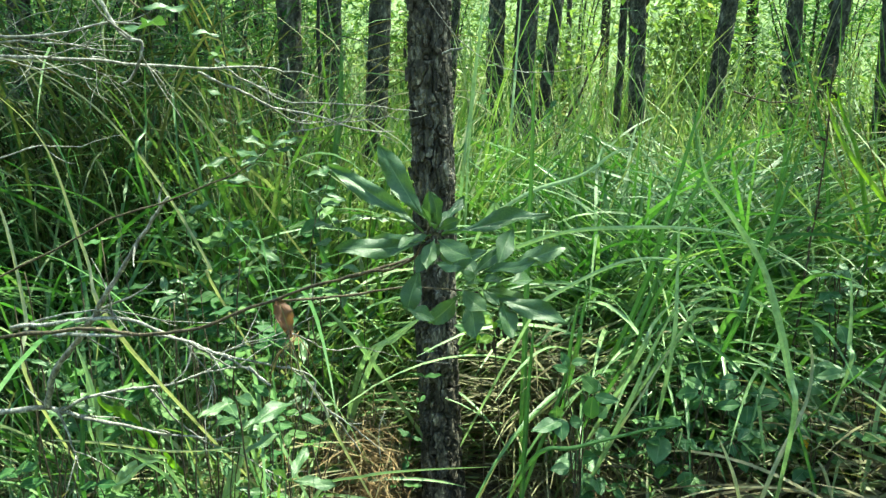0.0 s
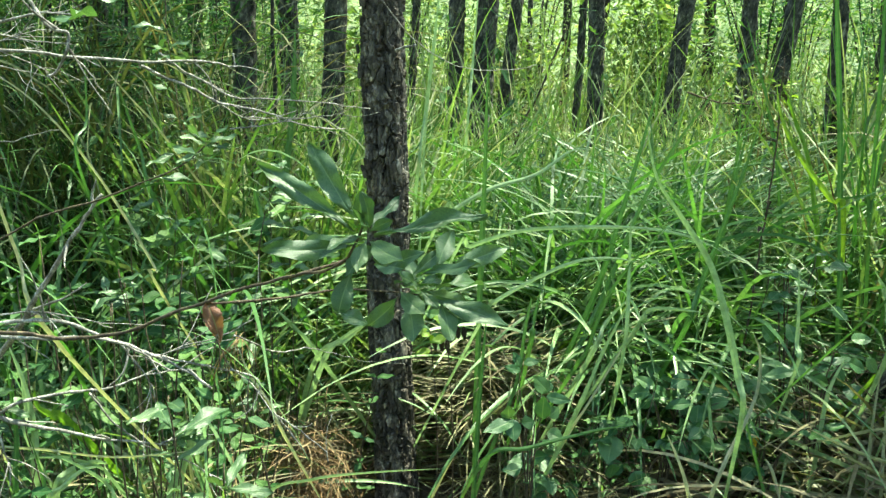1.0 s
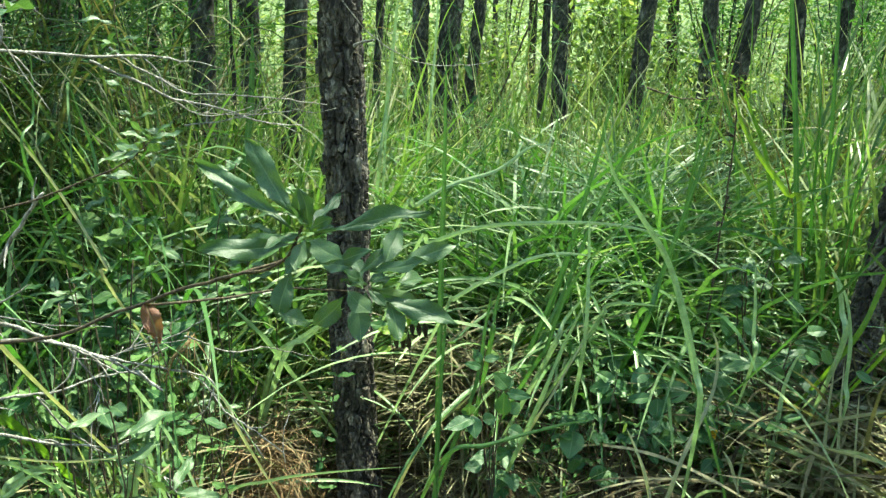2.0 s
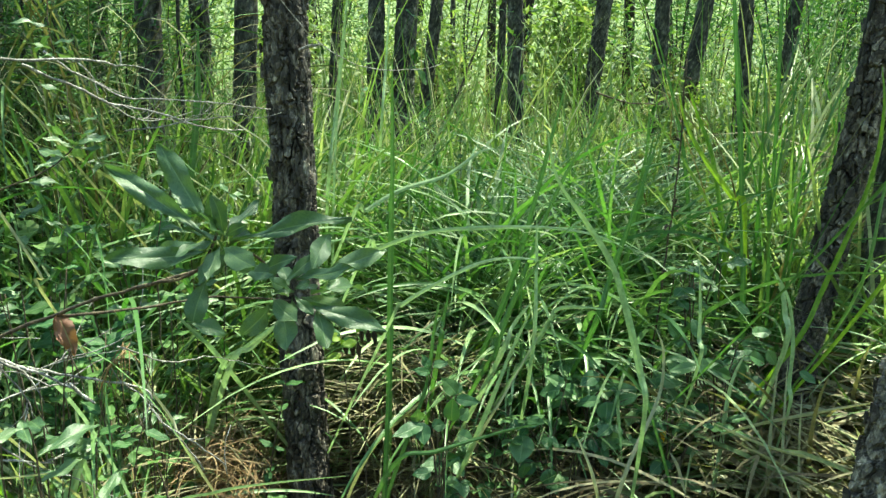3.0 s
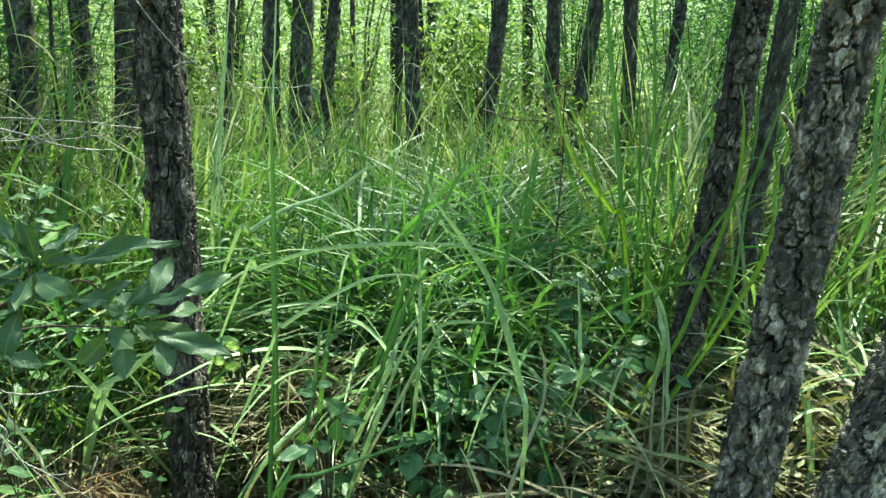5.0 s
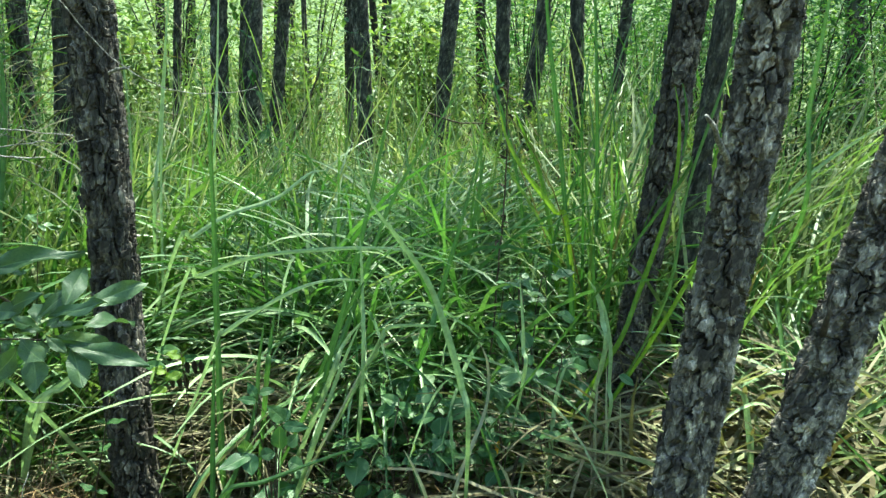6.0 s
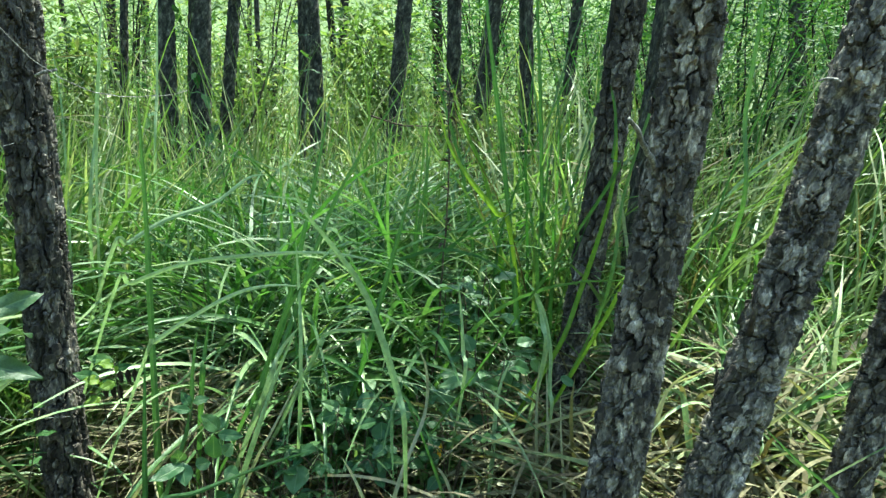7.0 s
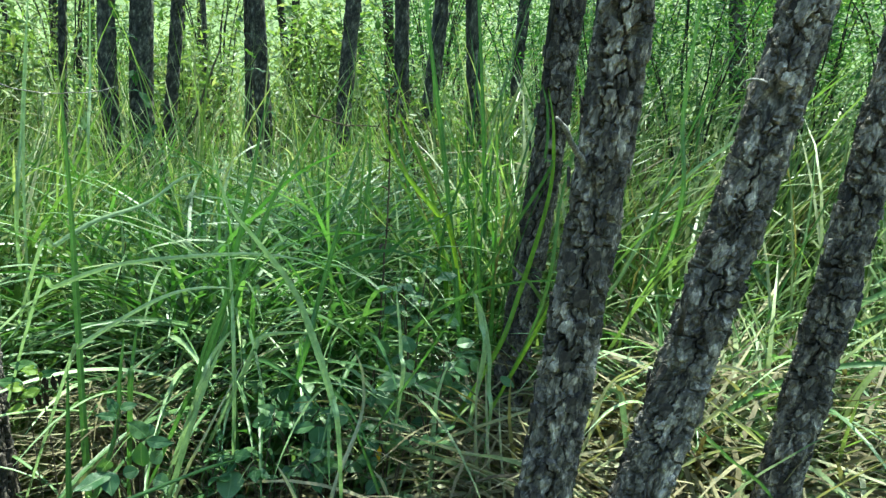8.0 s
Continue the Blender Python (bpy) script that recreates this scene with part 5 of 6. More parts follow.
def leafy_bramble(x, y, seed, rows, label):
    """A bramble whose leaves are given one by one: foot, tip and width of each. Every three of them share a cane."""
    rng = random.Random(seed)
    root = Vector((x, y, ground_z(x, y)))
    ob = thing("bramble_bush", label, "bush", Matrix.Translation(root), "brambles")
    for k in range(0, len(rows), 3):
        trio = rows[k:k + 3]
        hub = sum((Vector(base) for base, _, _ in trio), Vector()) / len(trio) - root + Vector((0, 0.01, -0.02))
        stem = [Vector((0, 0, -0.01)), Vector((hub.x * 0.35, hub.y * 0.35 + 0.02, hub.z * 0.7)), hub]
        part("cane", mesh_of("cane", *stick(stem, 0.0032, 0.0014, 6, 0.006, seed + k, 6), STEM), ob)
        for base, tip, width in trio:
            foot, end = Vector(base) - root, Vector(tip) - root
            stalk = part("leaf_stalk", mesh_of("leaf_stalk", *tube([hub, hub.lerp(foot, 0.5) + Vector((0, 0, 0.004)), foot], [0.0012, 0.001, 0.0008], 4), STEM), ob)
            up = (rng.uniform(-0.35, 0.35), -0.75 + rng.uniform(-0.3, 0.3), rng.uniform(0.5, 1.0))
            part("leaflet", OVAL_LEAVES[rng.randrange(4)], stalk, "", leaf_pose(foot, end, width * 1.05, 0.72, up))


SMALL_BRAMBLE = [
    ((0.220, 1.950, 0.384), (0.214, 1.930, 0.450), 0.0409),
    ((0.229, 1.970, 0.438), (0.289, 1.945, 0.434), 0.0280),
    ((0.233, 1.970, 0.448), (0.202, 1.954, 0.500), 0.0387),
    ((0.235, 2.000, 0.437), (0.241, 2.018, 0.467), 0.0271),
    ((0.238, 1.970, 0.383), (0.267, 1.975, 0.403), 0.0334),
    ((0.166, 2.020, 0.487), (0.124, 1.996, 0.512), 0.0219),
    ((0.173, 2.020, 0.508), (0.212, 2.016, 0.522), 0.0233),
    ((0.163, 2.030, 0.494), (0.152, 2.029, 0.539), 0.0275),
    ((0.149, 1.970, 0.367), (0.070, 1.920, 0.360), 0.0400),
    ((0.143, 1.970, 0.374), (0.145, 1.930, 0.333), 0.0427),
    ((0.136, 1.990, 0.366), (0.127, 1.970, 0.408), 0.0391),
    ((0.170, 2.000, 0.349), (0.206, 2.014, 0.353), 0.0339),
    ((0.239, 2.000, 0.326), (0.280, 1.977, 0.319), 0.0393),
    ((0.167, 1.950, 0.244), (0.120, 1.943, 0.237), 0.0383),
]
WIDE_BRAMBLE = [
    ((0.552, 2.210, 0.363), (0.491, 2.237, 0.352), 0.0449),
    ((0.571, 2.230, 0.371), (0.511, 2.231, 0.395), 0.0347),
    ((0.559, 2.210, 0.371), (0.627, 2.239, 0.349), 0.0374),
    ((0.671, 2.240, 0.400), (0.610, 2.215, 0.385), 0.0440),
    ((0.645, 2.260, 0.419), (0.684, 2.266, 0.432), 0.0352),
    ((0.772, 2.190, 0.368), (0.687, 2.183, 0.375), 0.0341),
    ((0.764, 2.160, 0.360), (0.688, 2.178, 0.343), 0.0366),
    ((0.673, 2.150, 0.350), (0.674, 2.130, 0.298), 0.0568),
    ((0.667, 2.190, 0.337), (0.594, 2.212, 0.328), 0.0341),
    ((0.558, 2.200, 0.359), (0.527, 2.203, 0.310), 0.0373),
]
LOW_BRAMBLE = [
    ((0.430, 2.120, 0.268), (0.422, 2.060, 0.209), 0.0661),
    ((0.469, 2.130, 0.255), (0.528, 2.148, 0.217), 0.0491),
    ((0.457, 2.150, 0.279), (0.400, 2.168, 0.266), 0.0291),
    ((0.435, 2.100, 0.192), (0.435, 2.101, 0.146), 0.0413),
    ((0.496, 2.100, 0.171), (0.511, 2.087, 0.130), 0.0484),
    ((0.646, 2.140, 0.232), (0.582, 2.113, 0.230), 0.0406),
    ((0.643, 2.130, 0.235), (0.669, 2.080, 0.187), 0.0462),
    ((0.665, 2.140, 0.231), (0.728, 2.133, 0.226), 0.0406),
    ((0.650, 2.180, 0.247), (0.632, 2.175, 0.297), 0.0369),
    ((0.190, 2.080, 0.208), (0.247, 2.053, 0.241), 0.0409),
]
BLUISH_BRAMBLE = [
    ((0.912, 2.100, 0.471), (0.830, 2.102, 0.456), 0.0341),
    ((0.898, 2.140, 0.469), (0.847, 2.131, 0.491), 0.0246),
    ((0.957, 2.160, 0.486), (0.933, 2.152, 0.518), 0.0337),
    ((0.907, 2.120, 0.468), (0.950, 2.112, 0.465), 0.0431),
    ((0.955, 2.120, 0.454), (1.030, 2.149, 0.424), 0.0402),
    ((1.030, 2.120, 0.471), (1.070, 2.128, 0.416), 0.0431),
    ((1.101, 2.200, 0.531), (1.161, 2.210, 0.538), 0.0373),
    ((1.140, 2.180, 0.487), (1.169, 2.170, 0.442), 0.0340),
    ((0.990, 2.300, 0.489), (0.977, 2.311, 0.546), 0.0467),
    ((0.905, 2.250, 0.507), (0.864, 2.227, 0.558), 0.0381),
    ((1.209, 2.120, 0.443), (1.248, 2.093, 0.420), 0.0287),
    ((1.074, 2.150, 0.483), (1.135, 2.171, 0.457), 0.0408),
]
leafy_bramble(0.20, 2.02, 31, SMALL_BRAMBLE, "small bramble with dark green toothed leaves in shade")
leafy_bramble(0.62, 2.26, 32, WIDE_BRAMBLE, "spreading bramble with dark green leaflets in the grass")
leafy_bramble(0.52, 2.18, 33, LOW_BRAMBLE, "low bramble shoot under dry blades")
leafy_bramble(1.04, 2.22, 34, BLUISH_BRAMBLE, "dark bluish bramble beside a leaning pine")
bramble(0.56, 2.16, 38, 5, 0.22, 0.30, 4, 0.055, "low bramble with dark green leaflets among straw")
bramble(0.86, 2.14, 39, 4, 0.18, 0.34, 4, 0.055, "low bramble with dark green leaflets among straw")
bramble(0.30, 2.12, 40, 4, 0.16, 0.22, 3, 0.055, "low bramble with dark green leaflets among straw")
bramble(0.72, 2.40, 36, 4, 0.28, 0.36, 4, 0.075, "bramble half buried in the grass")
bramble(1.10, 2.40, 37, 4, 0.20, 0.46, 4, 0.070, "bramble in the shade of a leaning pine")
bramble(1.02, 2.42, 35, 4, 0.12, 0.72, 5, 0.055, "tall bramble shoot with small bluish leaves")
weed(2.047, 5.20, 1.29, 41, 7, 0.13, LIME_LEAVES, "tall weed with sunlit lime-green leaves", (-0.8, 0.6))
weed(2.255, 5.30, 1.34, 42, 7, 0.13, LIME_LEAVES, "tall weed with sunlit lime-green leaves", (-0.8, 0.6))
weed(2.295, 5.10, 1.38, 43, 7, 0.13, LIME_LEAVES, "tall weed with sunlit lime-green leaves", (-0.8, 0.6))
weed(2.517, 5.20, 1.14, 44, 7, 0.13, LIME_LEAVES, "tall weed with sunlit lime-green leaves", (-0.8, 0.6))
weed(2.071, 5.00, 1.16, 45, 7, 0.13, LIME_LEAVES, "tall weed with sunlit lime-green leaves", (-0.8, 0.6))
for k, (x, y, h) in enumerate(((-0.88, 1.75, 0.88), (-1.0, 1.72, 0.8), (-0.76, 1.77, 0.86), (-0.62, 1.9, 0.7), (-0.52, 2.1, 0.72), (-0.7, 2.2, 0.75), (-0.9, 2.1, 0.8), (-0.42, 1.75, 0.5),
                               (-0.6, 1.6, 0.5), (-1.1, 1.9, 0.7), (-0.35, 2.3, 0.6), (-0.55, 2.5, 0.75), (0.1, 2.75, 0.6), (0.25, 2.95, 0.75), (0.0, 3.1, 0.8), (0.4, 3.3, 0.8))):
    weed(x, y, h, 60 + k, 6, 0.07, WEED_LEAVES)
for k in range(30):
    rng_k = random.Random(400 + k)
    weed(rng_k.uniform(0.05, 1.2), rng_k.uniform(2.2, 2.75), rng_k.uniform(0.22, 0.45), 200 + k, 6, 0.045, WEED_LEAVES, "low small-leaved herb between the brambles", (-0.5, 0.6))
for k in range(26):
    rng_k = random.Random(900 + k)
    weed(rng_k.uniform(-1.6, 2.9), rng_k.uniform(3.2, 6.5), rng_k.uniform(0.7, 1.3), 100 + k, 7, 0.085, WEED_LEAVES if k % 6 else LIME_LEAVES, "leafy weed standing in sunny grass", (-1.0, 0.7))
for k in range(9):
    rng_k = random.Random(950 + k)
    weed(-1.7 + 4.6 * (k + rng_k.random()) / 9, rng_k.uniform(4.2, 5.9), rng_k.uniform(1.5, 2.1), 160 + k, 12, 0.11, WEED_LEAVES, "slender leafy sapling between the pines", (-1.5, 0.9))
part_yellow = thing("fallen_leaf", "yellowed leaf caught on dry blades", "leaf")
part("leaf", YELLOW_LEAF, part_yellow, "", leaf_pose((0.845, 2.18, 0.262), (0.858, 2.175, 0.205), 0.02, 0.35, (0.3, -1, 0)))


# ---- dead branches ----
def dead_branch(label, *pieces, side_twigs=4, wood=None):
    """Grey leafless wood: each piece is a line of points, its thickness at the start and at the tip."""
    ob = thing("dead_branch", label, "branch", group="dead branches")
    for k, (points, r0, r1) in enumerate(pieces):
        piece = part("limb" if k == 0 else "side_limb", mesh_of("limb", *stick(points, r0 * 0.8, r1 * 0.8, 6, 0.006, k + 3, 6), wood or TWIG), ob)
        rng, line = random.Random(len(label) * 7 + k), spline(points, 6)
        for _ in range(side_twigs if len(line) > 12 else side_twigs // 2):
            i = rng.randrange(len(line) // 4, len(line) - 1)
            way = (line[i + 1] - line[i]).normalized()
            out = (way * rng.uniform(0.3, 1.0) + Vector((rng.uniform(-0.7, 0.7), rng.uniform(-0.5, 0.5), rng.uniform(-0.8, 0.7)))).normalized()
            reach = rng.uniform(0.04, 0.13)
            bent = out * reach * 0.5 + Vector((rng.uniform(-0.012, 0.012), 0, rng.uniform(-0.012, 0.012)))
            part("twig", mesh_of("twig", *stick([line[i], line[i] + bent, line[i] + out * reach], max(r1, r0 * 0.3), 0.0006, 4, 0.003, i, 5), wood or TWIG), piece)


dead_branch("bleached dead twigs tangled over the thicket",
            ([(-1.122, 1.60, 1.291), (-0.975, 1.60, 1.286), (-0.806, 1.60, 1.278), (-0.673, 1.65, 1.263), (-0.547, 1.75, 1.268), (-0.498, 1.80, 1.261), (-0.497, 1.80, 1.29)], 0.0055, 0.002),
            ([(-1.048, 1.50, 1.317), (-0.864, 1.50, 1.325), (-0.761, 1.50, 1.345), (-0.661, 1.50, 1.341)], 0.0045, 0.0015),
            ([(-1.025, 1.50, 1.314), (-0.888, 1.50, 1.310), (-0.821, 1.52, 1.300), (-0.734, 1.55, 1.290)], 0.003, 0.001),
            ([(-0.95, 1.6, 1.285), (-0.86, 1.58, 1.31), (-0.80, 1.56, 1.33)], 0.002, 0.0008),
            ([(-0.90, 1.6, 1.283), (-0.84, 1.62, 1.25), (-0.80, 1.65, 1.22)], 0.002, 0.0008),
            ([(-0.94, 1.5, 1.318), (-0.87, 1.5, 1.34), (-0.84, 1.5, 1.40)], 0.002, 0.0008),
            ([(-1.08, 1.55, 1.30), (-0.98, 1.53, 1.272), (-0.90, 1.52, 1.262), (-0.82, 1.5, 1.27)], 0.0024, 0.0008),
            ([(-1.06, 1.52, 1.335), (-0.95, 1.5, 1.30), (-0.86, 1.52, 1.255), (-0.78, 1.54, 1.228)], 0.0020, 0.0008), side_twigs=5)
dead_branch("pale crooked dead twig hanging down",
            ([(-0.555, 1.07, 1.348), (-0.531, 1.07, 1.299), (-0.513, 1.07, 1.282), (-0.496, 1.07, 1.277), (-0.499, 1.07, 1.258), (-0.518, 1.08, 1.236), (-0.535, 1.08, 1.225)], 0.0034, 0.0022),
            ([(-0.500, 1.07, 1.262), (-0.504, 1.10, 1.244), (-0.496, 1.12, 1.225), (-0.489, 1.15, 1.201)], 0.002, 0.001), side_twigs=1)
dead_branch("fine grey dead twigs reaching towards a pine",
            ([(-0.748, 1.90, 1.265), (-0.670, 1.95, 1.222), (-0.601, 2.0, 1.180), (-0.514, 2.0, 1.165), (-0.427, 2.0, 1.139), (-0.350, 2.05, 1.117), (-0.298, 2.1, 1.118)], 0.0048, 0.0018),
            ([(-0.741, 2.0, 1.300), (-0.642, 2.0, 1.236), (-0.542, 2.0, 1.193), (-0.368, 2.0, 1.185), (-0.237, 2.1, 1.165)], 0.0038, 0.0015),
            ([(-0.601, 2.0, 1.18), (-0.56, 2.02, 1.15), (-0.50, 2.05, 1.14), (-0.42, 2.05, 1.16)], 0.0026, 0.0012),
            ([(-0.632, 2.2, 1.107), (-0.535, 2.2, 1.122), (-0.406, 2.2, 1.138), (-0.327, 2.2, 1.153)], 0.003, 0.0014),
            ([(-0.427, 2.0, 1.139), (-0.38, 2.0, 1.155), (-0.35, 2.0, 1.18)], 0.0014, 0.0007))
dead_branch("thin dead twig lying across tall grass", ([(-1.030, 1.5, 1.077), (-0.933, 1.5, 1.108), (-0.886, 1.5, 1.112), (-0.827, 1.5, 1.116), (-0.745, 1.5, 1.135)], 0.0022, 0.001), side_twigs=1)
dead_branch("forked grey branch low in the grass",
            ([(-1.107, 1.45, 0.565), (-0.965, 1.46, 0.577), (-0.911, 1.47, 0.570), (-0.821, 1.5, 0.533), (-0.723, 1.55, 0.491), (-0.618, 1.6, 0.459)], 0.009, 0.002),
            ([(-0.917, 1.47, 0.570), (-0.866, 1.48, 0.596), (-0.790, 1.5, 0.609), (-0.701, 1.52, 0.613), (-0.639, 1.55, 0.631), (-0.557, 1.6, 0.628)], 0.0055, 0.002),
            ([(-0.934, 1.46, 0.584), (-0.891, 1.42, 0.660), (-0.819, 1.38, 0.744), (-0.747, 1.33, 0.815), (-0.700, 1.3, 0.865), (-0.643, 1.28, 0.941), (-0.595, 1.26, 0.998), (-0.553, 1.25, 1.042)], 0.0085, 0.003),
            ([(-0.918, 1.47, 0.568), (-0.898, 1.46, 0.523), (-0.874, 1.45, 0.466)], 0.004, 0.0015),
            ([(-0.745, 1.52, 0.602), (-0.720, 1.55, 0.540), (-0.682, 1.6, 0.461), (-0.600, 1.65, 0.392), (-0.509, 1.65, 0.340)], 0.003, 0.0012))
dead_branch("bundle of broken pale branches over low weeds",
            ([(-0.886, 1.3, 0.798), (-0.800, 1.3, 0.810), (-0.705, 1.32, 0.813), (-0.652, 1.34, 0.798), (-0.599, 1.36, 0.766), (-0.544, 1.38, 0.733), (-0.488, 1.4, 0.700), (-0.445, 1.4, 0.667)], 0.0055, 0.003),
            ([(-0.865, 1.3, 0.790), (-0.781, 1.3, 0.786), (-0.676, 1.3, 0.793), (-0.602, 1.32, 0.783), (-0.554, 1.35, 0.748), (-0.513, 1.38, 0.706)], 0.005, 0.002),
            ([(-0.890, 1.3, 0.796), (-0.79, 1.31, 0.824), (-0.69, 1.32, 0.828), (-0.60, 1.34, 0.80)], 0.003, 0.001),
            ([(-0.60, 1.36, 0.767), (-0.56, 1.37, 0.70), (-0.545, 1.38, 0.64)], 0.0025, 0.001),
            ([(-0.54, 1.38, 0.73), (-0.50, 1.4, 0.745), (-0.43, 1.42, 0.76), (-0.36, 1.42, 0.80)], 0.0022, 0.001))
dead_branch("pale forked dead twig hanging over the litter",
            ([(-0.615, 1.52, 0.688), (-0.503, 1.54, 0.657), (-0.409, 1.55, 0.632), (-0.396, 1.55, 0.591), (-0.367, 1.56, 0.543), (-0.313, 1.58, 0.445)], 0.0034, 0.0016),
            ([(-0.367, 1.56, 0.543), (-0.321, 1.57, 0.506), (-0.280, 1.60, 0.450), (-0.276, 1.62, 0.414)], 0.0024, 0.0012),
            ([(-0.469, 1.54, 0.681), (-0.451, 1.55, 0.644), (-0.410, 1.55, 0.620)], 0.002, 0.001), side_twigs=2)
dead_branch("thin dead twig reaching a pine trunk", ([(-0.397, 1.4, 0.768), (-0.369, 1.6, 0.670), (-0.365, 1.9, 0.580), (-0.290, 2.2, 0.450), (-0.164, 2.28, 0.410)], 0.0022, 0.001), side_twigs=1)
dead_branch("thin drooping dead twig in front of pines", ([(-0.223, 2.0, 1.474), (-0.131, 2.05, 1.353), (-0.029, 2.1, 1.283), (0.082, 2.15, 1.267), (0.200, 2.2, 1.281)], 0.0022, 0.001), side_twigs=1)
dead_branch("bare dead twig across tall grass", ([(0.816, 3.0, 1.221), (0.918, 3.0, 1.184), (1.057, 3.0, 1.176)], 0.005, 0.003), side_twigs=1, wood=STEM)
dead_branch("slanting bare sapling stem", ([(0.60, 5.0, 1.62), (0.448, 5.0, 1.241), (0.30, 5.0, 0.9), (0.1, 5.0, 0.0)], 0.007, 0.011), side_twigs=1, wood=STEM)


def brown_stems(x, y, count, seed, label):
    """A few thin bare stems that rise from one root."""
    rng = random.Random(seed)
    ob = thing("bare_stem", label, "plant", Matrix.Translation((x, y, ground_z(x, y))), "bare brown stems")
    for k in range(count):
        a, high, out = rng.uniform(0, 6.283), rng.uniform(0.45, 0.85), rng.uniform(0.02, 0.16)
        tip = Vector((math.cos(a) * out, math.sin(a) * out, high))
        foot = Vector((rng.uniform(-0.04, 0.04), rng.uniform(-0.04, 0.04), -0.02))
        part("stem", mesh_of("stem", *stick([foot, foot.lerp(tip, 0.5) + Vector((rng.uniform(-0.03, 0.03), 0, 0)), tip], 0.0028, 0.0012, 6, 0.008, seed + k, 6), STEM), ob)


for k, (x, y) in enumerate(((-0.98, 1.5), (-0.72, 1.62), (-0.60, 1.72), (-0.85, 1.75), (-0.48, 1.85), (-1.1, 1.7))):
    brown_stems(x, y, 3, 520 + k, "thin bare reddish brown stems in the thicket")


def needle_bundle():
    """Dead pine needles that hang caught on the twigs."""
    ob = thing("needle_bundle", "reddish brown pine needles caught on dead twigs", "needles", Matrix.Translation((-0.421, 1.5, 0.734)))
    rng = random.Random(12)
    for k in range(14):
        side = rng.uniform(-0.065, 0.04)
        tip = Vector((side, rng.uniform(-0.03, 0.03), -rng.uniform(0.06, 0.13)))
        root = Vector((rng.uniform(-0.008, 0.008), rng.uniform(-0.006, 0.006), rng.uniform(-0.012, 0.01)))
        part("needle", mesh_of("needle", *tube([root, root.lerp(tip, 0.5) + Vector((side * 0.15, 0, 0.004)), tip], [0.0009, 0.0009, 0.0004], 4), LITTER), ob)


needle_bundle()


def withered_herb(x, y, high):
    """A thin herb with a few pale leaves near its top and dark dead pods hanging from it."""
    ob = thing("weed", "thin herb with pale leaves and dark withered pods", "plant", Matrix.Translation((x, y, ground_z(x, y))), "broad-leaved weeds")
    top = Vector((-0.02, 0.0, high))
    part("stem", mesh_of("stem", *stick([(0, 0, -0.01), top * 0.5 + Vector((0.012, 0, 0)), top], 0.0026, 0.0012, 5, 0.004, 9, 6), STEM), ob)
    for k, (dx, dy, dz, size) in enumerate(((-0.9, 0.1, 0.15, 0.075), (-0.5, -0.4, 0.35, 0.05), (0.8, -0.3, 0.3, 0.055), (0.2, -0.6, 0.6, 0.045), (0.9, 0.2, -0.1, 0.05), (-0.7, -0.2, -0.3, 0.05))):
        foot = top - Vector((0, 0, 0.012 * k))
        part("leaf", LIME_LEAVES[k % 3] if k % 2 else WEED_LEAVES[k % 3], ob, "", leaf_pose(foot, foot + Vector((dx, dy, dz)).normalized() * size, None, 0.45, (0, -0.7, 0.7)))
    for k, dx in enumerate((0.014, 0.034, 0.052)):
        foot = top + Vector((dx, -0.01, -0.02))
        part("pod", SEED_HEAD, ob, "dark withered pod", leaf_pose(foot, foot + Vector((0.003, 0, -0.045 - 0.004 * k)), 0.016, 0.6, (0, -1, 0.2)))


withered_herb(-0.02, 2.27, 0.56 - ground_z(-0.02, 2.27))
withered_herb(-0.07, 2.33, 0.50 - ground_z(-0.07, 2.33))


def dry_stalk():
    ob = thing("dry_stalk", "reddish dry stalk with withered seed heads", "plant")
    points = [(0.883, 2.600, 0.016), (0.914, 2.600, 0.223), (0.959, 2.620, 0.419), (0.995, 2.650, 0.752), (1.015, 2.650, 1.003), (1.019, 2.650, 1.322)]
    part("stem", mesh_of("stem", *stick(points, 0.0045, 0.0025, 8, 0.006, 4), STEM), ob)
    line, rng = spline(points, 12), random.Random(3)
    for k in range(26):
        p = line[rng.randrange(14, len(line))]
        d = Vector((rng.uniform(-1, 1), rng.uniform(-1, 1), rng.uniform(-0.4, 0.8))).normalized()
        part("seed_head", SEED_HEAD, ob, "", leaf_pose(p, p + d * rng.uniform(0.015, 0.035), None, 0.42))


dry_stalk()


# ---- bushes and woods in the distance ----
def leaf_cloud(rng, centres, per, spread, size, lift=0.1, ratio=0.15):
    """Many small folded leaves round the given points."""
    n = len(centres) * per
    c = np.repeat(centres, per, 0) + rng.normal(0, 1, (n, 3)) * np.asarray(spread)
    d = rng.normal(0, 1, (n, 3))
    d[:, 2] = d[:, 2] * 0.6 + lift
    d /= np.linalg.norm(d, axis=1)[:, None]
    s = np.cross(d, rng.normal(0, 1, (n, 3)))
    s /= np.linalg.norm(s, axis=1)[:, None] + 1e-9
    u = np.cross(s, d)
    L = rng.uniform(*size, n)[:, None]
    verts = np.stack([c, c + d * L * 0.45 + s * L * ratio + u * L * 0.06, c + d * L, c + d * L * 0.45 - s * L * ratio + u * L * 0.06], 1)
    k = (np.arange(n) * 4)[:, None]
    tris = np.concatenate([k + np.array([[0, 1, 2]]), k + np.array([[0, 2, 3]])])
    return verts.reshape(-1, 3), tris


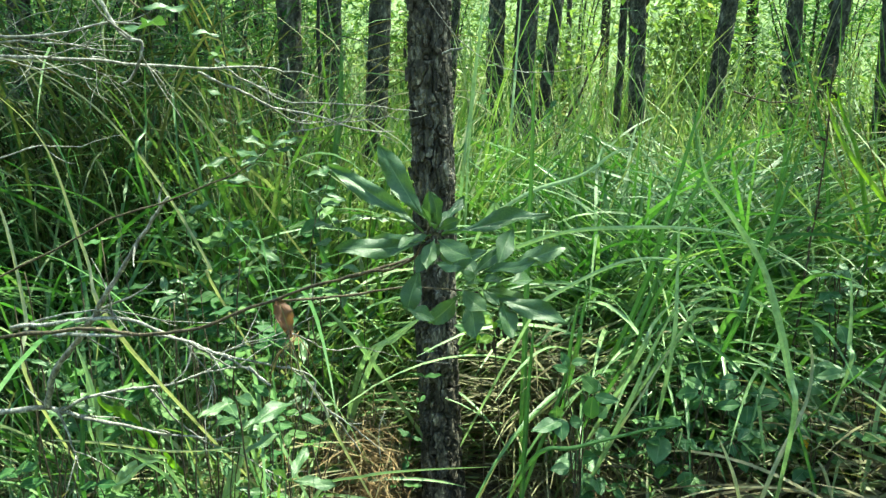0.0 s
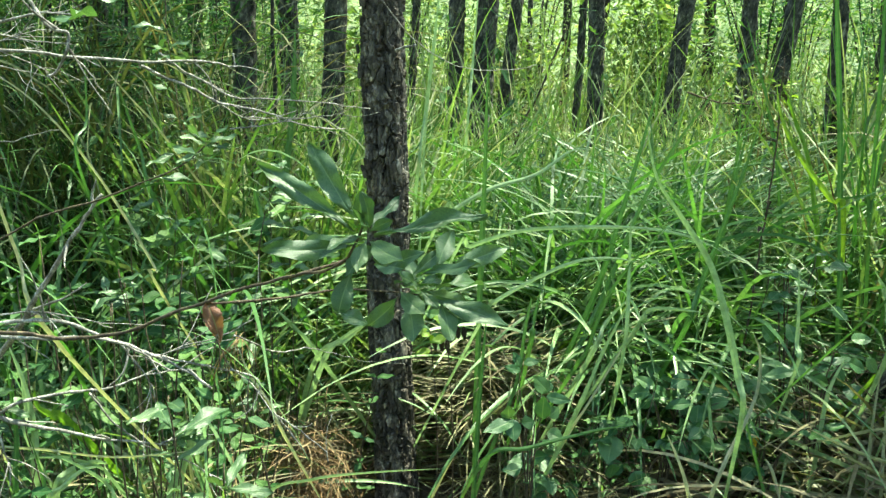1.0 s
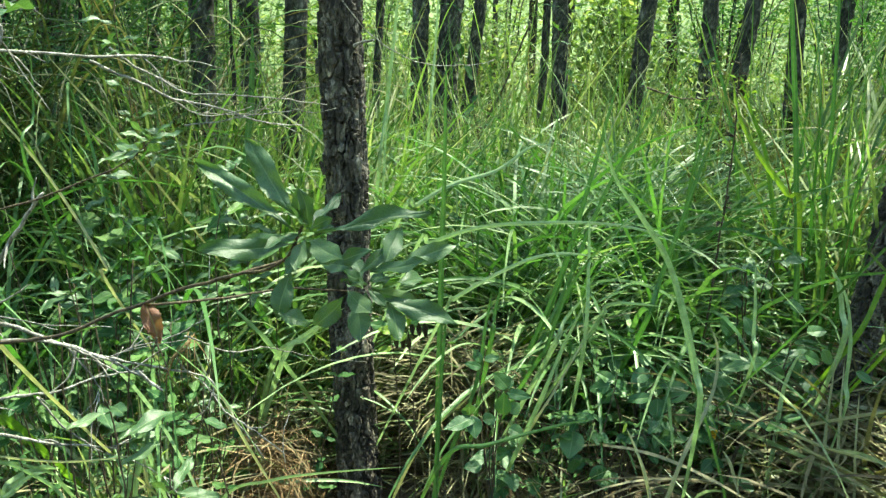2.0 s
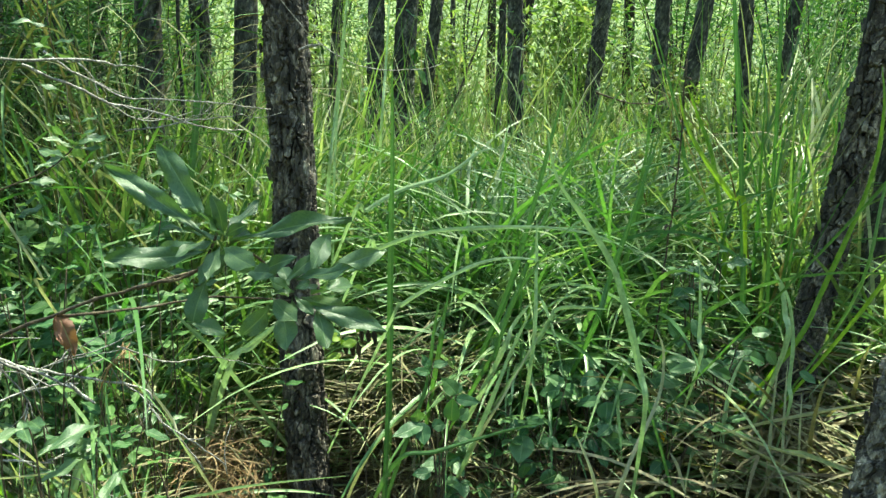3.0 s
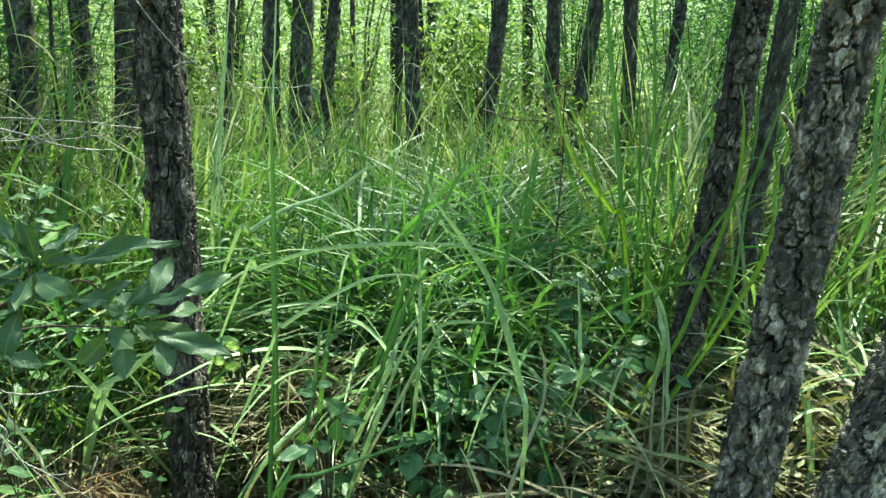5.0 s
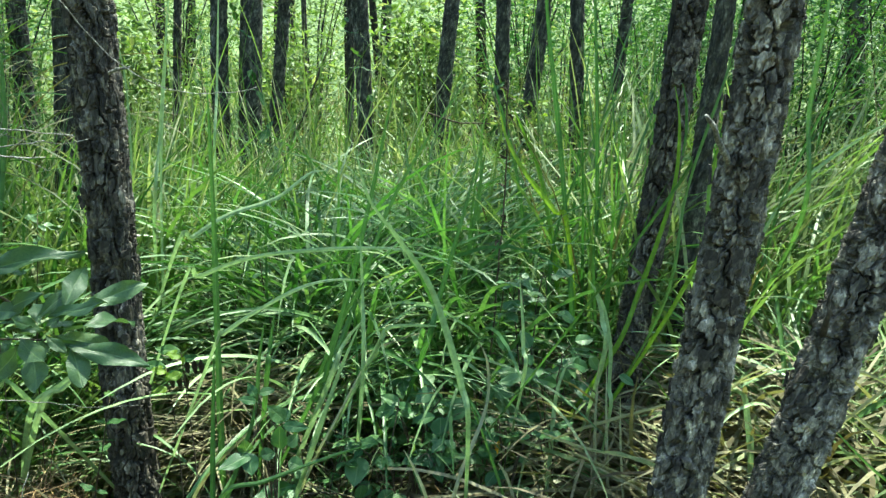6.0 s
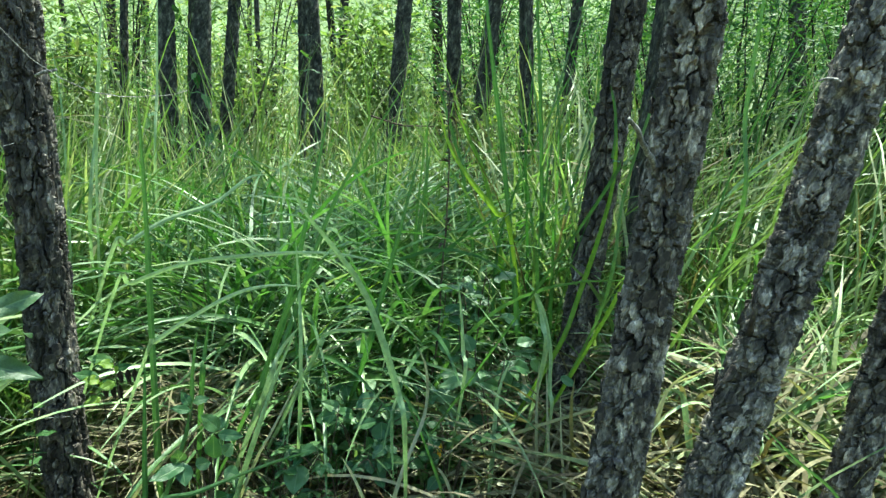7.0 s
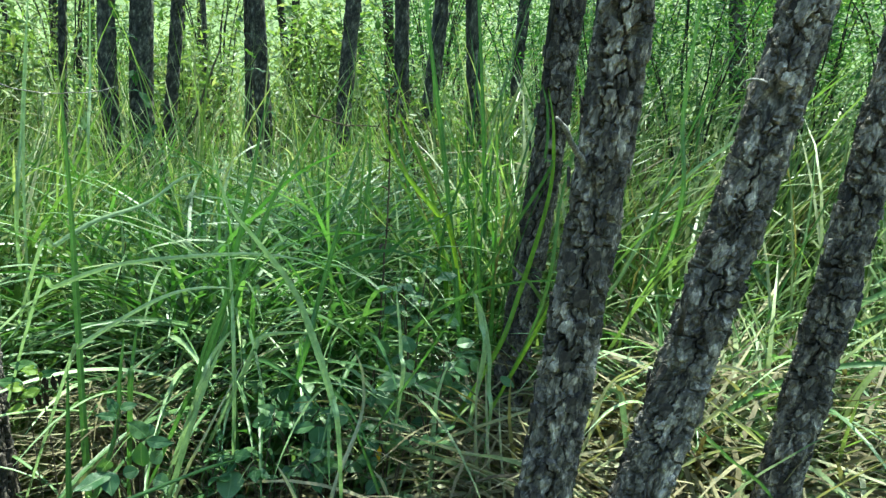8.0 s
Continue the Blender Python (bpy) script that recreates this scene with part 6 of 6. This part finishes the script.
def bush_parts(seed, height, reach, stems, per, size, material, ratio=0.15, lift=0.1):
    rng = np.random.default_rng(seed)
    wood, centres = [], []
    for k in range(stems):
        a, out = rng.random() * 6.283, reach * rng.uniform(0.3, 1.0)
        tip = Vector((math.cos(a) * out, math.sin(a) * out, height * rng.uniform(0.65, 1.0)))
        bow = tip * 0.5 + Vector((-tip.x * 0.2, -tip.y * 0.2, 0.1 * height))
        line = spline([Vector((0, 0, -0.05)), bow, tip], 7)
        wood.append(tube(wobble(line, 0.03, 3.0, k), [0.012 * (1 - 0.8 * i / 14) for i in range(15)], 5))
        centres += [np.array(p) + rng.normal(0, 0.10, 3) for p in line[2:] for _ in range(2)]
    verts, tris = leaf_cloud(rng, np.array(centres), per, (0.13, 0.13, 0.13), size, lift, ratio)
    return tri_mesh("foliage", verts, tris, material), [mesh_of("stem", *w, BARK_FAR) for w in wood]


BUSHES = [bush_parts(1, 2.0, 0.7, 9, 14, (0.05, 0.12), BUSH, 0.16, 0.3), bush_parts(2, 2.6, 0.8, 9, 15, (0.03, 0.08), WEED, 0.13), bush_parts(3, 1.6, 0.8, 10, 13, (0.05, 0.13), BUSH, 0.07, 0.7), bush_parts(4, 3.2, 0.9, 10, 14, (0.03, 0.09), BUSH, 0.09, 0.3)]


def bush(x, y, kind, turn, size=1.0, label="leafy sunlit bush behind the pines"):
    ob = thing("bush", label, "bush", pose(x, y, ground_z(x, y) if abs(x) < 12 and abs(y) < 12 else 0, 0, 0, turn) @ Matrix.Diagonal((size, size, size, 1)), "bushes behind the pines")
    foliage, stems = BUSHES[kind]
    part("foliage", foliage, ob)
    for stem in stems:
        part("stem", stem, ob)


# Kind 1 bushes carry darker leaves that put the wood's shade into colour.
for k, (x, y, kind, size) in enumerate(((-3.2, 5.0, 1, 1.0), (-2.4, 5.6, 3, 0.9), (-1.6, 6.2, 1, 1.0), (-1.0, 7.2, 0, 1.0), (-0.4, 8.0, 2, 1.0), (0.4, 8.4, 0, 1.0), (1.2, 8.0, 2, 1.0), (1.9, 7.6, 0, 1.1),
                                        (2.6, 7.4, 1, 1.1), (3.2, 6.4, 1, 1.0), (3.8, 5.6, 1, 1.1), (4.2, 4.6, 1, 1.0), (4.6, 3.4, 1, 1.1), (3.4, 4.8, 1, 0.8), (5.2, 5.5, 1, 1.3), (-4.2, 4.0, 1, 1.2), (-3.6, 6.4, 3, 1.1),
                                        (2.9, 5.4, 1, 0.8), (-2.2, 4.6, 1, 0.8), (4.0, 2.6, 1, 0.9), (-1.9, 4.9, 1, 0.9), (-2.9, 4.4, 1, 1.0), (-2.3, 3.9, 1, 0.75), (-1.75, 4.15, 1, 0.7), (-3.1, 3.3, 1, 0.9), (1.72, 4.75, 0, 0.62), (2.05, 4.3, 2, 0.7), (2.45, 4.7, 0, 0.65), (-1.35, 3.3, 1, 0.55), (-2.0, 3.1, 1, 0.6), (2.55, 3.95, 1, 0.72), (2.95, 3.75, 1, 0.75), (3.35, 3.3, 1, 0.8), (3.75, 3.0, 1, 0.85), (-1.22, 3.8, 1, 0.75), (-1.62, 3.72, 1, 0.8), (-2.05, 3.6, 1, 0.8))):
    bush(x, y, kind, k * 71 % 360, size, "dense green bush, shade put into its darker leaves" if kind == 1 else "leafy sunlit bush behind the pines")
# towards +x most are the dark-leaved kind, in place of shade
for k in range(40):
    rng_k = random.Random(300 + k)
    a, far = radians(-70 + 140 * (k + rng_k.random()) / 40), rng_k.uniform(9.5, 15)
    bush(math.sin(a) * far, math.cos(a) * far, (0, 3, 2, 3, 1)[k % 5] if a < 0.22 else (1, 3, 1, 1, 2)[k % 5], rng_k.uniform(0, 360), rng_k.uniform(1.0, 1.5))


def sapling(x, y, lean, seed, reach, low=2.2, high=3.5, leaves=26):
    """A slim young tree added for shade: a bare stem and a loose leafy crown, unseen above head height."""
    rng = np.random.default_rng(seed)
    ob = thing("sapling", "added slim broadleaf tree, its crown out of view for shade", "tree", pose(x, y, ground_z(x, y)), "young broadleaf trees")
    top = Vector((lean[0], lean[1], high))
    part("trunk", mesh_of("trunk", *stick([(0, 0, -0.03), top * 0.35 + Vector((0.03, 0, 0)), top * 0.7, top], 0.011, 0.004, 7, 0.02, seed, 7), BARK_FAR), ob)
    centres = []
    for k in range(11):
        root = top * (low * 0.85 / high + (1 - low * 0.85 / high) * k / 11)
        a = k * 2.4 + rng.uniform(-0.4, 0.4)
        tip = root + Vector((math.cos(a), math.sin(a), 0.35)) * reach * rng.uniform(0.6, 1.1)
        part("limb", mesh_of("limb", *stick([root, root.lerp(tip, 0.5) + Vector((0, 0, 0.05)), tip], 0.005, 0.0015, 4, 0.01, seed + k, 5), BARK_FAR), ob)
        centres += [np.array(root.lerp(tip, s)) for s in (0.35, 0.6, 0.85, 1.0)]
    centres = np.array([c for c in centres if c[2] > low])
    verts, tris = leaf_cloud(rng, centres, leaves, (0.13, 0.13, 0.09), (0.06, 0.12))
    part("crown", tri_mesh("crown", verts, tris, WEED), ob, "loose unseen crown of green leaves that casts shade")


# Added trees: their unseen crowns keep sun off the thicket and low plants.
sapling(-0.86, 3.38, (0.1, 0.0), 5, 0.75)
sapling(-1.55, 3.55, (0.1, 0.0), 6, 0.8)
sapling(-2.25, 3.2, (0.1, -0.1), 7, 0.75)
sapling(1.42, 2.63, (0.2, -0.34), 8, 0.45, 2.15, 3.6, 18)
sapling(3.10, 2.40, (0.0, -0.1), 12, 0.75, 2.2, 3.6, 24)
sapling(2.75, 4.1, (0.1, 0.0), 9, 0.8, 2.4, 3.8)
sapling(3.45, 4.6, (0.1, 0.0), 10, 0.85, 2.4, 3.8)


def far_woods():
    rng = np.random.default_rng(77)
    ahead, behind = 1750, 500
    a = np.concatenate([rng.uniform(-1.0, 1.3, ahead), rng.uniform(1.3, 2 * math.pi - 1.0, behind)])
    far = rng.uniform(15, 36, ahead + behind)
    centres = np.stack([np.sin(a) * far, np.cos(a) * far, rng.uniform(0.1, 11.0, ahead + behind)], -1)
    near_leaves = leaf_cloud(rng, centres[:ahead], 66, (0.9, 0.9, 0.7), (0.13, 0.32), 0.3, 0.12)
    rest = leaf_cloud(rng, centres[ahead:], 30, (1.2, 1.2, 0.9), (0.4, 0.8), 0.3)
    verts, tris = np.concatenate([near_leaves[0], rest[0]]), np.concatenate([near_leaves[1], rest[1] + len(near_leaves[0])])
    tagged(new("far_woods", tri_mesh("far_woods", verts, tris, BUSH)), "bright green foliage of woods in the distance", "woods", kind="stuff")
    wood = []
    for k in range(110):
        b, r = rng.uniform(-math.pi, math.pi), rng.uniform(11, 26)
        x, y, t = math.sin(b) * r, math.cos(b) * r, rng.uniform(-0.4, 0.4)
        wood.append(tube([(x, y, -0.1), (x + t, y, 4.5), (x + t * 2, y, 9)], [0.09, 0.07, 0.04], 7))
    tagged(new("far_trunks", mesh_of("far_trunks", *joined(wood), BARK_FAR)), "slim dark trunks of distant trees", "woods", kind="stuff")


far_woods()


def wooded_slope():
    """The far edge of the wood: a ring of uneven, tree-covered rising ground."""
    mat, nodes, links = fresh("far_tree_cover")
    out, skin = nodes.new("ShaderNodeOutputMaterial"), nodes.new("ShaderNodeBsdfPrincipled")
    coord = nodes.new("ShaderNodeTexCoord")
    big, small = noise_node(nodes, links, coord.outputs["Object"], 0.5, 6.0), noise_node(nodes, links, coord.outputs["Object"], 4.0, 6.0, 0.7)
    tone = ramp(nodes, [(0.35, (0.035, 0.06, 0.02)), (0.5, (0.11, 0.165, 0.05)), (0.65, (0.21, 0.265, 0.10))])
    links.new(mixed(nodes, links, big.outputs["Fac"], small.outputs["Fac"], 0.6), tone.inputs[0])
    links.new(tone.outputs["Color"], skin.inputs["Base Color"])
    skin.inputs["Roughness"].default_value = 0.9
    links.new(skin.outputs[0], out.inputs["Surface"])
    n, m, verts, tris = 220, 14, [], []
    for i in range(n):
        a = 2 * math.pi * i / n
        for j in range(m):
            s = j / (m - 1)
            bump = 1.6 * noise.noise(Vector((math.cos(a) * 9, math.sin(a) * 9, s * 5)))
            far = 44 + 16 * s + bump
            verts.append((math.sin(a) * far, math.cos(a) * far, -0.2 + s * (15 + 3 * noise.noise(Vector((math.cos(a) * 6, math.sin(a) * 6, 2)))) + bump * 0.4 * (s > 0)))
    for i in range(n):
        for j in range(m - 1):
            p, q = i * m + j, (i + 1) % n * m + j
            tris += [(p, q, q + 1), (p, q + 1, p + 1)]
    tagged(new("backdrop", tri_mesh("backdrop", verts, tris, mat)), "sunny tree-covered rise far behind the wood", "woods", kind="structure")


wooded_slope()


# ---- grass tufts of separate blades nearest to the path ----
def arched(length, width, lean, bend, material, seed):
    """A blade along x that rises from the origin and bows over."""
    pts, p, n = [], Vector((0, 0, 0)), 8
    for i in range(n + 1):
        pts.append(p.copy())
        a = radians(lean + bend * ((i + 0.5) / n) ** 1.4)
        p = p + Vector((math.sin(a), 0.02 * math.sin(seed + i), math.cos(a))) * (length / n)
    line = spline(pts, 2)
    verts, rib, n = [], [], len(line)
    for i, q in enumerate(line):
        s = i / (n - 1)
        way = (line[min(i + 1, n - 1)] - line[max(i - 1, 0)]).normalized()
        side = Matrix.Rotation(0.5 * math.sin(seed * 1.7) + 0.7 * s * math.sin(seed), 3, way) @ Vector((0, 1, 0))
        up = way.cross(side)
        w = width / 2 * min(1, 0.6 + 3 * s) * max(0.02, 1 - s ** 2.6) ** 0.75
        for u in (-1, -0.1, 0.1, 1):
            verts.append(q + side * (u * w) + up * (abs(u) * w * 0.35))
            rib.append(1.0 if abs(u) < 0.2 else 0.0)
    faces = [(i * 4 + k, i * 4 + k + 1, i * 4 + k + 5, i * 4 + k + 4) for i in range(n - 1) for k in range(3)]
    me = mesh_of("blade", verts, faces, material)
    me.attributes.new("rib", "FLOAT", "POINT").data.foreach_set("value", [0.5 * r for r in rib])
    return me


FRESH = [arched(0.62 + 0.06 * k, 0.011 + 0.001 * k, 8 + 4 * k, 60 + 9 * (k * 3 % 8), GREEN_BLADE if k % 3 else PALE_BLADE, k) for k in range(8)]
DRY = [arched(0.45 + 0.06 * k, 0.013 + 0.0017 * k, 42 + 4 * k, 20 + 8 * (k * 3 % 7), STRAW_BLADE, 20 + k) for k in range(7)]

FALLEN = [arched(0.55 + 0.07 * k, 0.012 + 0.0012 * k, 35 + 6 * k, 35 + 9 * (k * 3 % 7), (PALE_BLADE, PALE_BLADE, LIME_BLADE, STRAW_BLADE)[k % 4], 40 + k) for k in range(6)]
WIDE = [arched(0.85 + 0.08 * k, 0.016 + 0.0015 * k, 6 + 6 * k, 75 + 11 * (k * 3 % 5), PALE_BLADE if k % 2 else GREEN_BLADE, 60 + k) for k in range(6)]


def tuft(x, y, meshes, count, seed, size, label, group, sides=(0, 360)):
    """sides: the degrees between which its blades bow over."""
    rng = random.Random(seed)
    ob = thing("grass_tuft", label, "grass", Matrix.Translation((x, y, ground_z(x, y) - 0.01)), group)
    for k in range(count):
        m = pose(rng.gauss(0, 0.02), rng.gauss(0, 0.02), 0, rng.uniform(-6, 6), rng.uniform(-6, 6), rng.uniform(*sides))
        r = size * rng.uniform(0.75, 1.2)
        way = m.to_3x3() @ Vector((0.5 * r, 0, 0))
        if any(trodden(x + way.x * q, y + way.y * q) for q in (0.3, 0.7, 1.0)):
            continue
        part("blade", meshes[rng.randrange(len(meshes))], ob, "", m @ Matrix.Diagonal((r, r, r, 1)))


FAN = [arched(0.75 + 0.05 * k, 0.010 + 0.0008 * k, 14 + 5 * k, 55 + 8 * (k * 3 % 7), PALE_BLADE if k % 3 else LIME_BLADE, 80 + k) for k in range(8)]
rng_t = random.Random(44)
for k, (x, y) in enumerate(((0.16, 2.86), (0.24, 2.80), (0.04, 2.92), (0.34, 2.74))):
    tuft(x, y, FAN, 9, 680 + k, 1.0, "fan of pale arching grass blades beside straw", "pale grass fans", (-50, 60))
for k in range(34):
    tuft(rng_t.uniform(0.15, 1.25), rng_t.uniform(2.8, 3.7), FRESH, 9, 700 + k, 1.2, "fresh arching green grass tuft", "fresh grass tufts")
for k in range(12):
    tuft(rng_t.uniform(-1.3, -0.5), rng_t.uniform(2.3, 3.2), FRESH, 9, 800 + k, 0.9, "green grass tuft among weeds", "fresh grass tufts")
for k in range(7):
    tuft(rng_t.uniform(1.9, 3.0), rng_t.uniform(2.0, 3.0), FRESH, 9, 850 + k, 1.0, "sunlit green grass tuft behind leaning pines", "fresh grass tufts")
for k in range(27):
    x, y = rng_t.uniform(1.12, 2.6), rng_t.uniform(1.75, 2.6)
    if all(math.hypot(x - sx, y - sy) > 0.13 for sx, sy, _ in TRUNKS):
        tuft(x, y, DRY, 8, 900 + k, 1.0, "collapsed tuft of bleached dry grass", "dry grass tufts")
for k in range(3):
    tuft(rng_t.uniform(0.05, 1.0), rng_t.uniform(1.75, 2.0), FALLEN, 5, 940 + k, 0.62, "tuft of pale green blades fallen flat", "fallen grass tufts")
for k in range(4):
    tuft(rng_t.uniform(-1.2, -0.5), rng_t.uniform(1.6, 2.2), FALLEN, 6, 960 + k, 0.75, "tuft of pale green blades fallen flat", "fallen grass tufts")
for k in range(9):
    x, y = rng_t.uniform(1.4, 2.6), rng_t.uniform(1.75, 2.4)
    if all(math.hypot(x - sx, y - sy) > 0.13 for sx, sy, _ in TRUNKS):
        tuft(x, y, DRY, 8, 975 + k, 1.1, "collapsed tuft of bleached dry grass", "dry grass tufts")
for k in range(22):
    tuft(rng_t.uniform(0.15, 1.25), rng_t.uniform(2.75, 3.4), WIDE, 7, 990 + k, 1.0, "broad pale arching grass blades on the mound", "broad grass tufts")
for k in range(9):
    tuft(rng_t.uniform(1.75, 3.0), rng_t.uniform(2.1, 3.1), WIDE, 7, 1020 + k, 1.05, "broad sunlit grass blades behind leaning pines", "broad grass tufts")
